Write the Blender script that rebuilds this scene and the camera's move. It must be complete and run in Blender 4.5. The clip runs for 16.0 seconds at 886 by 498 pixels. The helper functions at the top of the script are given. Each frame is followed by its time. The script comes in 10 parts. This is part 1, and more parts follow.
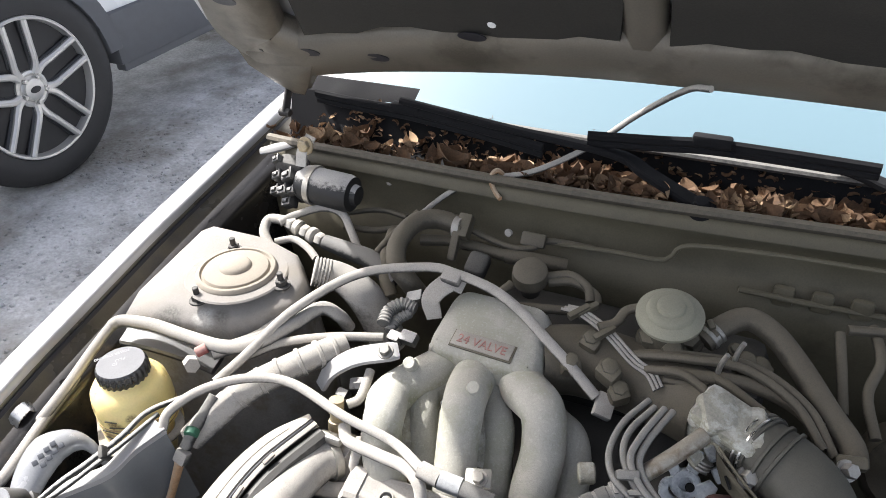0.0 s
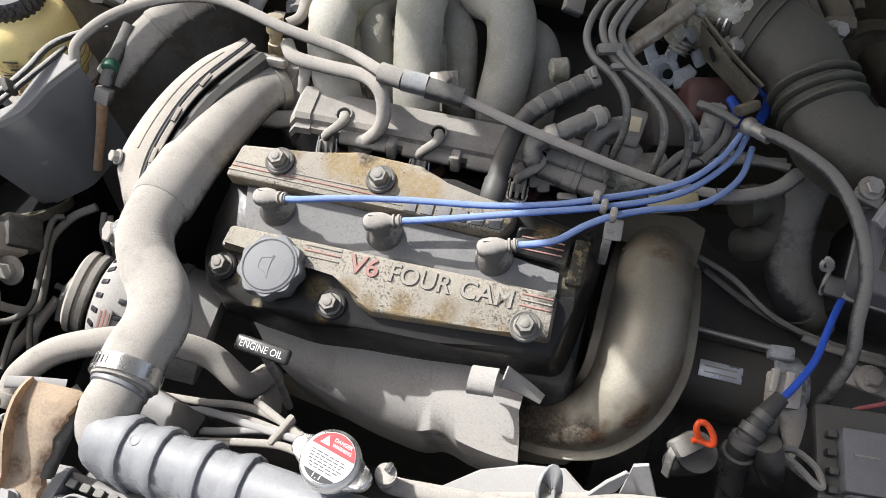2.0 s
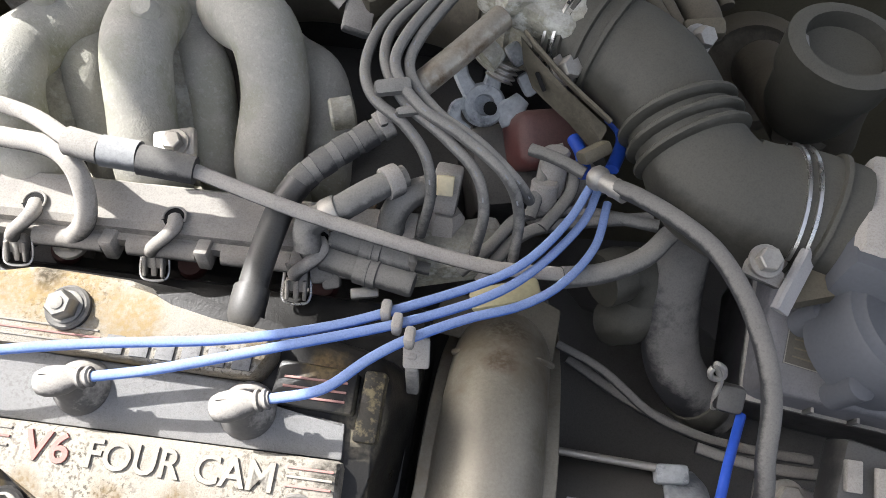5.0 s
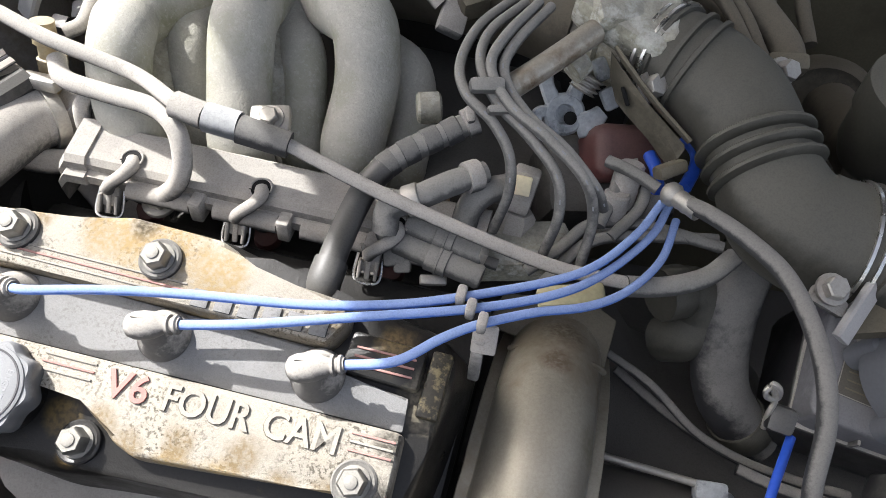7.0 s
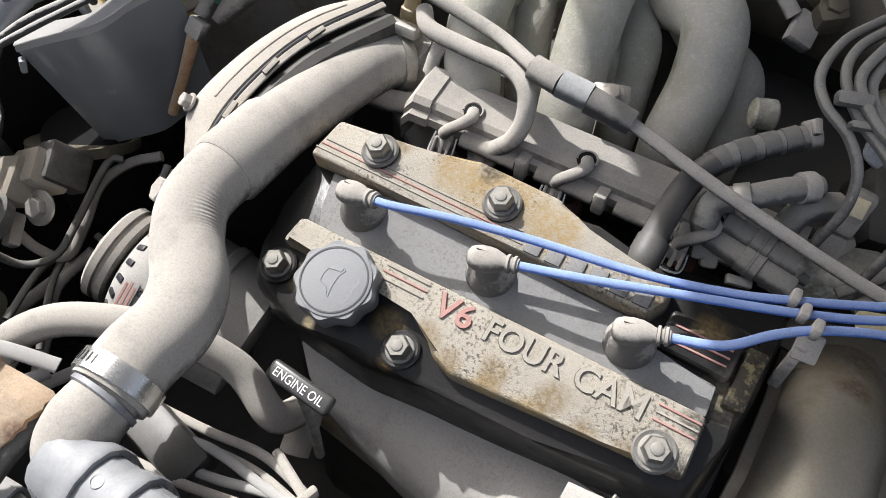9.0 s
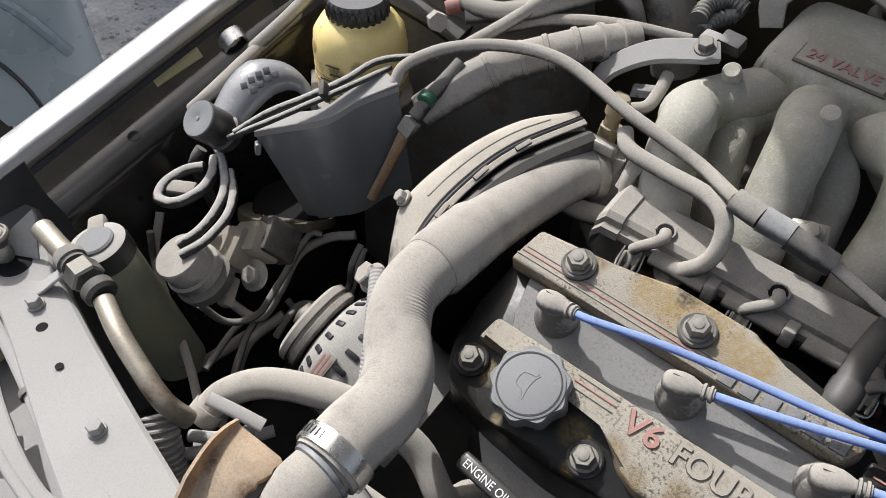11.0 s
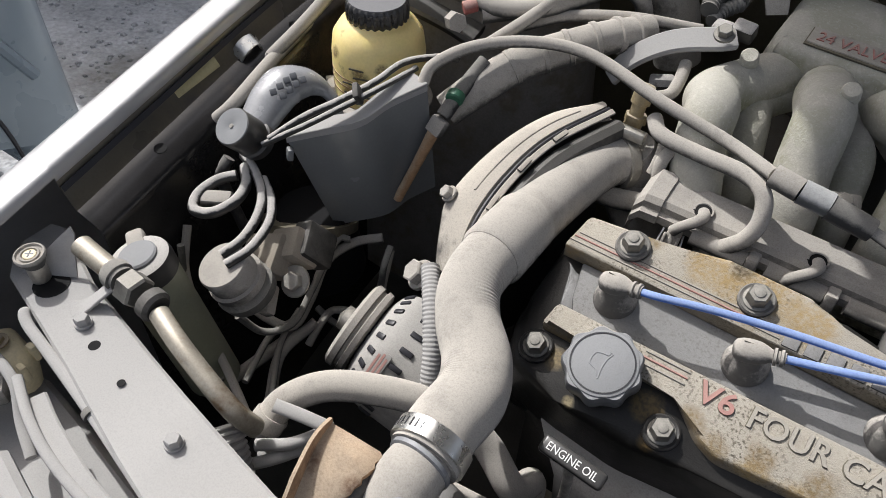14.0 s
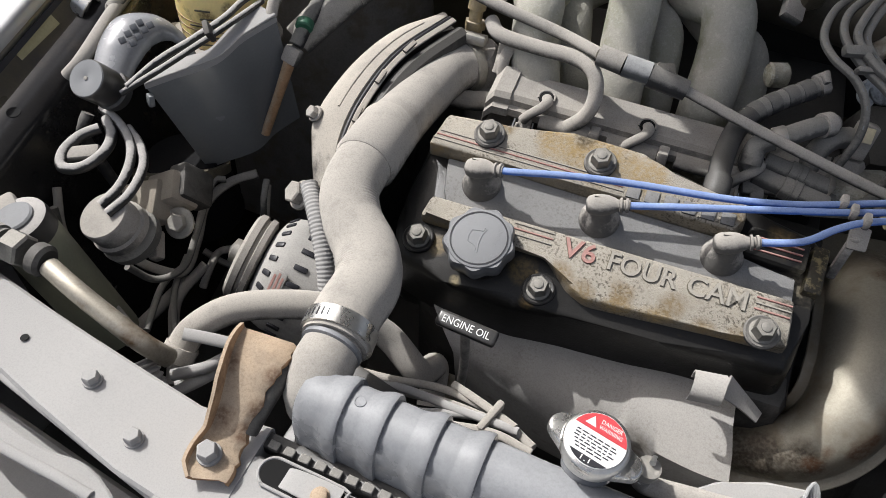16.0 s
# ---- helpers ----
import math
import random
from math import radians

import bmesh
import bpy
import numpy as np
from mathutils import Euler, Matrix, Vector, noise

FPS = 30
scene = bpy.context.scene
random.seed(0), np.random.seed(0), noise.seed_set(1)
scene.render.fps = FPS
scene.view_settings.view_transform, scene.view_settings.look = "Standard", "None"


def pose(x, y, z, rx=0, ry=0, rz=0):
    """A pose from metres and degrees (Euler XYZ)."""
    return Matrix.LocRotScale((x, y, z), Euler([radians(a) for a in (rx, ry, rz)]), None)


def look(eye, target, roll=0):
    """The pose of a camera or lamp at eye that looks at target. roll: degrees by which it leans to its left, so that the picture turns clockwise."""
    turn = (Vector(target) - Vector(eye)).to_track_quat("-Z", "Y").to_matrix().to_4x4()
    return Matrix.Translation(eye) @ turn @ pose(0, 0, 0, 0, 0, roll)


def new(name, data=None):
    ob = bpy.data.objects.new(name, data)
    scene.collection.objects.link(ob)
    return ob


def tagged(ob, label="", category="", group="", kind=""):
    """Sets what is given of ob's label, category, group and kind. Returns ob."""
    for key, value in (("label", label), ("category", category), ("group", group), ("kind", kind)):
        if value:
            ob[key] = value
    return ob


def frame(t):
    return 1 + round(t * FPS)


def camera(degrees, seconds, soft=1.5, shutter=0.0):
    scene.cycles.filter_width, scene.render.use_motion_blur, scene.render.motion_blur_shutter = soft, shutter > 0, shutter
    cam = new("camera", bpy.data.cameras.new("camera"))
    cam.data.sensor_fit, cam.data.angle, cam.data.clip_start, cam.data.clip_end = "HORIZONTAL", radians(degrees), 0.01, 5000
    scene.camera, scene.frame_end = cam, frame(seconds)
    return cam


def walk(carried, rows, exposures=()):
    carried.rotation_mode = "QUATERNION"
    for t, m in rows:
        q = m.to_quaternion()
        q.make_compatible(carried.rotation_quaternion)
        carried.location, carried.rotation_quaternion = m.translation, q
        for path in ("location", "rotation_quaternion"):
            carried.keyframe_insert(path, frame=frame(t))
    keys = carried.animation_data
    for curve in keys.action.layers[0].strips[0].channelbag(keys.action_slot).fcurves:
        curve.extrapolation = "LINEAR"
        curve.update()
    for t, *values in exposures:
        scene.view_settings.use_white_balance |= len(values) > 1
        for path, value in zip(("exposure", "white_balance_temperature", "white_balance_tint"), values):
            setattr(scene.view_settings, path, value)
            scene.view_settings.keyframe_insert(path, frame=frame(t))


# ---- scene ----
cam = camera(61.5, 16.0, soft=0.9)
METRES, EYE, TILT, LEAN, TURN = 1.0, 1.47, -34.5, 2.5, 24.5
ROWS = [
    (0.0, 0.0, 0.0, 0.0, 0.0, 0.0, -0.0),
    (0.5, -0.0288, 0.0377, -0.0741, -3.23, -8.13, 0.58),
    (1.0, -0.0326, 0.0512, -0.1113, -4.17, -12.91, 2.26),
    (1.5, -0.0639, 0.0512, -0.1697, -5.06, -16.02, 2.82),
    (2.0, -0.0476, 0.0597, -0.1806, -6.73, -17.88, 3.04),
    (2.5, -0.0538, 0.0637, -0.1828, -8.15, -19.99, 4.04),
    (3.0, -0.0218, 0.1082, -0.1802, -9.92, -21.72, 5.4),
    (3.5, 0.0031, 0.176, -0.1992, -11.34, -22.56, 6.82),
    (4.0, 0.0475, 0.2261, -0.1988, -12.38, -22.28, 7.52),
    (4.5, 0.0977, 0.266, -0.1732, -14.65, -20.04, 6.72),
    (7.0, 0.0575, 0.2487, -0.1818, -11.11, -17.09, 0.72),
    (7.5, 0.0339, 0.2494, -0.187, -8.26, -17.66, -1.2),
    (8.0, 0.0016, 0.2455, -0.1899, -4.97, -18.11, -3.44),
    (8.5, -0.0253, 0.2402, -0.2093, -1.07, -17.98, -5.77),
    (9.0, -0.0626, 0.2263, -0.2092, 3.29, -17.32, -7.98),
    (9.5, -0.1126, 0.2042, -0.1925, 6.95, -16.19, -9.69),
    (10.0, -0.1296, 0.2013, -0.1753, 9.33, -14.77, -11.04),
    (12.5, -0.1453, 0.1725, -0.2002, 14.37, -13.83, -12.3),
    (13.0, -0.146, 0.1705, -0.2064, 13.3, -13.82, -12.07),
    (13.5, -0.1935, 0.1716, -0.2092, 10.58, -13.19, -11.22),
    (14.0, -0.2212, 0.165, -0.2151, 7.15, -11.94, -9.76),
    (14.5, -0.2285, 0.1443, -0.2165, 4.38, -11.07, -8.09),
    (15.0, -0.2389, 0.1355, -0.229, 2.49, -11.03, -6.49),
    (15.5, -0.2331, 0.1332, -0.2384, 0.52, -11.59, -5.02),
    (16.0, -0.2191, 0.1063, -0.2504, -4.35, -13.9, -2.61),
]
walk(cam, [(t, pose(0, 0, EYE, TILT, LEAN, TURN) @ pose(METRES * x, METRES * y, METRES * z, 90 + pitch, roll, yaw)) for t, x, y, z, yaw, pitch, roll in ROWS],
     exposures=((0.0, 1.45), (0.5, 1.12), (1.0, 1.05), (1.5, 0.92), (2.0, 0.73), (2.5, 0.68), (3.5, 0.82), (4.5, 1.48), (7.0, 1.4), (8.0, 1.15), (9.0, 0.72), (10.0, 0.32), (12.5, 0.24), (16.0, 0.22)))

# ---- light ----
SUN_TO = Vector((-0.77, 0.2, 1.0)).normalized()
world = bpy.data.worlds.new("sky_world")
scene.world = world
world.use_nodes = True
wn = world.node_tree.nodes
sky = wn.new("ShaderNodeTexSky")
sky.sky_type, sky.sun_disc = "NISHITA", False
sky.air_density, sky.dust_density, sky.ozone_density = 0.6, 4.5, 0.4
sky.sun_elevation = math.asin(SUN_TO.z)
sky.sun_rotation = math.atan2(SUN_TO.x, SUN_TO.y)
haze = wn.new("ShaderNodeHueSaturation")
haze.inputs["Saturation"].default_value = 0.55
world.node_tree.links.new(sky.outputs[0], haze.inputs["Color"])
world.node_tree.links.new(haze.outputs[0], wn["Background"].inputs[0])
wn["Background"].inputs[1].default_value = 0.16
sun = new("sun", bpy.data.lights.new("sun", "SUN"))
sun.data.energy, sun.data.angle, sun.data.color = 4.0, radians(0.55), (1.0, 0.99, 0.985)
sun.matrix_world = look((-3, -2, 6), Vector((-3, -2, 6)) - SUN_TO)


# ---- materials ----
def material(name, base, rough=0.6, metal=0.0, vary=0.25, scale=40.0, bump=0.15, dust=0.0, dust_col=(0.42, 0.40, 0.36),
             stain=None, stain_at=(8.0, 0.55), coat=0.0, fine=400.0, pieces=0.0, fleck=0.0, settle=(0.60, 0.95), speck=1.0):
    """A worn surface: base colour varied at two scales, fine relief, dust that lies on what faces up, and stains."""
    m = bpy.data.materials.new(name)
    m.use_nodes = True
    nt = m.node_tree
    N, L = nt.nodes, nt.links
    b = N["Principled BSDF"]
    b.inputs["Metallic"].default_value = metal
    b.inputs["Coat Weight"].default_value = coat
    b.inputs["Diffuse Roughness"].default_value = 0.6 if dust > 0.3 else 0.2
    tc = N.new("ShaderNodeTexCoord")

    def noise_at(s, detail=4.0, rough_=0.6):
        n = N.new("ShaderNodeTexNoise")
        n.inputs["Scale"].default_value, n.inputs["Detail"].default_value, n.inputs["Roughness"].default_value = s, detail, rough_
        L.new(tc.outputs["Object"], n.inputs["Vector"])
        return n.outputs["Fac"]

    def ramp(src, lo, hi, a=0.0, c=1.0):
        r = N.new("ShaderNodeMapRange")
        for k, v in zip((1, 2, 3, 4), (lo, hi, a, c)):
            r.inputs[k].default_value = v
        L.new(src, r.inputs[0])
        return r.outputs[0]

    def mix(fac, a, c, kind="MIX"):
        x = N.new("ShaderNodeMix")
        x.data_type, x.blend_type = "RGBA", kind
        for sock, v in ((x.inputs[0], fac), (x.inputs[6], a), (x.inputs[7], c)):
            if isinstance(v, (int, float)):
                sock.default_value = v
            elif isinstance(v, tuple):
                sock.default_value = (*v, 1.0)
            else:
                L.new(v, sock)
        return x.outputs[2]

    def mul(a, c):
        x = N.new("ShaderNodeMath")
        x.operation, x.use_clamp = "MULTIPLY", True
        for sock, v in zip(x.inputs, (a, c)):
            if isinstance(v, (int, float)):
                sock.default_value = v
            else:
                L.new(v, sock)
        return x.outputs[0]

    big, small = noise_at(scale), noise_at(fine, 2.0)
    dark = tuple(v * (1 - vary) for v in base)
    lite = tuple(min(1.0, v * (1 + vary)) for v in base)
    col = mix(ramp(big, 0.3, 0.7), dark, lite)
    col = mix(0.35, col, mix(ramp(small, 0.3, 0.7), dark, lite))
    grit = noise_at(fine * 2.0, 3.0, 0.8)
    if pieces:
        info = N.new("ShaderNodeObjectInfo")
        col = mix(mul(info.outputs["Random"], pieces), col, tuple(v * 0.35 for v in base))
    roughness = ramp(big, 0.3, 0.7, max(0.03, rough - 0.1), min(1.0, rough + 0.1))
    if stain:
        f = mul(ramp(noise_at(stain_at[0], 6.0, 0.65), stain_at[1] - 0.06, stain_at[1] + 0.06), ramp(small, 0.2, 0.6, 0.5, 1.0))
        col = mix(f, col, stain)
    if dust:
        g = N.new("ShaderNodeNewGeometry")
        s = N.new("ShaderNodeSeparateXYZ")
        L.new(g.outputs["Normal"], s.inputs[0])
        wob = N.new("ShaderNodeMath")
        wob.operation = "MULTIPLY_ADD"
        L.new(noise_at(scale * 2.2, 6.0, 0.7), wob.inputs[0])
        wob.inputs[1].default_value = 0.9
        L.new(s.outputs[2], wob.inputs[2])
        f = mul(ramp(wob.outputs[0], *settle), ramp(noise_at(scale * 0.6, 5.0, 0.7), 0.25, 0.5, 0.7, 1.0))
        f = mul(mul(f, ramp(small, 0.25, 0.5, 0.92, 1.0)), dust)
        lo_d, hi_d = tuple(v * (1 - 0.2 * speck) for v in dust_col), tuple(min(1.0, v * 1.05) for v in dust_col)
        col = mix(f, col, mix(ramp(grit, 0.28, 0.58), lo_d, hi_d))
        r2 = N.new("ShaderNodeMix")
        L.new(f, r2.inputs[0]), L.new(roughness, r2.inputs[2])
        r2.inputs[3].default_value = 0.95
        roughness = r2.outputs[0]
    if fleck > 0:
        col = mix(ramp(noise_at(300.0, 2.0, 0.5), 0.60, 0.66, 0.0, fleck), col, (0.86, 0.85, 0.80))
    if fleck < 0:
        col = mix(mul(ramp(noise_at(420.0, 3.0, 0.6), 0.52, 0.62, 0.0, -fleck), ramp(noise_at(22.0, 4.0, 0.6), 0.42, 0.6)), col, (0.05, 0.04, 0.025))
    col = mix(ramp(grit, 0.62, 0.76, 0.0, 0.22 * speck if bump else 0.0), col, tuple(v * 0.4 for v in base))
    L.new(col, b.inputs["Base Color"])
    L.new(roughness, b.inputs["Roughness"])
    if bump:
        bp = N.new("ShaderNodeBump")
        bp.inputs["Strength"].default_value, bp.inputs["Distance"].default_value = bump, 0.002
        L.new(mix(0.15, mix(0.35, big, small), grit), bp.inputs["Height"])
        L.new(bp.outputs[0], b.inputs["Normal"])
    return m


def spots(m, places, grain=60.0):
    """Stains of their own shape on a material: rows of centre, radius, colour."""
    nt = m.node_tree
    N, L = nt.nodes, nt.links
    b = N["Principled BSDF"]
    tc = N.new("ShaderNodeTexCoord")
    nz = N.new("ShaderNodeTexNoise")
    nz.inputs["Scale"].default_value, nz.inputs["Detail"].default_value, nz.inputs["Roughness"].default_value = grain, 6.0, 0.7
    L.new(tc.outputs["Object"], nz.inputs["Vector"])
    fine_ = N.new("ShaderNodeTexNoise")
    fine_.inputs["Scale"].default_value, fine_.inputs["Detail"].default_value = 330.0, 4.0
    L.new(tc.outputs["Object"], fine_.inputs["Vector"])
    speck = N.new("ShaderNodeMapRange")
    for k, v in zip((1, 2, 3, 4), (0.34, 0.60, 0.40, 1.0)):
        speck.inputs[k].default_value = v
    L.new(fine_.outputs["Fac"], speck.inputs[0])
    for centre, radius, colour in places:
        d = N.new("ShaderNodeVectorMath")
        d.operation = "DISTANCE"
        L.new(tc.outputs["Object"], d.inputs[0])
        d.inputs[1].default_value = centre
        a = N.new("ShaderNodeMath")
        a.operation = "MULTIPLY_ADD"
        L.new(nz.outputs["Fac"], a.inputs[0])
        a.inputs[1].default_value = radius * 1.1
        L.new(d.outputs["Value"], a.inputs[2])
        r = N.new("ShaderNodeMapRange")
        for k, v in zip((1, 2, 3, 4), (radius * 1.1, radius * 1.75, 0.82, 0.0)):
            r.inputs[k].default_value = v
        L.new(a.outputs[0], r.inputs[0])
        keep = N.new("ShaderNodeMath")
        keep.operation = "MULTIPLY"
        L.new(r.outputs[0], keep.inputs[0])
        L.new(speck.outputs[0], keep.inputs[1])
        x = N.new("ShaderNodeMix")
        x.data_type = "RGBA"
        old = b.inputs["Base Color"].links[0].from_socket
        L.new(keep.outputs[0], x.inputs[0])
        L.new(old, x.inputs[6])
        x.inputs[7].default_value = (*colour, 1.0)
        L.new(x.outputs[2], b.inputs["Base Color"])


DUST = (0.46, 0.43, 0.385)
M = dict(
    hose=material("dusty_rubber", (0.06, 0.058, 0.054), 0.8, dust=0.97, dust_col=DUST, scale=60, settle=(0.05, 0.55)),
    hose_clean=material("black_rubber", (0.028, 0.028, 0.029), 0.6, dust=0.45, scale=50),
    rubber=material("grey_rubber", (0.085, 0.083, 0.078), 0.7, dust=0.6, scale=50),
    boot=material("intake_rubber", (0.046, 0.044, 0.035), 0.5, dust=0.6, dust_col=(0.135, 0.128, 0.105), scale=24, vary=0.3),
    plastic=material("black_plastic", (0.020, 0.020, 0.021), 0.38, dust=0.18, scale=30, bump=0.08),
    plastic_dusty=material("dusty_plastic", (0.05, 0.05, 0.048), 0.6, dust=0.9, dust_col=DUST, scale=35, settle=(0.15, 0.65)),
    grey_plastic=material("grey_plastic", (0.085, 0.092, 0.097), 0.36, vary=0.1, dust=0.8, dust_col=(0.5, 0.5, 0.49), scale=20, bump=0.03, fine=200),
    tank=material("radiator_plastic", (0.20, 0.206, 0.215), 0.26, vary=0.3, dust=0.4, dust_col=(0.40, 0.405, 0.415), scale=34, bump=0.02, stain=(0.15, 0.155, 0.165), stain_at=(40.0, 0.58), settle=(0.8, 1.3), speck=0.3),
    alu=material("cast_aluminium", (0.41, 0.395, 0.335), 0.6, 0.1, 0.2, 26, 0.75, dust=0.45, dust_col=(0.52, 0.50, 0.45), fine=330, stain=(0.27, 0.27, 0.185), stain_at=(18.0, 0.55), fleck=0.12),
    alu_rough=material("corroded_aluminium", (0.34, 0.325, 0.255), 0.7, 0.25, 0.55, 70, 0.6, dust=0.4, fine=300, stain=(0.62, 0.62, 0.56), stain_at=(60.0, 0.56)),
    steel=material("zinc_steel", (0.45, 0.43, 0.39), 0.42, 0.8, 0.25, 60, 0.1, dust=0.35),
    bright=material("bright_steel", (0.62, 0.61, 0.58), 0.3, 0.9, 0.15, 80, 0.08),
    black_cover=material("black_cover_paint", (0.011, 0.0105, 0.010), 0.36, 0.0, 0.4, 40, 0.25, dust=0.03, stain=(0.06, 0.042, 0.018), stain_at=(34.0, 0.68)),
    cover_top=material("dusty_cover_paint", (0.20, 0.17, 0.125), 0.85, 0.0, 0.35, 50, 0.95, dust=0.9, dust_col=(0.46, 0.425, 0.36), fine=700, stain=(0.27, 0.19, 0.09), stain_at=(18.0, 0.58), fleck=-0.75),
    # Dust tone here is lowered for the valley's shade as well as black dust.
    cover_mid=material("thin_dust_on_black_paint", (0.05, 0.05, 0.05), 0.7, 0.0, 0.4, 50, 0.4, dust=0.8, dust_col=(0.335, 0.33, 0.32), fine=700, stain=(0.03, 0.03, 0.03), stain_at=(45.0, 0.62), fleck=-0.25),
    nut=material("worn_nut_steel", (0.16, 0.155, 0.14), 0.42, 0.5, 0.3, 60, 0.1, dust=0.65, dust_col=(0.42, 0.40, 0.36), settle=(0.95, 1.3)),
    egr=material("tarnished_steel", (0.30, 0.29, 0.22), 0.5, 0.35, 0.2, 40, 0.1, dust=0.5, dust_col=(0.40, 0.385, 0.30)),
    alu_pale=material("pale_oxidised_alloy", (0.36, 0.35, 0.335), 0.65, 0.2, 0.3, 60, 0.4, dust=0.7, dust_col=(0.46, 0.445, 0.415)),
    drier=material("faded_cream_green_paint", (0.25, 0.255, 0.185), 0.5, 0, 0.12, 30, 0.08, dust=0.3),
    neck=material("shiny_grey_plastic", (0.27, 0.275, 0.285), 0.16, 0.15, 0.15, 30, 0.02, speck=0.2, dust=0.12, dust_col=(0.48, 0.485, 0.50), settle=(0.85, 1.3)),
    print_grey=material("faint_grey_print", (0.27, 0.275, 0.28), 0.6, 0.0, 0.1, 60, 0.0),
    grime=material("oily_grime", (0.075, 0.066, 0.047), 0.5, dust=0.4, dust_col=(0.27, 0.235, 0.165), scale=40, vary=0.4),
    grime_rubber=material("brown_grimy_rubber", (0.062, 0.054, 0.040), 0.55, dust=0.45, dust_col=(0.25, 0.215, 0.155), scale=40, vary=0.3),
    tower=material("tower_paint_under_dust", (0.21, 0.20, 0.188), 0.75, 0.0, 0.3, 16, 0.2, dust=0.8, dust_col=(0.325, 0.30, 0.27), stain=(0.17, 0.145, 0.115), stain_at=(30.0, 0.56), fleck=-0.12),
    cap_face=material("dusty_black_cap_face", (0.10, 0.10, 0.105), 0.6, 0.0, 0.2, 60, 0.1, dust=0.4, dust_col=(0.3, 0.3, 0.31)),
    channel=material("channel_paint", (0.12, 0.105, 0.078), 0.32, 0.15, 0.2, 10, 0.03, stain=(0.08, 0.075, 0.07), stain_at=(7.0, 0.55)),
    slate=material("slate_plastic", (0.165, 0.173, 0.178), 0.2, 0.0, 0.10, 12, 0.03, dust=0.3, dust_col=(0.42, 0.43, 0.44), settle=(0.75, 1.15), speck=0.3),
    red_grime=material("grimy_red_plastic", (0.115, 0.042, 0.038), 0.5, 0.0, 0.3, 40, 0.1, dust=0.3, dust_col=(0.2, 0.15, 0.13)),
    letter=material("letter_grey", (0.11, 0.10, 0.088), 0.8, 0.0, 0.3, 60, 0.2, dust=0.9, dust_col=(0.43, 0.40, 0.345), fine=700),
    letter_red=material("letter_red", (0.32, 0.10, 0.085), 0.75, 0.0, 0.3, 80, 0.2, dust=0.75, dust_col=(0.50, 0.325, 0.285), fine=700),
    badge=material("worn_badge_alloy", (0.40, 0.37, 0.32), 0.5, 0.2, 0.25, 60, 0.2, dust=0.4, dust_col=(0.42, 0.40, 0.36)),
    cover_end=material("speckled_oily_paint", (0.04, 0.034, 0.022), 0.5, 0.0, 0.4, 60, 0.5, stain=(0.22, 0.18, 0.09), stain_at=(190.0, 0.57)),
    red_wire=material("red_wire_plastic", (0.50, 0.055, 0.07), 0.5, 0.0, 0.2, 60, 0.03, dust=0.3),
    red=material("red_paint", (0.55, 0.05, 0.06), 0.6, 0.0, 0.2, 60, 0.05),
    blue=material("blue_silicone", (0.05, 0.15, 0.50), 0.5, 0.0, 0.15, 60, 0.05, dust=0.7, dust_col=(0.39, 0.49, 0.71), settle=(0.5, 0.9)),
    boot_grey=material("plug_boot_rubber", (0.10, 0.095, 0.088), 0.8, dust=0.9, dust_col=DUST, scale=70),
    belt_cover=material("timing_cover_plastic", (0.06, 0.058, 0.055), 0.6, dust=0.97, dust_col=(0.50, 0.46, 0.40), scale=30),
    yellow=material("yellowed_plastic", (0.80, 0.66, 0.30), 0.3, 0.0, 0.12, 18, 0.03, stain=(0.10, 0.06, 0.02), stain_at=(34.0, 0.69)),
    paint=material("silver_paint", (0.42, 0.42, 0.425), 0.45, 0.4, 0.05, 60, 0.0, coat=0.25, fine=900, stain=(0.36, 0.355, 0.35), stain_at=(5.0, 0.55)),
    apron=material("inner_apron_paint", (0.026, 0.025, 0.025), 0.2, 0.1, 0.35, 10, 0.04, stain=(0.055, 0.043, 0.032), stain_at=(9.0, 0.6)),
    plate=material("dusty_support_paint", (0.30, 0.295, 0.29), 0.7, 0.1, 0.12, 14, 0.06, dust=0.9, dust_col=(0.44, 0.43, 0.415), stain=(0.20, 0.19, 0.175), stain_at=(11.0, 0.66), speck=0.4),
    firewall=material("firewall_paint", (0.105, 0.093, 0.062), 0.5, 0.05, 0.3, 8, 0.1, dust=0.5, dust_col=(0.19, 0.165, 0.11), stain=(0.06, 0.052, 0.036), stain_at=(6.0, 0.6)),
    hood_in=material("hood_underside_paint", (0.165, 0.148, 0.12), 0.45, 0.25, 0.2, 6, 0.04, stain=(0.09, 0.08, 0.062), stain_at=(7.0, 0.58)),
    pad=material("hood_insulation", (0.026, 0.024, 0.02), 0.95, 0.0, 0.3, 30, 0.5),
    dome=material("dust_tan_cap", (0.28, 0.245, 0.20), 0.85, 0.0, 0.2, 30, 0.15, dust=0.7, dust_col=(0.39, 0.345, 0.28)),
    cap_grey=material("grey_cap_plastic", (0.10, 0.103, 0.108), 0.4, 0.0, 0.08, 30, 0.05, dust=0.8, dust_col=(0.34, 0.345, 0.35), fine=700),
    hose_half=material("black_rubber_dust_on_top", (0.020, 0.020, 0.020), 0.5, dust=0.95, dust_col=(0.52, 0.50, 0.47), scale=60, settle=(1.0, 1.22)),
    worn_pipe=material("worn_bare_pipe", (0.40, 0.365, 0.30), 0.38, 0.6, 0.3, 40, 0.12, dust=0.35, dust_col=(0.40, 0.37, 0.315), stain=(0.17, 0.11, 0.06), stain_at=(30.0, 0.56), settle=(0.9, 1.2)),
    blue_clean=material("bright_blue_silicone", (0.025, 0.085, 0.46), 0.4, 0.0, 0.15, 60, 0.05),
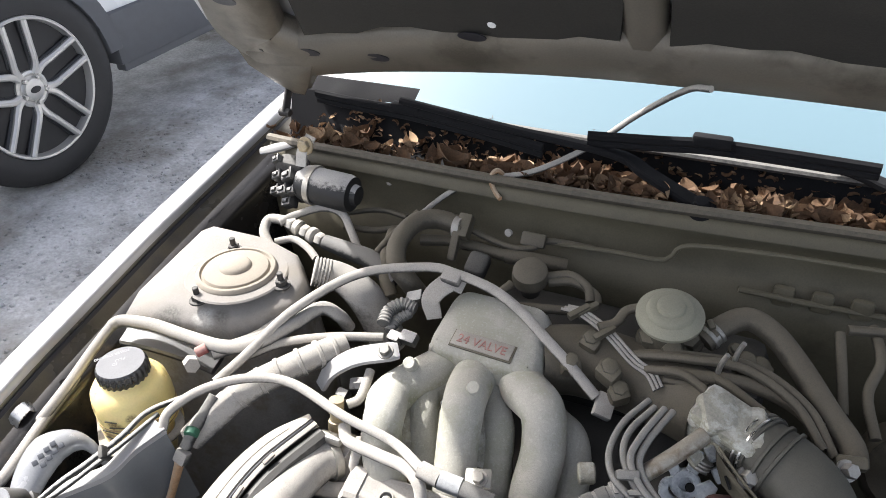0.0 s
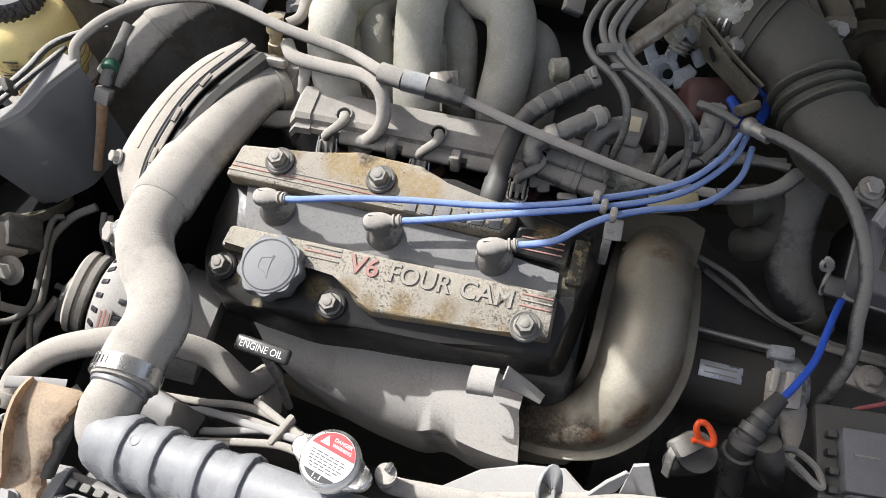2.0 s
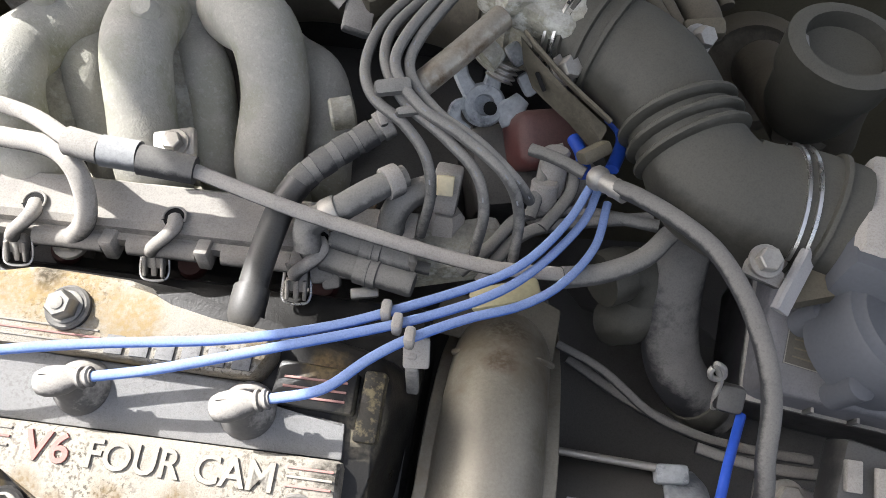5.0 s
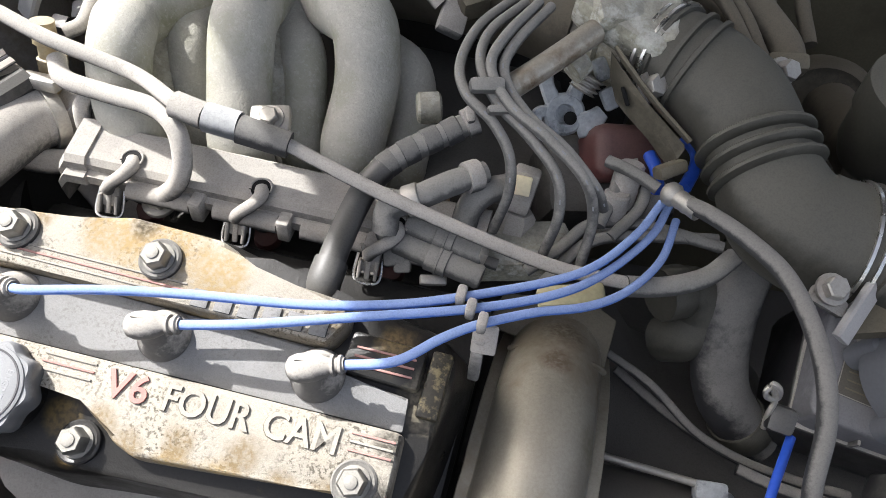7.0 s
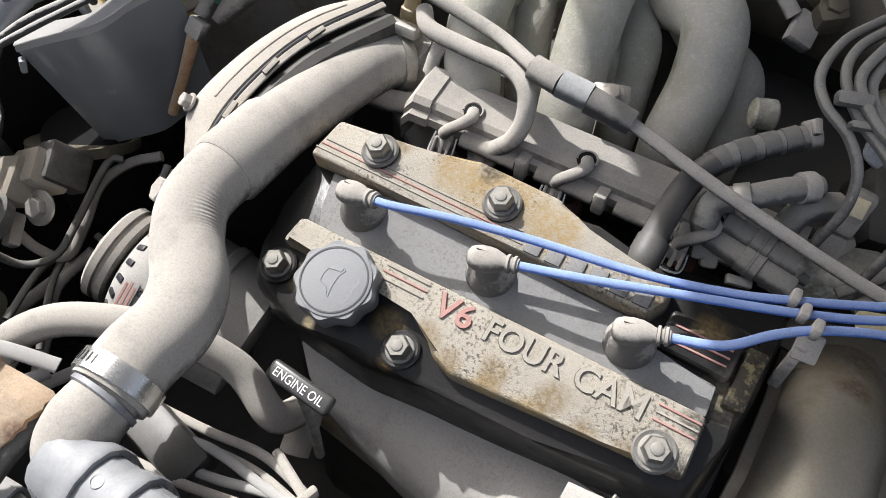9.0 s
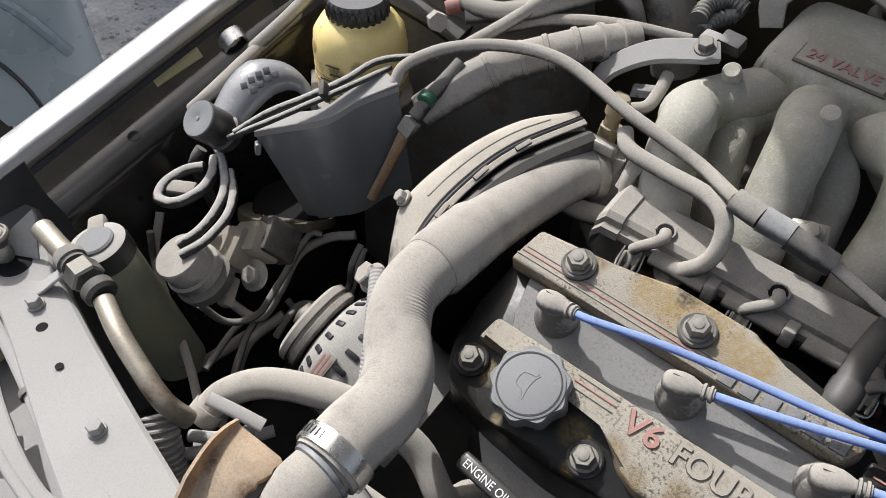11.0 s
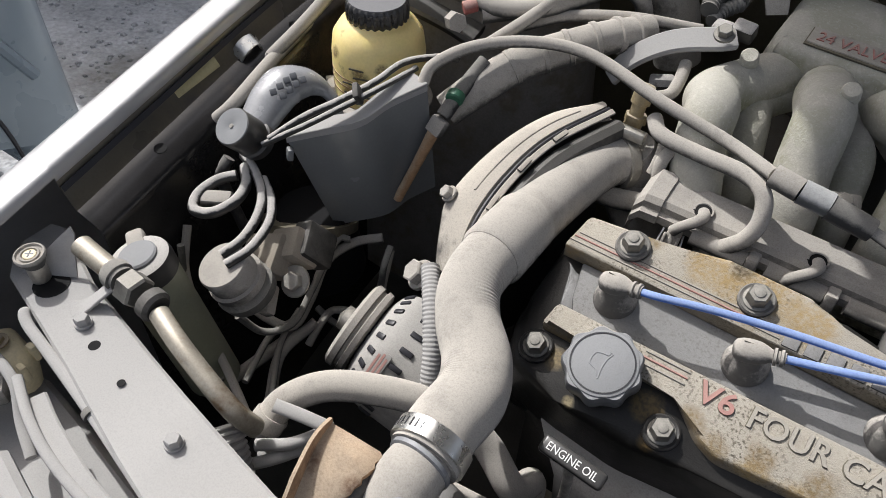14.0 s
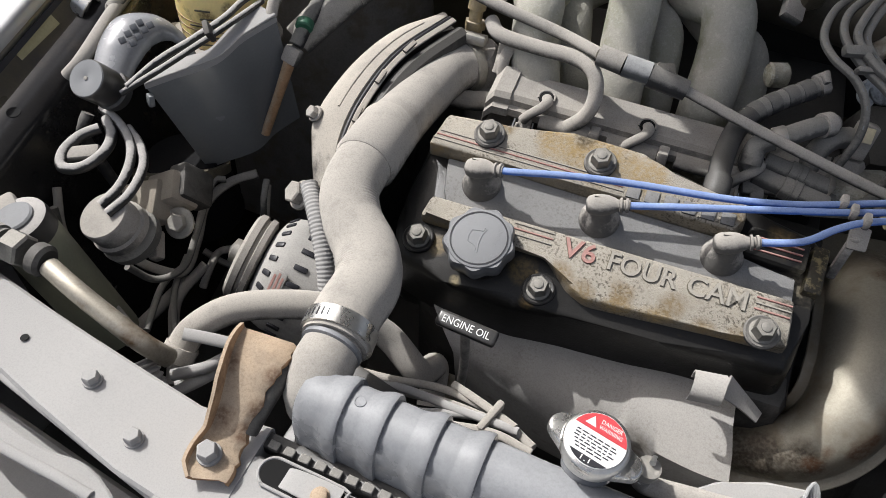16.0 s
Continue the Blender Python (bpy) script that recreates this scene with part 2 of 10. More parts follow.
    end_alloy=material("grey_oxidised_alloy", (0.37, 0.39, 0.40), 0.6, 0.2, 0.35, 60, 0.5, fine=300, stain=(0.12, 0.13, 0.14), stain_at=(50.0, 0.57)),
    void=material("dark_opening", (0.003, 0.003, 0.003), 1.0, 0.0, 0.1, 20, 0.0),
    gloss=material("glossy_black_paint", (0.014, 0.014, 0.016), 0.3, 0.0, 0.3, 30, 0.03, dust=0.10),
    tray=material("black_tray", (0.012, 0.012, 0.013), 0.85, 0.0, 0.3, 20, 0.1),
    rust=material("rusty_steel", (0.40, 0.25, 0.14), 0.85, 0.1, 0.3, 35, 0.35, dust=0.75, dust_col=(0.54, 0.45, 0.34), stain=(0.17, 0.085, 0.045), stain_at=(22.0, 0.60), fleck=-0.15),
    shield=material("heat_shield_steel", (0.30, 0.29, 0.275), 0.6, 0.1, 0.25, 20, 0.2, dust=0.8, dust_col=(0.46, 0.44, 0.41), stain=(0.16, 0.145, 0.125), stain_at=(26.0, 0.60), fleck=-0.15),
    pipe=material("exhaust_steel", (0.36, 0.33, 0.265), 0.36, 0.5, 0.3, 14, 0.12, dust=0.3, dust_col=(0.40, 0.375, 0.315), stain=(0.22, 0.175, 0.115), stain_at=(13.0, 0.55)),
    dark=material("grimy_black_iron", (0.030, 0.028, 0.026), 0.7, 0.1, 0.5, 25, 0.3, dust=0.2),
    starter=material("starter_black_paint", (0.03, 0.027, 0.024), 0.5, 0.2, 0.3, 20, 0.1, dust=0.15),
    orange=material("orange_plastic", (0.85, 0.10, 0.02), 0.4, 0, 0.1, 50, 0.02),
    white=material("white_print", (0.78, 0.78, 0.76), 0.5, 0, 0.06, 60, 0.02),
    ink=material("black_print", (0.02, 0.02, 0.025), 0.5, 0, 0.1, 60, 0.0),
    foil=material("silver_sticker", (0.55, 0.56, 0.58), 0.3, 0.6, 0.15, 40, 0.02),
    cream=material("cream_plastic", (0.70, 0.62, 0.42), 0.5, 0, 0.2, 40, 0.1),
    yellow_label=material("faded_label", (0.42, 0.38, 0.22), 0.6, 0, 0.2, 20, 0.02),
    brass=material("brass", (0.40, 0.32, 0.19), 0.48, 0.55, 0.3, 60, 0.1, dust=0.5),
    asphalt=material("asphalt", (0.42, 0.43, 0.445), 0.95, 0, 0.5, 5, 0.01, fine=55, stain=(0.20, 0.195, 0.18), stain_at=(1.6, 0.55)),
    tyre=material("tyre_rubber", (0.028, 0.028, 0.029), 0.7, 0, 0.2, 30, 0.1),
    rim=material("machined_rim", (0.60, 0.59, 0.57), 0.38, 0.6, 0.05, 20, 0.0),
    rim_dark=material("rim_dark_paint", (0.03, 0.03, 0.033), 0.35, 0.3, 0.2, 30, 0.02),
    cladding=material("grey_cladding", (0.10, 0.105, 0.115), 0.6, 0, 0.15, 20, 0.05),
    white_paint=material("white_car_paint", (0.72, 0.74, 0.75), 0.25, 0, 0.05, 6, 0.02, coat=0.6),
    pale_paint=material("pale_blue_car_paint", (0.21, 0.26, 0.30), 0.3, 0.1, 0.05, 6, 0.02, coat=0.5),
    leaf=material("dry_leaf", (0.125, 0.070, 0.036), 0.9, 0, 0.6, 60, 0.4),
    leaf_pale=material("pale_dry_leaf", (0.30, 0.20, 0.115), 0.9, 0, 0.5, 60, 0.4),
)
M["black_cover"].node_tree.nodes["Principled BSDF"].inputs["Specular IOR Level"].default_value = 0.28
M["tray"].node_tree.nodes["Principled BSDF"].inputs["Specular IOR Level"].default_value = 0.15
glass = bpy.data.materials.new("windshield_glass")
glass.use_nodes = True
gb = glass.node_tree.nodes["Principled BSDF"]
# Blue base colour stands in for part of the sky's reflection.
gb.inputs["Base Color"].default_value, gb.inputs["Roughness"].default_value = (0.12, 0.18, 0.21, 1), 0.14
gb.inputs["Coat Weight"].default_value, gb.inputs["IOR"].default_value = 0.15, 1.4
gb.inputs["Specular IOR Level"].default_value = 0.22
M["glass"] = glass
jelly = M["yellow"].node_tree.nodes["Principled BSDF"]
jelly.inputs["Subsurface Weight"].default_value = 0.4
jelly.inputs["Subsurface Radius"].default_value = (0.02, 0.014, 0.006)


# ---- builders ----
def V3(p):
    return Vector(p)


def spline(pts, n=8):
    """Points along a smooth curve through pts."""
    p = [Vector(q) for q in pts]
    if len(p) == 2:
        return [p[0].lerp(p[1], i / n) for i in range(n + 1)]
    p = [2 * p[0] - p[1]] + p + [2 * p[-1] - p[-2]]
    out = []
    for i in range(1, len(p) - 2):
        a, b, c, d = p[i - 1:i + 3]
        for k in range(n):
            t = k / n
            out.append(0.5 * (2 * b + (c - a) * t + (2 * a - 5 * b + 4 * c - d) * t * t + (3 * b - a - 3 * c + d) * t ** 3))
    return out + [p[-2]]


def tube(bm, pts, r, n=12, seg=8, caps=True, flat=1.0, up=None):
    """A tube of radius r (or one for each point) along a smooth curve. flat < 1 squeezes it along up."""
    line = spline(pts, seg)
    rs = [r] * len(line)
    if isinstance(r, (list, tuple)):
        rs = [float(np.interp(i / (len(line) - 1) * (len(r) - 1), range(len(r)), r)) for i in range(len(line))]
    side, rings = None, []
    for i, p in enumerate(line):
        d = (line[min(i + 1, len(line) - 1)] - line[max(i - 1, 0)]).normalized()
        if up is not None:
            side = Vector(up).cross(d).normalized()
        elif side is None:
            side = d.cross(Vector((0, 0, 1)) if abs(d.z) < 0.9 else Vector((1, 0, 0))).normalized()
        else:
            side = (side - d * side.dot(d)).normalized()
        other = d.cross(side)
        rings.append([bm.verts.new(p + rs[i] * (math.cos(a) * side + flat * math.sin(a) * other)) for a in (2 * math.pi * k / n for k in range(n))])
    for a, b in zip(rings, rings[1:]):
        for k in range(n):
            bm.faces.new((a[k], a[(k + 1) % n], b[(k + 1) % n], b[k]))
    if caps:
        bm.faces.new(rings[0][::-1])
        bm.faces.new(rings[-1])
    return bm


def ribbed(bm, pts, r, rib=0.12, pitch=0.006, n=14, seg=10):
    """A tube with rings along it."""
    line = spline(pts, seg)
    length = sum((b - a).length for a, b in zip(line, line[1:]))
    m = max(6, int(length / pitch * 4))
    rs = [r * (1 + rib * (1, 1, -1, -1)[i % 4]) for i in range(m + 1)]
    steps = np.cumsum([0] + [(b - a).length for a, b in zip(line, line[1:])])
    pos = [Vector([float(np.interp(s, steps, [q[k] for q in line])) for k in range(3)]) for s in np.linspace(0, length, m + 1)]
    return tube(bm, pos, rs, n, 1)


def axes(o, z, x=None):
    """A pose at o with its z along z."""
    z = Vector(z).normalized()
    x = Vector(x) if x is not None else (Vector((1, 0, 0)) if abs(z.x) < 0.9 else Vector((0, 1, 0)))
    y = z.cross(x).normalized()
    x = y.cross(z)
    return Matrix.Translation(o) @ Matrix((x, y, z)).transposed().to_4x4()


def lathe(bm, m, profile, n=24, wave=0.0, waves=0):
    """A turned shape: rows of (height, radius) along m's z."""
    rings = []
    for h, r in profile:
        if r < 1e-5:
            rings.append([bm.verts.new(m @ Vector((0, 0, h)))])
            continue
        rings.append([bm.verts.new(m @ Vector(((r * (1 + wave * math.cos(waves * a))) * math.cos(a), (r * (1 + wave * math.cos(waves * a))) * math.sin(a), h)))
                      for a in (2 * math.pi * k / n for k in range(n))])
    for a, b in zip(rings, rings[1:]):
        for k in range(n):
            j = (k + 1) % n
            if len(a) == 1 and len(b) == 1:
                continue
            if len(a) == 1:
                bm.faces.new((a[0], b[k], b[j])[::1])
            elif len(b) == 1:
                bm.faces.new((a[k], a[j], b[0]))
            else:
                bm.faces.new((a[k], a[j], b[j], b[k]))
    for ring, flip in ((rings[0], True), (rings[-1], False)):
        if len(ring) > 2:
            bm.faces.new(ring[::-1] if flip else ring)
    return bm


def rod(bm, p0, p1, r, r1=None, n=16):
    p0, p1 = Vector(p0), Vector(p1)
    h = (p1 - p0).length
    e = min(r, r1 or r, h) * 0.15
    r1 = r if r1 is None else r1
    return lathe(bm, axes(p0, p1 - p0), [(0, r - e), (e, r), (h - e, r1), (h, r1 - e)], n)


def bolt(bm, p, axis=(0, 0, 1), r=0.007, h=0.008, washer=1.5):
    m = axes(p, axis)
    lathe(bm, m, [(0, r * washer), (h * 0.2, r * washer), (h * 0.25, r * washer * 0.97)], 20)
    lathe(bm, m, [(h * 0.2, r), (h * 0.9, r), (h, r * 0.86)], 6)
    return bm


def rbox(bm, m, size, bevel=0.003, seg=2):
    """A box with rounded edges, centred on m."""
    if not isinstance(m, Matrix):
        m = Matrix.Translation(m)
    got = bmesh.ops.create_cube(bm, size=1.0, matrix=m @ Matrix.Diagonal((*size, 1)))
    vs = set(got["verts"])
    if bevel:
        es = [e for e in bm.edges if e.verts[0] in vs and e.verts[1] in vs]
        bmesh.ops.bevel(bm, geom=es, offset=min(bevel, min(size) * 0.45), segments=seg, affect="EDGES", profile=0.5)
    return bm


def prism(bm, m, outline, lo, hi, bevel=0.0, grow=0.0, seg=2):
    """An outline in m's x and y, raised from lo to hi; grow widens its foot about its middle."""
    cx, cy = sum(p[0] for p in outline) / len(outline), sum(p[1] for p in outline) / len(outline)

    def wide(p):
        d = Vector((p[0] - cx, p[1] - cy))
        return p if d.length == 0 else tuple(Vector(p) + d.normalized() * grow)
    a = [bm.verts.new(m @ Vector((*wide(p), lo))) for p in outline]
    b = [bm.verts.new(m @ Vector((*p, hi))) for p in outline]
    k = len(outline)
    area = sum(outline[i][0] * outline[(i + 1) % k][1] - outline[(i + 1) % k][0] * outline[i][1] for i in range(k))
    if area < 0:
        a, b = a[::-1], b[::-1]
    fs = [bm.faces.new((a[i], a[(i + 1) % k], b[(i + 1) % k], b[i])) for i in range(k)]
    top = bm.faces.new(b)
    bm.faces.new(a[::-1])
    if bevel:
        es = list(top.edges) + [e for f in fs for e in f.edges if len({v in b for v in e.verts}) == 2]
        bmesh.ops.bevel(bm, geom=list(set(es)), offset=bevel, segments=seg, affect="EDGES", profile=0.5)
    return bm


def loft(bm, rings, close=True):
    """Skins rings of as many points each."""
    vs = [[bm.verts.new(Vector(p)) for p in ring] for ring in rings]
    n = len(vs[0])
    for a, b in zip(vs, vs[1:]):
        for k in range(n):
            bm.faces.new((a[k], a[(k + 1) % n], b[(k + 1) % n], b[k]))
    if close:
        bm.faces.new(vs[0][::-1])
        bm.faces.new(vs[-1])
    bmesh.ops.recalc_face_normals(bm, faces=bm.faces[:])
    return bm


def strip(bm, pts, w, h, up=(0, 0, 1), seg=6, round_=0.25):
    """A flat bar of width w and height h along a curve; up gives its upper face."""
    line = spline(pts, seg)
    ws = [w] * len(line) if not isinstance(w, (list, tuple)) else [float(np.interp(i / (len(line) - 1) * (len(w) - 1), range(len(w)), w)) for i in range(len(line))]
    rings = []
    for i, p in enumerate(line):
        d = (line[min(i + 1, len(line) - 1)] - line[max(i - 1, 0)]).normalized()
        s = d.cross(Vector(up)).normalized()
        u = s.cross(d)
        e = round_ * h
        W = ws[i] / 2
        rings.append([p + s * x + u * y for x, y in ((-W, -h / 2 + e), (-W + e, -h / 2), (W - e, -h / 2), (W, -h / 2 + e), (W, h / 2 - e), (W - e, h / 2), (-W + e, h / 2), (-W, h / 2 - e))])
    return loft(bm, rings)


def thicken(bm, thick):
    """Gives an open sheet its thickness."""
    bmesh.ops.recalc_face_normals(bm, faces=bm.faces[:])
    bm.normal_update()
    bmesh.ops.solidify(bm, geom=bm.faces[:], thickness=thick)


def mesh_of(bm, name, mat, smooth=40):
    me = bpy.data.meshes.new(name)
    bmesh.ops.recalc_face_normals(bm, faces=bm.faces[:])
    bm.to_mesh(me)
    bm.free()
    me.materials.append(M[mat] if isinstance(mat, str) else mat)
    if smooth:
        me.shade_smooth()
        me.set_sharp_from_angle(angle=radians(smooth))
    return me


def thing(name, base, label, category, group="", kind=""):
    ob = new(name)
    ob.location = base
    ob.empty_display_size = 0.02
    return tagged(ob, label, category, group, kind)


def part(name, bm, mat, parent=None, label="", smooth=40):
    """One mesh object out of a bmesh in world places, under a thing or a part."""
    ob = new(name, mesh_of(bm, name, mat, smooth))
    if parent is not None:
        ob.parent = parent
        if parent.type == "EMPTY":
            ob.matrix_parent_inverse = Matrix.Translation(-parent.location)
    return tagged(ob, label)


def solid(name, bm, mat, label, category, group="", kind="", smooth=40):
    """A thing that is one mesh."""
    return tagged(part(name, bm, mat, None, "", smooth), label, category, group, kind)


def B():
    return bmesh.new()


def words(text, m, height, width=None, deep=0.0006, bold=0.0):
    """Letters of that cap height, from m's origin along its x, as a bmesh."""
    cu = bpy.data.curves.new("words", "FONT")
    cu.body, cu.size, cu.extrude, cu.offset, cu.resolution_u = text, height / 0.69, deep, bold, 3
    ob = bpy.data.objects.new("words", cu)
    scene.collection.objects.link(ob)
    bpy.context.view_layer.update()
    me = bpy.data.meshes.new_from_object(ob.evaluated_get(bpy.context.evaluated_depsgraph_get()))
    bm = B()
    bm.from_mesh(me)
    bpy.data.objects.remove(ob)
    bpy.data.curves.remove(cu)
    bpy.data.meshes.remove(me)
    if width:
        lo, hi = min(v.co.x for v in bm.verts), max(v.co.x for v in bm.verts)
        for v in bm.verts:
            v.co.x = (v.co.x - lo) * width / (hi - lo)
    bmesh.ops.transform(bm, matrix=m, verts=bm.verts[:])
    return bm


def hose(name, pts, r, mat, label, category="hose", n=14, seg=8, flat=1.0, ends=None):
    """A hose or cable as one thing; ends: sleeves at the two ends as its parts."""
    bm = tube(B(), pts, r, n, seg, flat=flat)
    if not ends:
        return solid(name, bm, mat, label, category)
    root = thing(name, pts[0], label, category)
    part("tube", bm, mat, root)
    for where, word, m2, k in ends:
        line = spline(pts, 8)
        i = min(int(where * (len(line) - 1)), len(line) - 2)
        rr = max(r) if isinstance(r, (list, tuple)) else r
        d = (line[i + 1] - line[i]).normalized()
        lathe_bm = lathe(B(), axes(line[i] - d * rr * 0.5, d), [(0, rr * k), (0.001, rr * k * 1.03), (rr, rr * k * 1.03), (rr + 0.001, rr * k)], 18)
        part(word, lathe_bm, m2, root)
    return root


# ---- ground and neighbours ----
bm = B()
bmesh.ops.create_grid(bm, x_segments=4, y_segments=4, size=60)
ground = solid("ground", bm, "asphalt", "grey weathered asphalt of a parking place with loose grit", "ground", kind="structure", smooth=0)
g = M["asphalt"].node_tree
gv = g.nodes.new("ShaderNodeTexVoronoi")
gv.inputs["Scale"].default_value = 70
gtc = g.nodes.new("ShaderNodeTexCoord")
g.links.new(gtc.outputs["Object"], gv.inputs["Vector"])
gbp = g.nodes.new("ShaderNodeBump")
gbp.inputs["Strength"].default_value, gbp.inputs["Distance"].default_value = 0.8, 0.005
g.links.new(gv.outputs["Distance"], gbp.inputs["Height"])
g.links.new(gbp.outputs[0], g.nodes["Principled BSDF"].inputs["Normal"])

bm = B()
for _ in range(2600):
    gx, gy, s = random.uniform(-2.75, -1.2), random.uniform(0.6, 4.2), random.uniform(0.003, 0.012)
    lathe(bm, pose(gx, gy, 0, 0, 0, random.uniform(0, 360)), [(-0.001, s), (s * 0.5, s * 0.8), (s * 0.75, s * 0.3)], 5)
solid("grit", bm, "asphalt", "loose grey grit and small stones on the asphalt", "gravel", kind="stuff", smooth=0)


def car_wheel(root, c, r, width, side):
    """A wheel whose outer face looks along +x (side 1), with five forked spokes."""
    wheel = part("wheel", lathe(B(), axes(V3(c) - Vector((width, 0, 0)), (1, 0, 0)), [(0, 0.20), (0.02, 0.205), (width * 0.6, 0.21), (width * 0.66, 0.19)], 40), "rim_dark", root, "dark inner barrel")
    rr = r * 0.70
    m = axes(c, (1, 0, 0), (0, 1, 0))
    prof = [(-width, rr), (-width, r * 0.9), (-width * 0.9, r * 0.985), (-0.05, r), (-0.015, r * 0.975), (0.006, r * 0.90), (0.012, r * 0.80), (0.0, rr * 1.01), (-0.03, rr)]
    part("tyre", lathe(B(), m, prof, 64), "tyre", wheel, "black rubber tyre")
    part("rim_lip", lathe(B(), m, [(-0.05, rr), (0.002, rr), (0.006, rr * 0.985), (0.004, rr * 0.955), (-0.012, rr * 0.94), (-0.05, rr * 0.93)], 64), "rim", wheel, "machined silver rim lip")
    hub = B()
    lathe(hub, m, [(-0.05, 0.075), (-0.02, 0.072), (-0.016, 0.062), (-0.022, 0.05), (-0.018, 0.045), (-0.006, 0.042), (-0.003, 0.036), (-0.003, 0.0)], 30)
    part("hub_cap", hub, "rim", wheel, "silver hub cap with an oval badge")
    part("badge", lathe(B(), m @ Matrix.Diagonal((1, 0.55, 1, 1)), [(-0.003, 0.024), (-0.001, 0.023)], 24), "rim_dark", wheel, "small plain oval badge")
    for k in range(5):
        a = radians(72 * k + 18)
        for s in (-1, 1):
            p = [(0.066, s * 0.55), (0.105, s * 0.47), (0.160, s * 0.30), (rr * 0.955, s * 0.182)]
            pts = [m @ Vector((q * math.cos(a + d), q * math.sin(a + d), -0.026 + 0.022 * i / 3)) for i, (q, d) in enumerate(p)]
            part("spoke", strip(B(), pts, [0.030, 0.026, 0.024, 0.024], 0.03, up=(1, 0, 0), seg=3), "rim", wheel, "machined silver spoke")
            pts = [q - Vector((0.018, 0, 0)) for q in pts]
            part("spoke_flank", strip(B(), pts, [0.050, 0.042, 0.038, 0.038], 0.03, up=(1, 0, 0), seg=3), "rim_dark", wheel, "dark spoke flank")
        q = m @ Vector((0.052 * math.cos(a + 0.63), 0.052 * math.sin(a + 0.63), -0.02))
        part("lug_nut", bolt(B(), q, (1, 0, 0), 0.010, 0.02, 1.2), "bright", wheel, "chromed lug nut")
    disc = lathe(B(), axes(V3(c) - Vector((0.11, 0, 0)), (1, 0, 0)), [(0, 0.16), (0.012, 0.16)], 40)
    part("brake_disc", disc, "steel", wheel, "worn brake disc")
    return wheel


def arch(cy, cz, r, a0, a1, n=14):
    return [(cy + r * math.cos(radians(a0 + (a1 - a0) * i / n)), cz + r * math.sin(radians(a0 + (a1 - a0) * i / n))) for i in range(n + 1)]


SIDE = Matrix(((0, 0, 1, 0), (1, 0, 0, 0), (0, 1, 0, 0), (0, 0, 0, 1)))
suv = thing("parked_suv", (-3.6, 3.3, 0), "white parked SUV with grey cladding and forked alloy wheels", "car")
out = [(1.02, 0.45)] + arch(1.93, 0.40, 0.47, 175, 5) + [(2.5, 0.45), (4.3, 0.45)] + arch(4.78, 0.40, 0.47, 175, 5) + [(5.6, 0.45), (5.65, 0.9), (5.5, 1.25), (5.2, 1.93), (3.2, 1.97), (2.55, 1.42), (1.25, 1.36), (1.06, 1.2)]
part("body", prism(B(), Matrix.Translation((-2.84, 0, 0)) @ SIDE, out, -1.75, 0.0, 0.03), "white_paint", suv, "white painted body")
for cy in (1.93, 4.78):
    bm = B()
    ring = arch(cy, 0.39, 0.475, 178, 2, 20)
    ring2 = arch(cy, 0.39, 0.40, 178, 2, 20)
    prism(bm, Matrix.Translation((-2.80, 0, 0)) @ SIDE, ring + ring2[::-1], -0.2, 0.0, 0.006)
    part("wheel_arch_trim", bm, "cladding", suv, "grey plastic wheel arch trim")
    bm = B()
    prism(bm, Matrix.Translation((-2.86, 0, 0)) @ SIDE, arch(cy, 0.39, 0.46, 178, 2, 20), -0.6, -0.02, 0)
    part("wheel_house", bm, "dark", suv, "dark wheel house")
    car_wheel(suv, (-2.80, cy, 0.40), 0.40, 0.24, 1)
bm = B()
prism(bm, Matrix.Translation((-2.81, 0, 0)) @ SIDE, [(2.38, 0.33), (4.33, 0.33), (4.33, 0.56), (2.38, 0.56)], -0.3, 0.0, 0.015)
part("sill_cladding", bm, "cladding", suv, "grey plastic sill cladding")
part("sill_foot", rbox(B(), (-2.85, 3.35, 0.315), (0.06, 1.9, 0.04), 0.01), "cladding", suv, "grey sill edge")
for y in (2.9, 4.0):
    part("door_seam", rbox(B(), (-2.838, y, 0.78), (0.008, 0.008, 0.5), 0.002), "ink", suv, "dark door gap")
part("window", prism(B(), Matrix.Translation((-2.835, 0, 0)) @ SIDE, [(2.62, 1.15), (4.8, 1.15), (4.6, 1.55), (3.25, 1.60)], -0.02, 0.0, 0.004), "gloss", suv, "tinted side glass")

suv.location = (-3.445, 3.205, 0)

pale = thing("parked_car", (-2.3, -1.2, 0), "pale blue-grey parked car seen by its rear quarter", "car")
out = [(0.50, 0.22), (0.50, 0.95), (0.30, 1.0), (-1.0, 1.05), (-3.4, 0.95), (-3.6, 0.6), (-3.6, 0.22), (-3.3, 0.22)] + arch(-2.75, 0.3, 0.38, 178, 2)[::1] + [(-2.2, 0.22), (-0.42, 0.22)] + arch(0.0, 0.3, 0.34, 178, 2) + [(0.40, 0.22)]
part("body", prism(B(), Matrix.Translation((-1.46, 0, 0)) @ SIDE, out, -1.7, 0.0, 0.05, seg=4), "pale_paint", pale)
part("panel_seam", tube(B(), [(-1.459, 0.36, 0.24), (-1.459, 0.33, 0.45), (-1.459, 0.2, 0.7), (-1.459, 0.16, 0.94)], 0.004, 6), "ink", pale, "dark panel gap")
part("arch_crease", tube(B(), [(-1.462, *q) for q in arch(0.0, 0.3, 0.46, 165, 20, 8)], 0.012, 8), "pale_paint", pale, "pressed crease over the wheel arch")
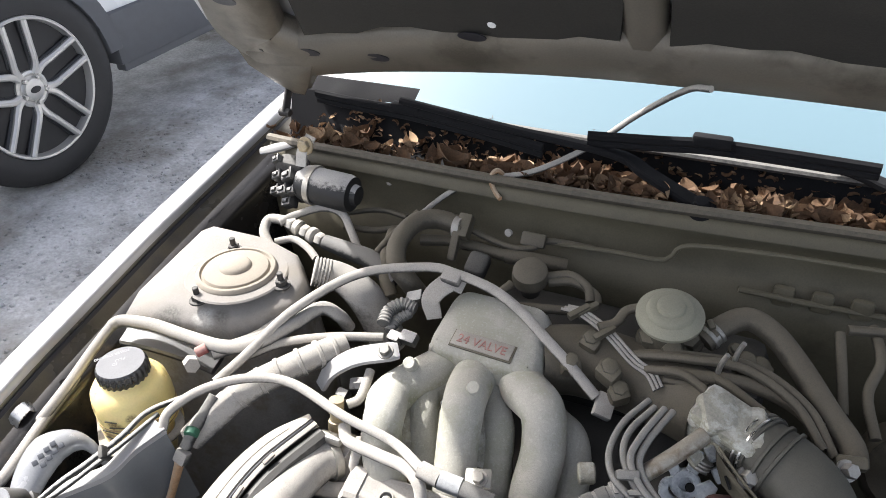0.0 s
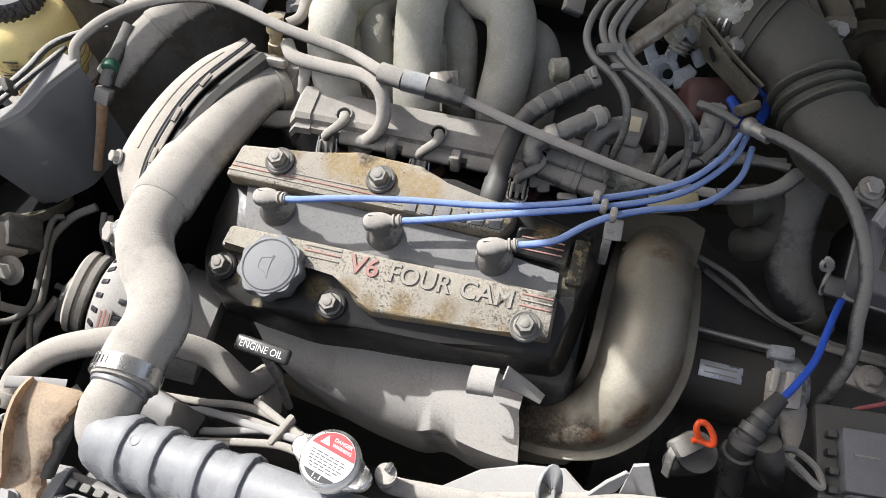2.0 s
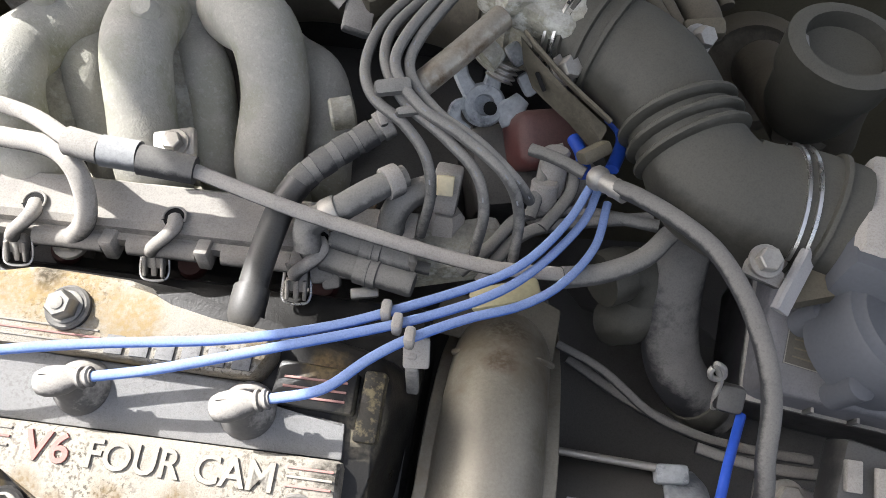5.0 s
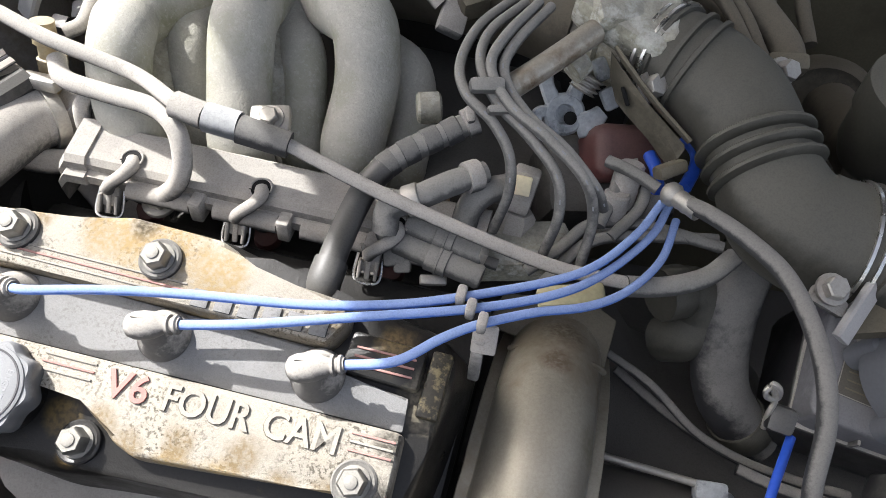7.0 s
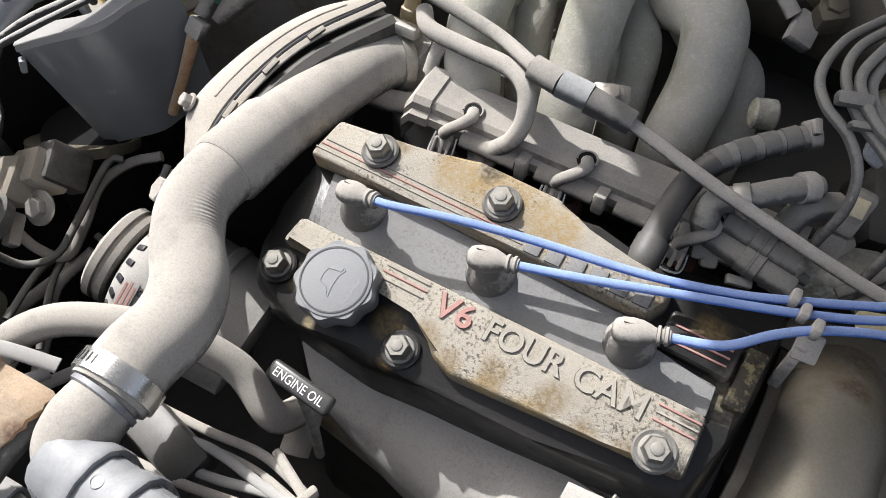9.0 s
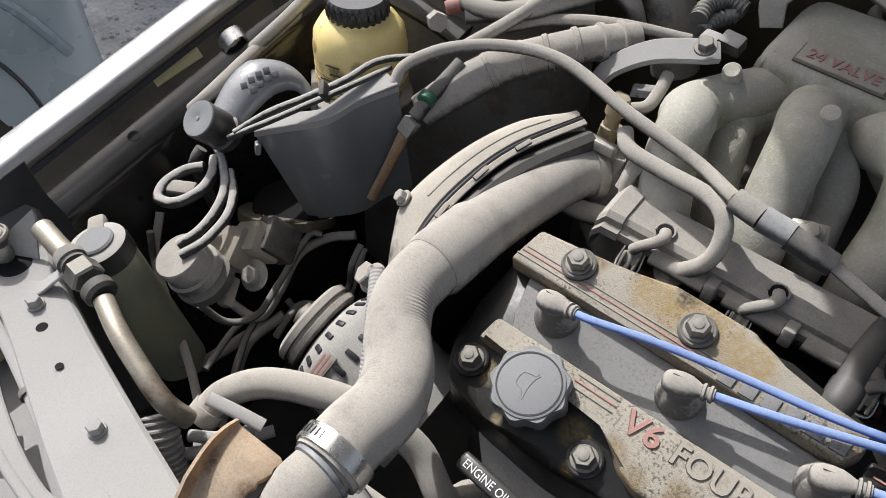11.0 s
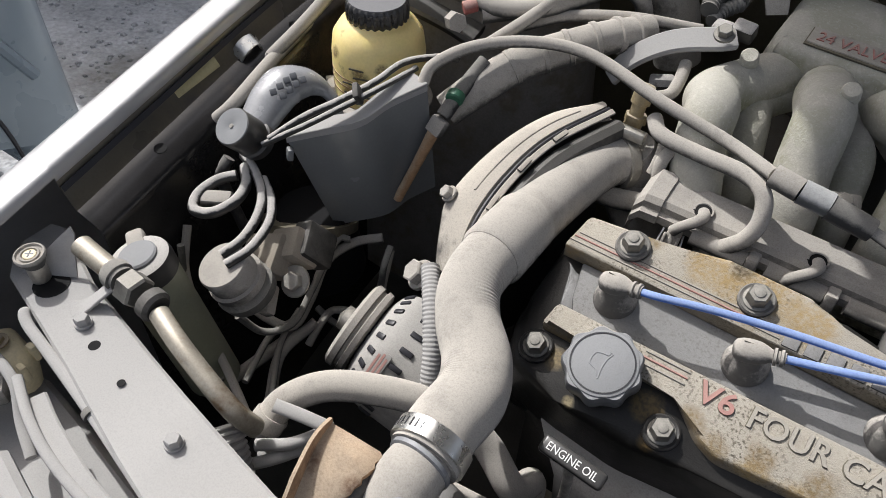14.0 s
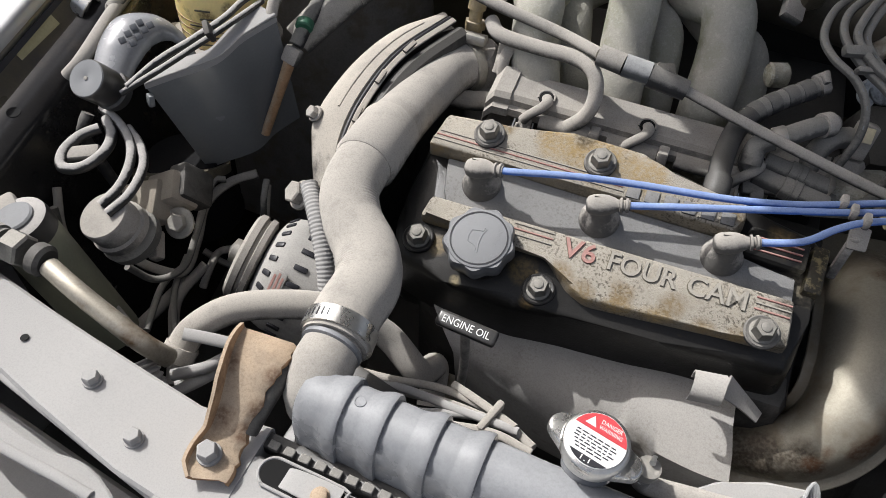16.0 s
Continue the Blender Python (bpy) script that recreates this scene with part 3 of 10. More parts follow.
for cy in (0.0, -2.75):
    w = part("wheel", lathe(B(), axes((-1.68, cy, 0.3), (1, 0, 0)), [(0, 0.28), (0.02, 0.3), (0.17, 0.3), (0.19, 0.27), (0.18, 0.19)], 40), "tyre", pale, "black tyre")
    part("wheel_cover", lathe(B(), axes((-1.51, cy, 0.3), (1, 0, 0)), [(0, 0.19), (0.01, 0.18), (0.004, 0.08), (0.012, 0.05), (0.012, 0.0)], 30), "cladding", w, "grey wheel cover")

# ---- the car's own shell ----
FX = [(-0.15, -0.775, 0.752), (0.06, -0.785, 0.789), (0.39, -0.828, 0.836), (0.67, -0.842, 0.877), (1.05, -0.842, 0.932), (1.5, -0.84, 0.965)]


def fender_at(y):
    ys = [q[0] for q in FX]
    return float(np.interp(y, ys, [q[1] for q in FX])), float(np.interp(y, ys, [q[2] for q in FX]))


fender = thing("fender", (-0.83, 0.5, 0.2), "silver front fender with a dull inner channel and dark apron", "car fender")
YS = np.linspace(-0.15, 1.5, 34)
YC = np.linspace(0.122, 1.5, 30)


def skin(bm, section, ys):
    """A sheet along y; section gives offsets from the fender's outer top edge."""
    rows = []
    for y in ys:
        x, z = fender_at(y)
        rows.append([bm.verts.new((x + dx, y, z + dz)) for dx, dz in section])
    for a, b in zip(rows, rows[1:]):
        for k in range(len(section) - 1):
            bm.faces.new((a[k], a[k + 1], b[k + 1], b[k]))
    return bm


part("outer_panel", skin(B(), [(-0.06, -0.60), (-0.055, -0.25), (-0.035, -0.06), (-0.018, -0.02), (-0.006, -0.004), (0.002, 0.0), (0.03, 0.002), (0.034, -0.002), (0.034, -0.012)], YC), "paint", fender, "bright silver painted outer panel", 70)
part("outer_panel", skin(B(), [(-0.06, -0.60), (-0.055, -0.25), (-0.035, -0.06), (-0.018, -0.02), (-0.006, -0.004), (0.002, 0.0), (0.03, 0.002), (0.034, -0.002), (0.034, -0.008)], np.linspace(-0.15, 0.122, 6)), "paint", fender, "silver painted nose of the panel", 70)
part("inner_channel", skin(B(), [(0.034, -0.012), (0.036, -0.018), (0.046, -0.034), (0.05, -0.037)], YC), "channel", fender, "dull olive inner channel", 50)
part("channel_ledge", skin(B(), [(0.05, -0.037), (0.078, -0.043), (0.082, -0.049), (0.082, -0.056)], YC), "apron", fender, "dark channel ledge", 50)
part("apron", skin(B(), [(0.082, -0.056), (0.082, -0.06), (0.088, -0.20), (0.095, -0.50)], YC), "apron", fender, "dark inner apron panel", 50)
part("seam_bead", skin(B(), [(0.036, -0.0165), (0.039, -0.0150), (0.042, -0.0195)], YC), "ink", fender, "black sealant bead")


def on_channel(y, dx, dz=0.0):
    x, z = fender_at(y)
    return Vector((x + dx, y, z + dz))


clip = B()
strip(clip, [on_channel(0.345, 0.048, -0.035), on_channel(0.352, 0.053, -0.026), on_channel(0.366, 0.055, -0.026), on_channel(0.374, 0.055, -0.036)], 0.016, 0.002, up=(0.4, 0, 1))
part("spring_clip", clip, "bright", fender, "bright steel spring clip")
lab = B()
rbox(lab, axes(on_channel(0.292, 0.0415, -0.0245), (0.85, 0, 0.5), (0, 1, 0.14)), (0.058, 0.011, 0.001), 0.0003)
part("paper_label", lab, "yellow_label", fender, "faded yellow paper label")
for y, dx, dz, r in ((0.215, 0.062, -0.0385, 0.006), (0.19, 0.0828, -0.085, 0.004), (0.75, 0.062, -0.0385, 0.004), (0.42, 0.062, -0.0385, 0.004)):
    ax = (0.21, -0.12, 0.97) if dz > -0.05 else (1, 0, 0)
    part("drilled_hole", lathe(B(), axes(on_channel(y, dx, dz - (0.0008 if dz > -0.05 else 0.0)), ax), [(0, r), (0.0005, r), (0.0005, 0.0)], 16), "void", fender, "dark drilled hole")

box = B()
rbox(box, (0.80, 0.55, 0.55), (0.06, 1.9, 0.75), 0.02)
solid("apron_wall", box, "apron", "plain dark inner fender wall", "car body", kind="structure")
solid("bay_floor", rbox(B(), (0.0, 0.45, 0.25), (1.7, 1.5, 0.03), 0.005), "dark", "black grimy tray under the engine", "undertray", kind="structure")
solid("bumper_wall", rbox(B(), (0.0, -0.19, 0.45), (1.56, 0.05, 0.58), 0.02), "paint", "silver front bumper skin", "bumper", kind="structure")

# firewall and cowl
fire = thing("firewall", (-0.02, 0.9, 0.25), "dusty olive-grey firewall panel with a rolled upper lip", "car body", kind="structure")
LIPX = [(-0.76, 0.905, 0.925), (-0.67, 0.868, 0.945), (-0.50, 0.850, 0.955), (-0.30, 0.838, 0.962), (-0.15, 0.838, 0.965), (0.0, 0.848, 0.965), (0.16, 0.868, 0.960), (0.40, 0.885, 0.955), (0.78, 0.92, 0.935)]
lip = spline(LIPX, 6)
bm = B()
rows = []
for p in lip:
    rows.append([bm.verts.new(p + Vector(d)) for d in ((0, 0.03, -0.012), (0, 0.012, -0.004), (0, 0.004, -0.004), (0, -0.004, -0.010), (0, -0.006, -0.022), (0, 0.004, -0.030), (0, 0.010, -0.05), (0, 0.005, -0.085), (0, 0.0, -0.095), (0, -0.012, -0.105), (0, -0.012, -0.16), (0, 0.0, -0.2), (0, 0.02, -0.55), (0, 0.02, -0.7))])
for a, b in zip(rows, rows[1:]):
    for k in range(len(a) - 1):
        bm.faces.new((a[k], b[k], b[k + 1], a[k + 1]))
part("panel", bm, "firewall", fire, "", 55)
part("lip_seal", tube(B(), [V3(q) + Vector((0, 0.002, 0.003)) for q in LIPX], 0.0075, 8, 6), "grime_rubber", fire, "dusty black rubber lip seal")
part("pressed_edge", tube(B(), [(-0.241, 0.822, 0.892), (-0.156, 0.822, 0.898), (-0.096, 0.822, 0.9), (-0.08, 0.822, 0.909), (-0.064, 0.824, 0.928), (-0, 0.83, 0.933), (0.063, 0.84, 0.931), (0.161, 0.85, 0.929)], 0.0035, 8), "firewall", fire, "pressed ridge")
part("pressed_edge", tube(B(), [(0.007, 0.83, 0.875), (0.081, 0.84, 0.868), (0.183, 0.85, 0.864)], 0.004, 8), "firewall", fire, "pressed ridge")
for i in range(6):
    part("pressed_pad", rbox(B(), (0.06 + 0.045 * i, 0.8455 + 0.002 * i, 0.868), (0.026, 0.012, 0.03), 0.0055), "firewall", fire, "pressed pad")
part("ear", tube(B(), [(-0.74, 0.855, 0.93), (-0.716, 0.866, 0.935), (-0.673, 0.886, 0.945)], [0.009, 0.012, 0.008], 10, flat=0.6), "plate", fire, "pale rolled end of the lip")
for q in ((-0.508, 0.861, 0.915), (-0.102, 0.853, 0.875), (-0.298, 0.814, 0.9)):
    part("plug", lathe(B(), axes(q, (0, -1, 0.2)), [(0, 0.006), (0.003, 0.005), (0.004, 0.0)], 12), "hose", fire, "small grommet")

cowl = thing("cowl_tray", (0, 0.95, 0.86), "dark cowl tray under the windshield holding dead leaves", "cowl", kind="structure")
bm = B()
rows = []
for p in lip:
    rows.append([bm.verts.new(v) for v in (Vector((p.x, p.y + 0.012, p.z - 0.004)), Vector((p.x, p.y + 0.03, p.z - 0.05)), Vector((p.x, 0.955, p.z - 0.04)), Vector((p.x, 0.99, 0.985)), Vector((p.x, 1.02, 1.0)))])
for a, b in zip(rows, rows[1:]):
    for k in range(len(a) - 1):
        bm.faces.new((a[k], b[k], b[k + 1], a[k + 1]))
part("tray", bm, "tray", cowl)
# Pale steel bars stand in for dashes of sunlight at the grille.
for i in (0, 1, 2, 4, 13, 14, 15, 17, 18):
    x = -0.66 + 0.052 * i
    part("grille_slot", rbox(B(), axes((x, 0.9862, 0.9785), (0, -0.88, 0.47), (1, 0, 0)), (0.03, 0.004, 0.0014), 0.0004), "steel", cowl, "pale bar painting sunlight in the cowl grille")
glassob = thing("windshield", (0, 1.1, 1.0), "raked windshield with the bright sky's reflection put into its colour", "windshield", kind="structure")
bm = B()
ws = [[(x, 1.0 + 0.02 * (x / 0.7) ** 2 + 0.9 * s, 0.998 + 0.45 * s - 0.004 * (x / 0.7) ** 2) for x in np.linspace(-0.7, 0.72, 16)] for s in np.linspace(-0.035, 1, 8)]
vs = [[bm.verts.new(q) for q in row] for row in ws]
for a, b in zip(vs, vs[1:]):
    for k in range(15):
        bm.faces.new((a[k], a[k + 1], b[k + 1], b[k]))
thicken(bm, 0.005)
part("pane", bm, "glass", glassob, "", 60)
part("lower_seal", tube(B(), [(q[0], q[1] - 0.004, q[2]) for q in ws[0][::3]], 0.006, 8, 4), "hose_clean", glassob, "black rubber seal")
bm = B()
for s in (-1, 1):
    rod(bm, (s * 0.72, 1.08, 0.98), (s * 0.58, 1.95, 1.44), 0.03)
rbox(bm, (0, 2.5, 1.45), (1.2, 1.3, 0.03), 0.01)
rbox(bm, (0, 2.2, 0.65), (1.6, 2.4, 0.7), 0.1)
solid("cabin", bm, "paint", "silver roof, pillars and doors behind the windshield", "car body", kind="structure")

# strut tower
TC = Vector((-0.616, 0.615, 0.888))
strut = thing("strut_tower", (TC.x, TC.y, 0.4), "dusty grey strut tower with a domed mount and three studs", "strut tower")
top = [(-0.728, 0.704, 0.882), (-0.632, 0.703, 0.885), (-0.569, 0.685, 0.885), (-0.531, 0.643, 0.88), (-0.522, 0.602, 0.87), (-0.564, 0.564, 0.862), (-0.626, 0.537, 0.858), (-0.694, 0.526, 0.856), (-0.736, 0.521, 0.855), (-0.755, 0.56, 0.852), (-0.752, 0.70, 0.870)]
tc = sum((Vector(q) for q in top), Vector()) / len(top)


def grown(k, dz):
    return [Vector(q) + (Vector(q) - tc).normalized() * k + Vector((0, 0, dz)) for q in top]


bm = loft(B(), [grown(0.05, -0.45), grown(0.02, -0.12), grown(0.008, -0.03), grown(0.003, -0.008), grown(-0.004, 0.0), grown(-0.03, 0.003), grown(-0.06, 0.004)])
part("tower", bm, "tower", strut, "pale dusty pressed tower", 60)
m = axes(TC - Vector((0, 0, 0.006)), (0, 0.03, 1))
part("mount_flange", lathe(B(), m, [(0, 0.070), (0.002, 0.068), (0.003, 0.056)], 48), "tower", strut)
spots(M["tower"], [((-0.671, 0.529, 0.852), 0.022, (0.12, 0.115, 0.105)), ((-0.62, 0.543, 0.857), 0.016, (0.55, 0.53, 0.49)), ((-0.707, 0.546, 0.862), 0.020, (0.30, 0.275, 0.24)), ((-0.700, 0.62, 0.88), 0.018, (0.46, 0.44, 0.41)),
                   ((-0.66, 0.56, 0.887), 0.022, (0.30, 0.28, 0.25)), ((-0.55, 0.648, 0.884), 0.018, (0.28, 0.25, 0.21)), ((-0.60, 0.551, 0.862), 0.014, (0.14, 0.13, 0.115)), ((-0.72, 0.58, 0.86), 0.012, (0.52, 0.50, 0.47))], 45.0)
part("mount_dome", lathe(B(), m, [(0.002, 0.055), (0.006, 0.0545), (0.009, 0.052), (0.0095, 0.0485), (0.006, 0.047), (0.0058, 0.0455), (0.010, 0.0435), (0.012, 0.038), (0.0125, 0.022), (0.016, 0.0205), (0.0185, 0.017), (0.019, 0.0)], 40), "dome", strut, "dust-brown domed mount cap")
for q in ((-0.656, 0.661, 0.888), (-0.544, 0.616, 0.888), (-0.635, 0.555, 0.882)):
    st = part("stud", rod(B(), V3(q) - Vector((0, 0, 0.008)), V3(q) + Vector((0, 0, 0.014)), 0.004), "dark", strut, "dirty black stud")
    part("nut", bolt(B(), V3(q) - Vector((0, 0, 0.008)), (0, 0, 1), 0.008, 0.011, 1.5), "dark", st, "dirty black flanged nut")

# hood
TAN = 1.3


def hood_edge(s):
    """Half the hood's width, s metres up from its rear edge."""
    return float(np.interp(s, (-0.01, 0.03, 0.08, 0.2, 0.45, 0.7, 0.8, 1.24), (0.73, 0.80, 0.825, 0.81, 0.752, 0.75, 0.745, 0.69)))


def on_hood(x, s, d=0.0):
    """A place on the hood's underside, s metres up from its rear edge, d metres off it towards the engine."""
    sag = -0.05 * (x / 0.75) ** 2
    c = 1 / math.hypot(1, TAN)
    s = 0.79 * s if s < 0.2 else s - 0.042
    y0, z0 = 0.89, 1.107 + sag
    return Vector((x, y0 - s * c - d * TAN * c, z0 + s * TAN * c - d * c))


hood = thing("hood", (0, 0.95, 1.0), "raised hood with a dull ribbed underside and insulation pads", "car hood")
bm = B()
XS, SS = np.linspace(-0.745, 0.745, 21), np.array([-0.01, 0.03, 0.08, 0.14, 0.2, 0.35, 0.5, 0.6, 0.7, 0.8, 0.92, 1.04, 1.14, 1.24])
grid = [[on_hood(x / 0.745 * hood_edge(s), s * (1.0 if s < 1 else 1 - 0.12 * (x / 0.745) ** 2), -0.05 - 0.015 * math.sin(math.pi * s / 1.24)) for x in XS] for s in SS]
vs = [[bm.verts.new(q) for q in row] for row in grid]
for a, b in zip(vs, vs[1:]):
    for k in range(len(XS) - 1):
        bm.faces.new((a[k], a[k + 1], b[k + 1], b[k]))
thicken(bm, 0.004)
part("skin", bm, "paint", hood, "silver outer skin", 60)


def rib(bm, pts, w, h=0.05):
    """A hollow-looking pressed rib of the hood's frame."""
    strip(bm, [on_hood(x, s, -0.028) for x, s in pts], w, h, up=tuple(on_hood(0, 0, 1) - on_hood(0, 0, 0)), seg=8, round_=0.3)
    return bm


part("rear_rib", rib(B(), [(-0.74, 0.0), (-0.5, 0.03), (-0.2, 0.045), (0.2, 0.045), (0.5, 0.03), (0.74, 0.0)], 0.10), "hood_in", hood, "dull rear rib", 60)
part("side_rib", rib(B(), [(-0.66, 0.0), (-0.72, 0.08), (-0.70, 0.2), (-0.625, 0.45), (-0.62, 0.7), (-0.58, 1.08)], 0.12), "hood_in", hood, "dull side rib", 60)
part("side_rib", rib(B(), [(0.66, 0.0), (0.72, 0.08), (0.70, 0.2), (0.625, 0.45), (0.62, 0.7), (0.58, 1.08)], 0.12), "hood_in", hood, "dull side rib", 60)
part("front_rib", rib(B(), [(-0.7, 1.06), (0.7, 1.06)], 0.1), "hood_in", hood, "dull front rib", 60)
part("middle_rib", rib(B(), [(-0.15, 0.05), (-0.15, 0.5), (-0.1, 1.05)], 0.05), "hood_in", hood, "dull middle rib", 60)
part("middle_rib", rib(B(), [(0.33, 0.05), (0.32, 0.5), (0.2, 1.05)], 0.05), "hood_in", hood, "dull middle rib", 60)
for x0, x1 in ((-0.62, -0.18), (-0.12, 0.30), (0.36, 0.62)):
    bm = B()
    outline = []
    for i in range(40):
        t = i / 40 * 4
        k, f = int(t), t % 1
        e = 0.012 * math.sin(9 * t + 3 * x0) + 0.006 * math.sin(23 * t)
        a = [(x0, 0.10), (x1, 0.10), (x1, 0.98), (x0, 0.98)]
        px_, py_ = a[k][0] + (a[(k + 1) % 4][0] - a[k][0]) * f, a[k][1] + (a[(k + 1) % 4][1] - a[k][1]) * f
        outline.append((px_ + (e if k % 2 else 0), py_ + (0 if k % 2 else e)))
    lo_ = [on_hood(px_, py_, -0.02) for px_, py_ in outline]
    hi_ = [on_hood(px_, py_, -0.008) for px_, py_ in outline]
    part("insulation_pad", loft(B(), [lo_, hi_]), "pad", hood, "dark torn insulation pad", 30)
hinge = B()
strip(hinge, [(-0.725, 0.915, 0.975), (-0.722, 0.935, 1.02), (-0.715, 0.925, 1.06), on_hood(-0.71, 0.06, -0.01)], 0.018, 0.005, up=(1, 0, 0))
rod(hinge, (-0.735, 0.915, 0.975), (-0.715, 0.915, 0.975), 0.007)
part("hinge", hinge, "dark", hood, "dirty stamped hinge arm")
low = [V3((-0.735, 0.910, 1.030)), V3((-0.712, 0.930, 1.004)), V3((-0.692, 0.930, 1.004)), V3((-0.668, 0.920, 1.035))]
upp = [on_hood(-0.775, 0.05, -0.02), on_hood(-0.73, 0.03, -0.01), on_hood(-0.68, 0.02, -0.01), on_hood(-0.63, 0.015, -0.01)]
rows = [low, [a.lerp(b, 0.5) + Vector((0, -0.012, 0)) for a, b in zip(low, upp)], upp]
bm = loft(B(), [[p for p in r_] + [p + Vector((0.004, 0.016, 0.006)) for p in reversed(r_)] for r_ in rows])
part("rear_corner", bm, "hood_in", hood, "dull pressed rear corner", 60)
for x, s in ((-0.63, 0.045), (-0.52, 0.03), (-0.70, 0.2), (-0.36, 0.10)):
    part("frame_hole", lathe(B(), axes(on_hood(x, s, -0.0035), on_hood(0, 0, 1) - on_hood(0, 0, 0)) @ Matrix.Diagonal((2.2, 1, 1, 1)), [(0, 0.009), (0.001, 0.009), (0.0012, 0.007), (0.0005, 0.0)], 18), "ink", hood, "dark oval hole in the frame")
part("paint_chip", lathe(B(), axes(on_hood(-0.33, 0.125, -0.0075), on_hood(0, 0, 1) - on_hood(0, 0, 0)), [(0, 0.006), (0.001, 0.005), (0.001, 0.0)], 9), "white", hood, "pale chip in the pad")
stay = thing("hood_prop", (-0.436, 0.8, 0.9), "thin dusty hood prop rod hooked into the hood", "prop rod")
part("rod", tube(B(), [(-0.432, 0.793, 0.905), (-0.404, 0.84, 0.925), (-0.354, 0.849, 0.955), (-0.283, 0.859, 0.975), (-0.219, 0.907, 1), (-0.159, 0.925, 1.05), (-0.099, 0.892, 1.105), (-0.069, 0.867, 1.12)], 0.0042, 10, 8), "hose", stay)
part("holder_clip", tube(B(), [(-0.315, 0.825, 0.945), (-0.327, 0.835, 0.95), (-0.335, 0.84, 0.965), (-0.328, 0.848, 0.975), (-0.319, 0.853, 0.965)], 0.0035, 8), "rust", stay, "rusty holder clip")


# wipers
def wiper(pts, pivot, blade, label):
    root = thing("wiper", pivot, label, "wiper", "wipers")
    part("arm", strip(B(), pts, [0.026, 0.024, 0.014, 0.010], 0.010, seg=6), "tray", root, "dull black arm")
    part("pivot_nut", lathe(B(), axes(pivot, (0, -0.3, 1)), [(0, 0.02), (0.008, 0.018), (0.01, 0.01), (0.018, 0.008), (0.019, 0)], 20), "tray", root, "black pivot with a nut")
    b = part("blade", strip(B(), blade, 0.008, 0.014, seg=6), "tray", root, "slotted black blade")
    part("rubber_edge", strip(B(), [V3(q) - Vector((0, 0, 0.011)) for q in blade], 0.004, 0.010, seg=6), "tray", b, "black rubber edge")
    mid = V3(blade[len(blade) // 2])
    part("blade_joint", rbox(B(), mid + Vector((0, 0, 0.004)), (0.05, 0.016, 0.016), 0.004), "tray", root, "black joint")
    return root


wiper([(-0.057, 0.861, 0.965), (-0.129, 0.887, 0.985), (-0.182, 0.902, 1), (-0.33, 0.898, 1.015), (-0.514, 0.927, 1.02)], (-0.057, 0.86, 0.962), [(-0.683, 0.95, 1), (-0.589, 0.934, 1.003), (-0.505, 0.926, 1.005), (-0.365, 0.9, 1.005), (-0.276, 0.886, 1)], "dull black wiper lying along the cowl over dead leaves")
wiper([(0.148, 0.957, 0.985), (0.101, 0.957, 1), (0.034, 0.941, 1.012), (-0.033, 0.931, 1.015)], (0.30, 0.93, 0.97), [(-0.218, 0.899, 1.022), (-0.138, 0.913, 1.022), (-0.062, 0.928, 1.022), (0.033, 0.933, 1.02), (0.134, 0.93, 1.02)], "slotted black wiper against the foot of the windshield")


# dead leaves in the cowl tray
def leaf(bm, c, s):
    m = Matrix.Translation(c) @ Euler((random.uniform(-0.6, 0.6), random.uniform(-0.6, 0.6), random.uniform(0, 6.3))).to_matrix().to_4x4()
    curl, twist = random.uniform(-1.3, 1.3), random.uniform(-0.5, 0.5)
    rows = []
    for i, w in enumerate((0.12, 0.62, 0.92, 1.0, 0.95, 0.72, 0.2)):
        u = (i - 3) / 3
        row = []
        for v in (-1.0, -0.5, 0.0, 0.5, 1.0):
            x, y = u * s, v * w * s * random.uniform(0.50, 0.60)
            z = s * (0.38 * curl * u * u + 0.5 * abs(v) ** 1.5 * abs(curl) + random.uniform(-0.06, 0.06)) + twist * x * y / s
            row.append(bm.verts.new(m @ Vector((x, y, z))))
        rows.append(row)
    for a, b in zip(rows, rows[1:]):
        for k in range(4):
            bm.faces.new((a[k], a[k + 1], b[k + 1], b[k]))


for mat_, name_, n_ in (("leaf", "brown", 620), ("leaf_pale", "pale tan", 170)):
    bm = B()
    for _ in range(n_):
        x = random.choice((random.gauss(-0.62, 0.05), random.gauss(-0.3, 0.07), random.gauss(-0.2, 0.05), random.gauss(-0.05, 0.09), random.gauss(0.1, 0.1), random.uniform(-0.7, 0.35)))
        y0 = float(np.interp(x, [q[0] for q in LIPX], [q[1] for q in LIPX]))
        z0 = float(np.interp(x, [q[0] for q in LIPX], [q[2] for q in LIPX]))
        f = abs(random.gauss(0, 0.35))
        leaf(bm, (x, y0 + 0.02 + 0.1 * min(f, 1.1), z0 - 0.024 + 0.03 * random.random() * (1 - min(f, 1))), random.choice((random.uniform(0.007, 0.015), random.uniform(0.010, 0.026))))
    for _ in range(n_):
        x, f = random.uniform(-0.70, 0.45), random.random() ** 1.6
        z0 = float(np.interp(x, [q[0] for q in LIPX], [q[2] for q in LIPX]))
        leaf(bm, (x, 0.952 + 0.034 * f, z0 - 0.036 + (1.021 - z0) * f), random.uniform(0.0025, 0.0075))
    ob = solid("dead_leaves", bm, mat_, "curled %s dead leaves heaped in the cowl" % name_, "leaves", kind="stuff", smooth=25)


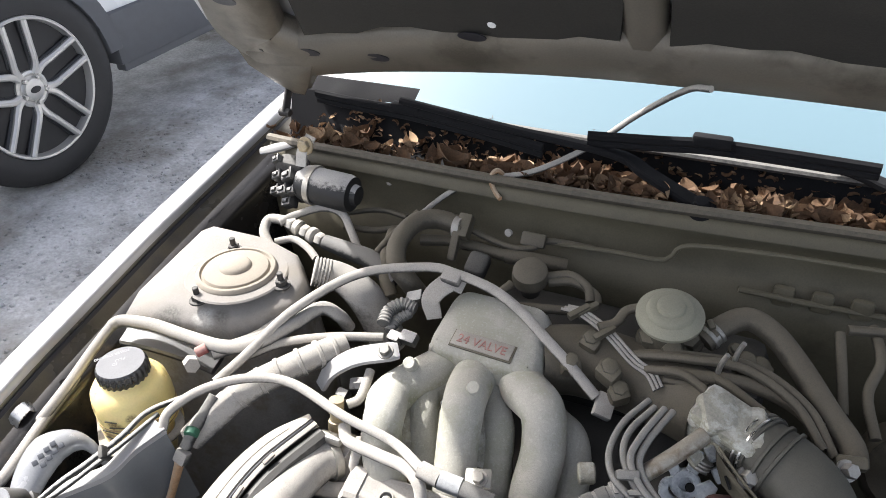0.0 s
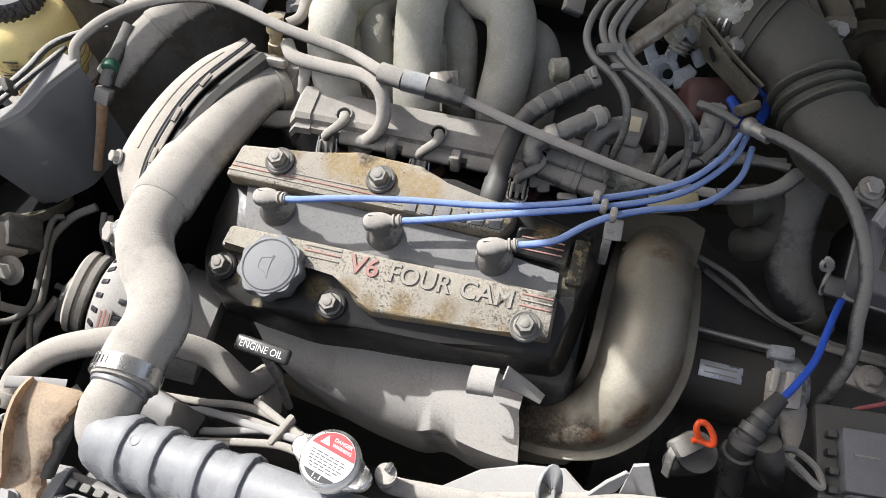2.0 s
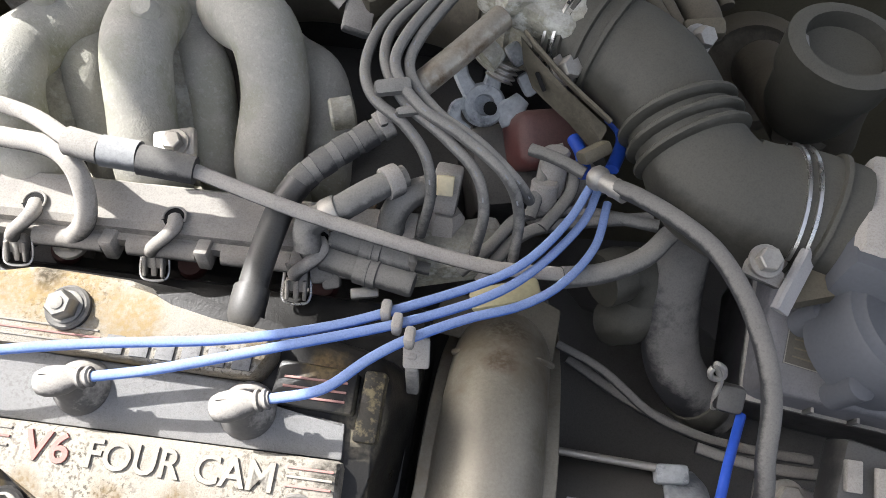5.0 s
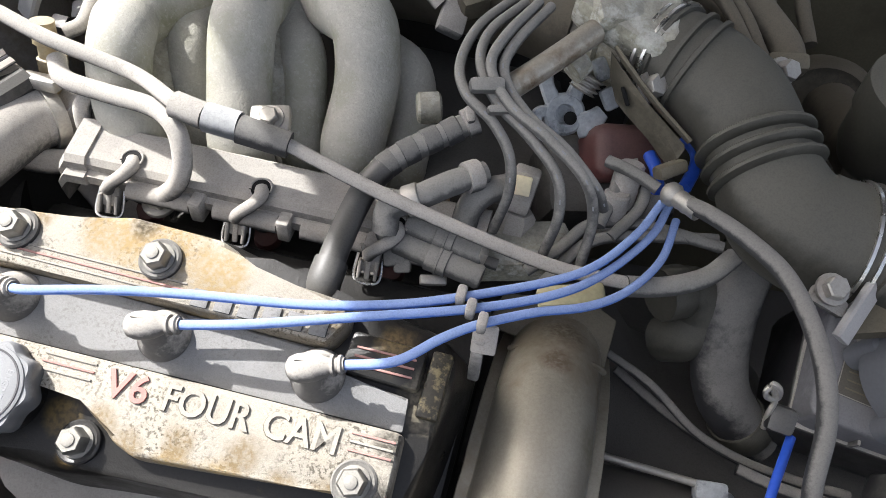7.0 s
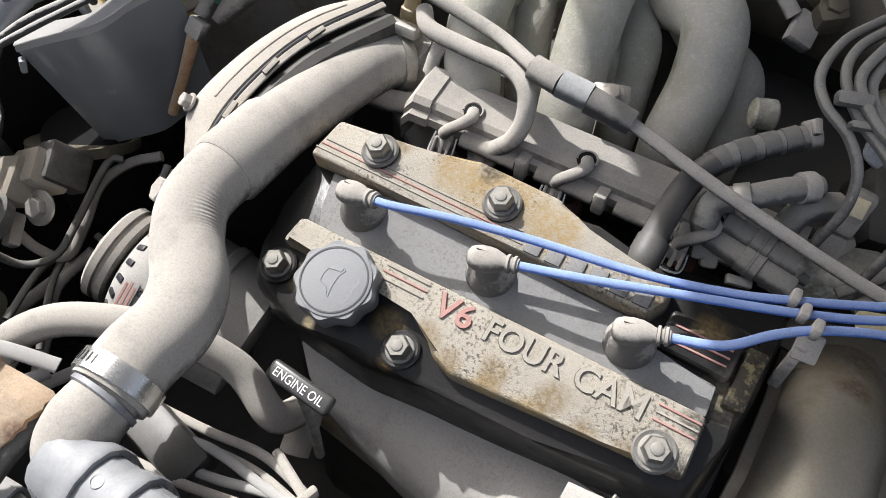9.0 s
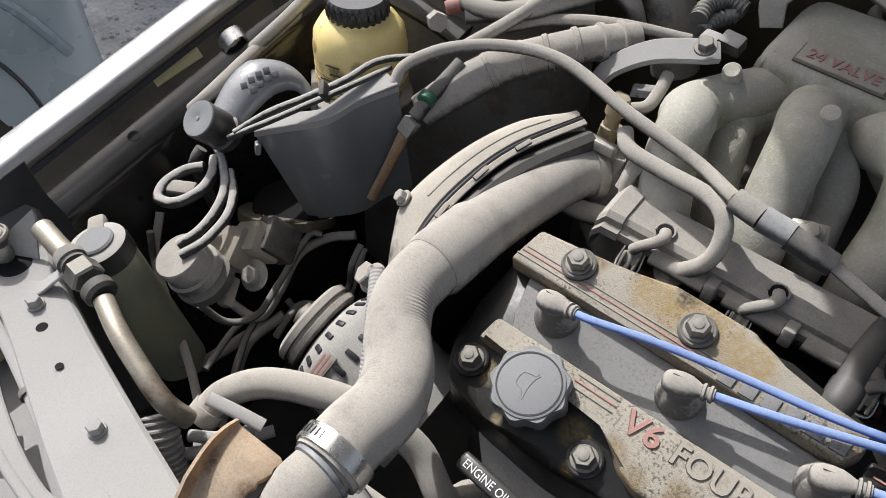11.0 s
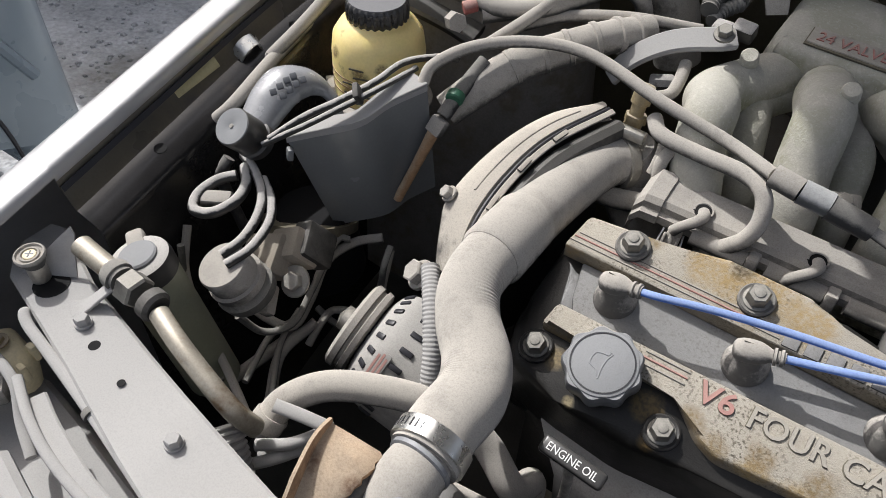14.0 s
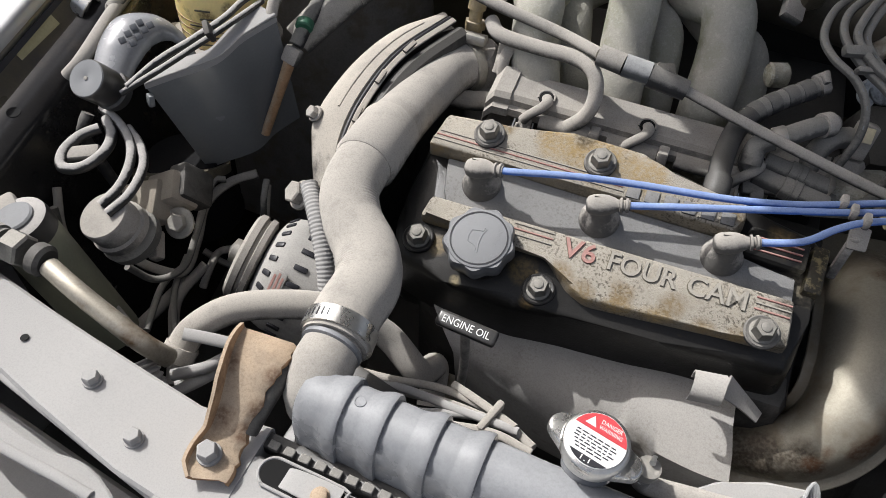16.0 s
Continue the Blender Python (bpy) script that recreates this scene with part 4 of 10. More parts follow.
# ---- engine: masses below ----
bm = B()
rbox(bm, (-0.19, 0.36, 0.50), (0.34, 0.22, 0.36), 0.02)
eb = thing("engine_block", (-0.19, 0.49, 0.3), "grimy black cast engine block", "engine block")
part("front_bank", bm, "dark", eb)
part("rear_bank", rbox(B(), (-0.19, 0.62, 0.52), (0.36, 0.20, 0.42), 0.02), "dark", eb)
part("valley", rbox(B(), (-0.17, 0.49, 0.46), (0.358, 0.30, 0.34), 0.02), "dark", eb)
bm = B()
rbox(bm, (0.13, 0.44, 0.42), (0.26, 0.30, 0.26), 0.05, 4)
gb_ = thing("gearbox", (0.13, 0.44, 0.29), "grimy dark gearbox housing", "gearbox")
part("case", bm, "dark", gb_)
part("bell_housing", lathe(B(), axes((0.02, 0.45, 0.45), (1, 0, 0)), [(0, 0.19), (0.05, 0.19), (0.09, 0.15), (0.3, 0.12)], 30), "dark", gb_)

# ---- front valve cover ----
a20 = radians(20)
U_, V_ = Vector((1, 0.02, 0)).normalized(), Vector((0, math.cos(a20), math.sin(a20)))
W_ = U_.cross(V_)
COV = Matrix.Translation((-0.20, 0.315, 0.762)) @ Matrix((U_, V_, W_)).transposed().to_4x4()


def cov(u, v, w=0.0):
    return COV @ Vector((u, v, w))


GOLD, GREASE, BROWN = (0.36, 0.255, 0.11), (0.03, 0.025, 0.017), (0.23, 0.165, 0.08)
spots(M["cover_top"], [
    (cov(-0.03, 0.055, 0.014), 0.030, GOLD), (cov(-0.07, 0.058, 0.014), 0.022, GOLD), (cov(0.01, 0.045, 0.014), 0.020, GOLD), (cov(-0.12, 0.055, 0.014), 0.012, BROWN),
    (cov(0.02, -0.076, 0.008), 0.014, GOLD), (cov(0.05, -0.075, 0.008), 0.014, GOLD), (cov(0.085, -0.072, 0.008), 0.013, BROWN), (cov(0.115, -0.070, 0.008), 0.013, BROWN), (cov(0.145, -0.066, 0.008), 0.016, GREASE),
    (cov(-0.012, -0.072, 0.008), 0.014, BROWN), (cov(-0.03, -0.058, 0.008), 0.010, BROWN), (cov(0.02, -0.060, 0.008), 0.010, BROWN), (cov(0.06, -0.058, 0.008), 0.012, BROWN), (cov(0.145, -0.03, 0.008), 0.012, GREASE), (cov(0.09, 0.035, 0.014), 0.010, BROWN),
    (cov(-0.05, 0.066, 0.014), 0.010, GREASE), (cov(-0.175, -0.035, 0.008), 0.016, GREASE)])
spots(M["black_cover"], [
    (cov(-0.062, -0.062, -0.006), 0.013, (0.17, 0.12, 0.045)), (cov(-0.05, -0.085, -0.006), 0.007, (0.15, 0.10, 0.04)), (cov(-0.138, -0.062, -0.006), 0.010, (0.24, 0.18, 0.09)), (cov(-0.112, -0.088, -0.006), 0.005, (0.3, 0.25, 0.15)),
    (cov(0.16, 0.0, 0.0), 0.02, (0.25, 0.22, 0.16)), (cov(0.13, 0.03, 0.0), 0.014, BROWN)])

cover = thing("valve_cover", (-0.2, 0.315, 0.68), "black ribbed valve cover with dusty lettered panels and oil stains", "valve cover")
bm = B()
outer = [(-0.182, -0.02), (-0.182, -0.052), (-0.168, -0.082), (-0.12, -0.092), (-0.06, -0.094), (-0.02, -0.088), (0.06, -0.084), (0.158, -0.078), (0.164, -0.03), (0.168, 0.03), (0.155, 0.045), (0.10, 0.053), (0.03, 0.058), (0.004, 0.072), (-0.06, 0.074), (-0.09, 0.067), (-0.165, 0.060), (-0.182, 0.04)]
prism(bm, COV, outer, -0.075, -0.006, 0.010, 0.012, 3)
rbox(bm, COV @ Matrix.Translation((0.0, 0.0, -0.09)), (0.36, 0.185, 0.04), 0.01)
part("body", bm, "black_cover", cover, "black painted casting")
low = [(-0.157, -0.024), (0.148, -0.022), (0.150, -0.063), (0.10, -0.066), (-0.004, -0.074), (-0.020, -0.068), (-0.046, -0.046), (-0.16, -0.046)]
part("lower_panel", prism(B(), COV, low, -0.010, 0.008, 0.004, 0.002), "cover_top", cover, "dusty tan raised panel")
up_ = [(-0.178, 0.020), (-0.10, 0.0205), (0.088, 0.0175), (0.096, 0.032), (0.094, 0.047), (0.03, 0.051), (0.018, 0.056), (0.004, 0.067), (-0.06, 0.069), (-0.09, 0.061), (-0.172, 0.054)]
part("upper_panel", prism(B(), COV, up_, -0.010, 0.014, 0.004, 0.003), "cover_top", cover, "dusty tan raised panel")
part("middle_panel", prism(B(), COV, [(-0.152, -0.012), (-0.146, -0.0235), (0.148, -0.0215), (0.146, 0.0), (0.094, 0.004), (0.088, 0.0165), (-0.10, 0.0195), (-0.160, 0.0190)], -0.012, -0.001, 0.002), "cover_mid", cover, "grey dusty valley between the panels, darkened for shade")
part("end_block", prism(B(), COV, [(0.10, 0.006), (0.150, 0.004), (0.150, 0.030), (0.102, 0.032)], -0.010, 0.008, 0.003), "black_cover", cover, "dark striped block")
part("end_cap", prism(B(), COV, [(0.152, -0.01), (0.166, -0.01), (0.166, 0.032), (0.153, 0.032)], -0.02, 0.003, 0.002), "cover_end", cover, "speckled end cap")
for k in range(3):
    part("stripe", rbox(B(), COV @ Matrix.Translation((-0.090, 0.0262 + 0.0042 * k, 0.0143)) @ pose(0, 0, 0, 0, 0, -0.6), (0.172 - 0.004 * k, 0.0013, 0.0014), 0.0003), "letter_red" if k == 1 else "letter", cover, "worn printed stripe")
    part("stripe", rbox(B(), COV @ Matrix.Translation((-0.063, -0.0275 - 0.005 * k, 0.0085)), (0.035, 0.0014, 0.0014), 0.0003), "letter_red" if k == 1 else "letter", cover, "worn printed stripe")
    part("stripe", rbox(B(), COV @ Matrix.Translation((0.133, -0.0285 - 0.005 * k, 0.0085)), (0.027, 0.0014, 0.0014), 0.0003), "letter_red" if k != 1 else "letter", cover, "worn printed stripe")
    part("stripe", rbox(B(), COV @ Matrix.Translation((0.126, 0.011 + 0.0055 * k, 0.0085)), (0.038, 0.0014, 0.0014), 0.0003), "letter_red", cover, "worn printed stripe")
for w_, u_, h_, l_ in (("V6", -0.036, 0.0165, 0.028), ("FOUR", 0.003, 0.0160, 0.056), ("CAM", 0.067, 0.0160, 0.046)):
    # Dark copy shifted left and down paints the letters' shadow edge.
    part("letter_outline", words(w_, COV @ Matrix.Translation((u_ - 0.0006, -0.0435 - 0.0006, 0.008)), h_ + 0.0006, l_ + 0.0006, 0.0005, 0.0002), "grime", cover, "letters' shadow edge painted as a dark outline")
part("lettering", words("V6", COV @ Matrix.Translation((-0.036, -0.0435, 0.008)), 0.0165, 0.028, 0.0016, 0.0003), "letter_red", cover, "raised red letters V6")
part("lettering", words("FOUR", COV @ Matrix.Translation((0.003, -0.0435, 0.008)), 0.0160, 0.056, 0.0016, 0.0003), "letter", cover, "raised grey letters FOUR")
part("lettering", words("CAM", COV @ Matrix.Translation((0.067, -0.0435, 0.008)), 0.0160, 0.046, 0.0016, 0.0003), "letter", cover, "raised grey letters CAM")
for k in range(6):
    part("badge_bar", rbox(B(), COV @ Matrix.Translation((0.004 + 0.0156 * k, 0.0268, 0.0146)), (0.0112, 0.0115, 0.0024), 0.0008), "cover_mid", cover, "plain raised bar of a badge")
for u, v, w in ((-0.129, 0.043, 0.014), (-0.03, 0.045, 0.014), (-0.044, -0.074, -0.006), (0.129, -0.056, 0.006), (-0.156, -0.062, -0.006)):
    dry_ = v > 0 or u > 0.1
    n_ = part("cover_bolt", lathe(B(), COV @ Matrix.Translation((u, v, w)), [(0, 0.0138), (0.003, 0.0138), (0.0045, 0.0125), (0.0035, 0.0108), (0.0030, 0.0)], 28), "hose_clean" if dry_ else "gloss", cover, "black sealing grommet" if dry_ else "oily black sealing grommet")
    hx = B()
    lathe(hx, COV @ Matrix.Translation((u, v, w + 0.003)), [(0, 0.0102), (0.0015, 0.0102), (0.002, 0.0094)], 24)
    lathe(hx, COV @ Matrix.Translation((u, v, w + 0.0045)) @ pose(0, 0, 0, 0, 0, 22 + random.uniform(-8, 8)), [(0, 0.0088), (0.0092, 0.0087), (0.0108, 0.0074), (0.0112, 0.0)], 6)
    lathe(hx, COV @ Matrix.Translation((u, v, w + 0.0150)), [(0, 0.0042), (0.0012, 0.0040), (0.0016, 0.0030), (0.0016, 0.0)], 16)
    part("cover_nut", hx, "nut", n_, "worn dirty steel hex nut")

# oil cap
cap = thing("oil_filler_cap", cov(-0.1, -0.056, -0.006), "dusty grey plastic oil filler cap with lobes", "oil cap")
mc = COV @ Matrix.Translation((-0.101, -0.057, -0.006))
part("neck", lathe(B(), mc, [(-0.02, 0.025), (0.012, 0.025)], 30), "black_cover", cap, "black neck")
part("rim", lathe(B(), mc, [(0.012, 0.0275), (0.014, 0.0290), (0.026, 0.0290), (0.029, 0.0275), (0.029, 0.024)], 108, 0.05, 9), "cap_grey", cap, "lobed grip rim")
part("disc", lathe(B(), mc, [(0.027, 0.0265), (0.030, 0.0260), (0.0306, 0.0250), (0.0303, 0.0)], 48), "cap_grey", cap, "flat dusty top")
part("ring_groove", lathe(B(), mc, [(0.0302, 0.0240), (0.0311, 0.0239), (0.0311, 0.0228), (0.0302, 0.0226)], 64), "ink", cap, "dark ring groove")
part("lettering", words("ENGINE OIL", mc @ pose(0.013, 0.0135, 0.0304, 0, 0, -92), 0.0042, 0.027, 0.0003), "print_grey", cap, "faint words ENGINE OIL")
CAN = [(-0.009, 0.004), (-0.006, 0.004), (-0.004, -0.005), (0.006, -0.005), (0.0075, 0.001), (0.013, 0.005), (0.0125, 0.006), (0.006, 0.0045), (-0.003, 0.0045), (-0.008, 0.0065)]
mk = mc @ pose(-0.003, 0.001, 0.0305, 0, 0, -92)
part("can_symbol", tube(B(), [mk @ Vector((x, y, 0)) for x, y in CAN + CAN[:1]], 0.00045, 6, 2), "print_grey", cap, "faint outline of an oil can")

# spark plug boots and their leads
PLUGS = [(-0.122, 0.002), (-0.016, 0.001), (0.087, 0.0)]
LEADS = [
    [(-0.307, 0.301, 0.798), (-0.289, 0.303, 0.799), (-0.246, 0.314, 0.802), (-0.193, 0.326, 0.803), (-0.126, 0.339, 0.803), (-0.075, 0.355, 0.803), (-0.038, 0.372, 0.803), (0.015, 0.406, 0.797), (0.042, 0.432, 0.793), (0.065, 0.47, 0.79), (0.078, 0.5, 0.793)],
    [(-0.197, 0.301, 0.796), (-0.184, 0.306, 0.799), (-0.153, 0.317, 0.802), (-0.098, 0.338, 0.803), (-0.031, 0.365, 0.803), (0.017, 0.395, 0.797), (0.047, 0.429, 0.788), (0.075, 0.475, 0.783), (0.085, 0.506, 0.786)],
    [(-0.096, 0.302, 0.792), (-0.083, 0.307, 0.795), (-0.064, 0.319, 0.8), (-0.042, 0.339, 0.804), (-0.022, 0.355, 0.805), (0.009, 0.379, 0.797), (0.04, 0.4, 0.787), (0.065, 0.427, 0.778), (0.086, 0.465, 0.773), (0.093, 0.502, 0.777)],
]
for (u, v), lead in zip(PLUGS, LEADS):
    root = thing("ignition_lead", cov(u, v), "blue spark plug lead with a dusty grey boot", "ignition lead", "front spark plug leads")
    p0 = V3(lead[0])
    head = cov(u, v, 0.028)
    on = [V3(q) for q in lead if (V3(q) - head).length > 0.034 or V3(q).x > head.x + 0.06]
    d = (on[0] - head).normalized()
    part("lead", tube(B(), [head + d * 0.018] + on, 0.0030, 12, 8), "blue", root, "blue silicone cable")
    bt = B()
    lathe(bt, COV @ Matrix.Translation((u, v, -0.004)), [(0, 0.0172), (0.005, 0.0172), (0.007, 0.0160), (0.011, 0.0150), (0.017, 0.0115), (0.023, 0.0088), (0.034, 0.0076)], 28)
    boot = part("boot", bt, "boot_grey", root, "dusty grey rubber boot")
    part("boot_head", lathe(B(), axes(head, d), [(-0.0135, 0.0), (-0.013, 0.0045), (-0.011, 0.0072), (-0.007, 0.0086), (-0.001, 0.0090), (0.005, 0.0082), (0.010, 0.0062), (0.0125, 0.0048), (0.022, 0.0044)], 26), "boot_grey", boot, "rounded head")
    for k in range(2):
        part("grip_ring", lathe(B(), axes(head + d * (0.0135 + 0.0046 * k), d), [(0, 0.0046), (0.0006, 0.0064 - 0.0004 * k), (0.0024, 0.0064 - 0.0004 * k), (0.003, 0.0046)], 18), "boot_grey", boot)
    part("boot_slot", rbox(B(), axes(head + Vector((0, 0, 0.0086)) - d * 0.002, (0, 0, 1), d), (0.012, 0.0007, 0.0012), 0.0002), "letter", boot)
bk = thing("lead_holder", (-0.015, 0.353, 0.76), "dusty grey bracket and clips holding the blue leads", "cable holder")
part("tab", rbox(B(), axes((-0.018, 0.358, 0.785), (0.1, -0.75, 0.66), (1, 0.1, 0)), (0.016, 0.019, 0.005), 0.002), "plastic_dusty", bk, "grey tab")
part("stalk", rbox(B(), (V3((-0.022, 0.353, 0.75)) + V3((-0.02, 0.36, 0.775))) / 2, (0.008, 0.006, 0.05), 0.002), "plastic_dusty", bk)
for q in ((-0.038, 0.372, 0.803), (-0.03, 0.364, 0.803), (-0.021, 0.355, 0.805)):
    part("clip", rbox(B(), V3(q) + Vector((0, 0, 0.002)), (0.006, 0.011, 0.011), 0.002), "plastic_dusty", bk, "small grey clip")
blk = thing("lead_block", (0.032, 0.419, 0.755), "pale dusty block under the blue leads", "cable holder")
part("block", rbox(B(), axes((0.03, 0.419, 0.768), (0, -0.2, 1), (1, 0.35, 0)), (0.046, 0.016, 0.010), 0.003), "yellow_label", blk, "pale yellowish block")

# ---- intake manifold ----
man = thing("intake_manifold", (-0.26, 0.6, 0.7), "cast aluminium intake manifold with six curved runners and a plenum", "intake manifold")
PL = Matrix.Translation((-0.262, 0.656, 0.868)) @ pose(0, 0, 0, 14, 0, 1)
bm = B()
o_ = [(-0.066, -0.040), (-0.058, -0.052), (0.062, -0.058), (0.074, -0.048), (0.064, 0.028), (0.054, 0.044), (-0.048, 0.046), (-0.060, 0.034)]
prism(bm, PL, o_, -0.06, 0.004, 0.013, 0.016, 5)
part("plenum", bm, "alu", man, "cast aluminium plenum with rounded edges")
PB = PL @ Matrix.Translation((0.001, -0.034, 0)) @ pose(0, 0, 0, 0, 0, -3)
part("badge_frame", rbox(B(), PB @ Matrix.Translation((0.0006, -0.0008, 0.0045)), (0.081, 0.0250, 0.0022), 0.0008), "grime", man, "dark groove round the plate")
part("badge_plate", rbox(B(), PB @ Matrix.Translation((0.0, 0.0, 0.0056)), (0.077, 0.0215, 0.0028), 0.0008), "badge", man, "worn pale plate")
part("lettering", words("24 VALVE", PB @ Matrix.Translation((-0.0315, -0.0058, 0.0074)), 0.0115, 0.063, 0.0006), "letter_red", man, "faded red words 24 VALVE")
RUN = [
    ([(-0.346, 0.55, 0.835), (-0.339, 0.513, 0.825), (-0.334, 0.489, 0.8), (-0.322, 0.472, 0.765)], 0.024, (-0.304, 0.622, 0.822)),
    ([(-0.316, 0.571, 0.835), (-0.31, 0.541, 0.81), (-0.3, 0.518, 0.78), (-0.289, 0.499, 0.755)], 0.021, (-0.290, 0.62, 0.812)),
    ([(-0.262, 0.588, 0.846), (-0.253, 0.543, 0.835), (-0.249, 0.515, 0.8), (-0.243, 0.489, 0.765)], 0.025, (-0.264, 0.632, 0.820)),
    ([(-0.238, 0.585, 0.83), (-0.218, 0.555, 0.81), (-0.211, 0.532, 0.78), (-0.207, 0.511, 0.755)], 0.021, (-0.245, 0.625, 0.812)),
    ([(-0.201, 0.606, 0.845), (-0.168, 0.574, 0.835), (-0.158, 0.549, 0.8), (-0.158, 0.511, 0.765)], 0.026, (-0.222, 0.642, 0.818)),
    ([(-0.166, 0.593, 0.82), (-0.136, 0.576, 0.8), (-0.124, 0.55, 0.775), (-0.124, 0.525, 0.745)], 0.023, (-0.205, 0.63, 0.808)),
]
for k_, (pts, r, root_) in enumerate(RUN):
    p = [V3(q) + Vector((0, 0.012, -0.014)) * (k_ % 2) for q in pts]
    r = r * (1 - 0.12 * (k_ % 2))
    p[0].z -= 0.016
    p.append(p[-1] + Vector((0, 0.004, -0.045)))
    part("runner", tube(B(), [V3(root_)] + p, [r * 1.05, r * 1.08, r, r * 0.98, r * 0.98, r * 0.98], 26, 9), "alu", man, "curved cast runner")
for (a_, _, ra), (b_, _, rb) in zip(RUN[0::2], RUN[1::2]):
    bm = B()
    pa, pb = spline([ra] + a_[:3], 6), spline([rb] + b_[:3], 6)
    rows = [[bm.verts.new(u.lerp(w, f) + Vector((0, -0.001, -0.020))) for f in (0, 0.33, 0.66, 1)] for u, w in zip(pa, pb)]
    for r0, r1 in zip(rows, rows[1:]):
        for k in range(3):
            bm.faces.new((r0[k], r0[k + 1], r1[k + 1], r1[k]))
    thicken(bm, 0.010)
    part("web", bm, "alu_rough", man, "rough cast web between two runners", 60)
for q in ((-0.243, 0.542, 0.882), (-0.164, 0.556, 0.866), (-0.334, 0.56, 0.872)):
    part("boss", lathe(B(), axes(q, (0, -0.5, 0.85)), [(-0.030, 0.0090), (-0.0195, 0.0082), (-0.0180, 0.0068), (-0.0180, 0.0)], 18), "alu", man, "cast boss")
part("side_stub", rod(B(), (-0.113, 0.534, 0.8), (-0.096, 0.541, 0.8), 0.012), "alu_rough", man, "machined stub")
part("flange", prism(B(), Matrix.Translation((-0.24, 0.535, 0.715)), [(-0.13, -0.05), (0.17, -0.05), (0.17, 0.04), (-0.13, 0.04)], -0.03, 0.0, 0.006), "alu_rough", man, "dirty lower flange")
for k in range(4):
    part("flange_bolt", bolt(B(), V3((-0.31, 0.49, 0.745)) + Vector((0.075 * k, 0.01 * (k % 2), 0)), (0, -0.4, 1), 0.007, 0.012), "rust", man, "rusty bolt")

# fuel rail
rail = thing("fuel_rail", (-0.242, 0.453, 0.74), "dusty grey fuel rail with injectors in a row", "fuel rail")
R0, R1 = V3((-0.339, 0.443, 0.772)), V3((-0.038, 0.462, 0.756))
dr = (R1 - R0).normalized()
bm = B()
RS = [(0.020, 0.008), (0.015, 0.0125), (-0.013, 0.0055), (-0.0165, 0.001), (-0.0165, -0.005), (-0.0215, -0.0065), (-0.0215, -0.014), (0.020, -0.014)]
loft(bm, [[R0.lerp(R1, t) + Vector((0, y, z)) for y, z in RS] for t in (0.0, 0.5, 1.0)])
part("cover", bm, "plastic_dusty", rail, "dusty pressed rail cover with a ledge", 25)
part("end_cap", loft(B(), [[R0 + Vector(o) + Vector((0, y * k, z * k)) for y, z in RS] for o, k in (((0.004, 0, 0.001), 1.1), ((-0.012, -0.001, 0.001), 1.1), ((-0.020, -0.003, -0.010), 1.0), ((-0.022, -0.004, -0.030), 0.8))]), "plastic_dusty", rail, "squared bent rail end", 25)
for k in range(4):
    a_, b_ = R0.lerp(R1, 0.12 + 0.22 * k), R0.lerp(R1, 0.28 + 0.22 * k)
    o2 = Vector((0.0, -0.021, -0.012))
    part("rail_segment", tube(B(), [a_ + o2, b_ + o2], 0.0075, 12, 2), "plastic_dusty", rail, "dull metal rail")
    part("rail_clip", rbox(B(), b_ + o2 + dr * 0.006, (0.010, 0.016, 0.02), 0.002), "plastic_dusty", rail, "grey clip")
WIRE = ((-0.005, -0.0175, 0.004), (0.000, -0.0175, 0.0115), (0.010, -0.0125, 0.0195), (0.0135, -0.006, 0.0225), (0.011, 0.001, 0.0215))
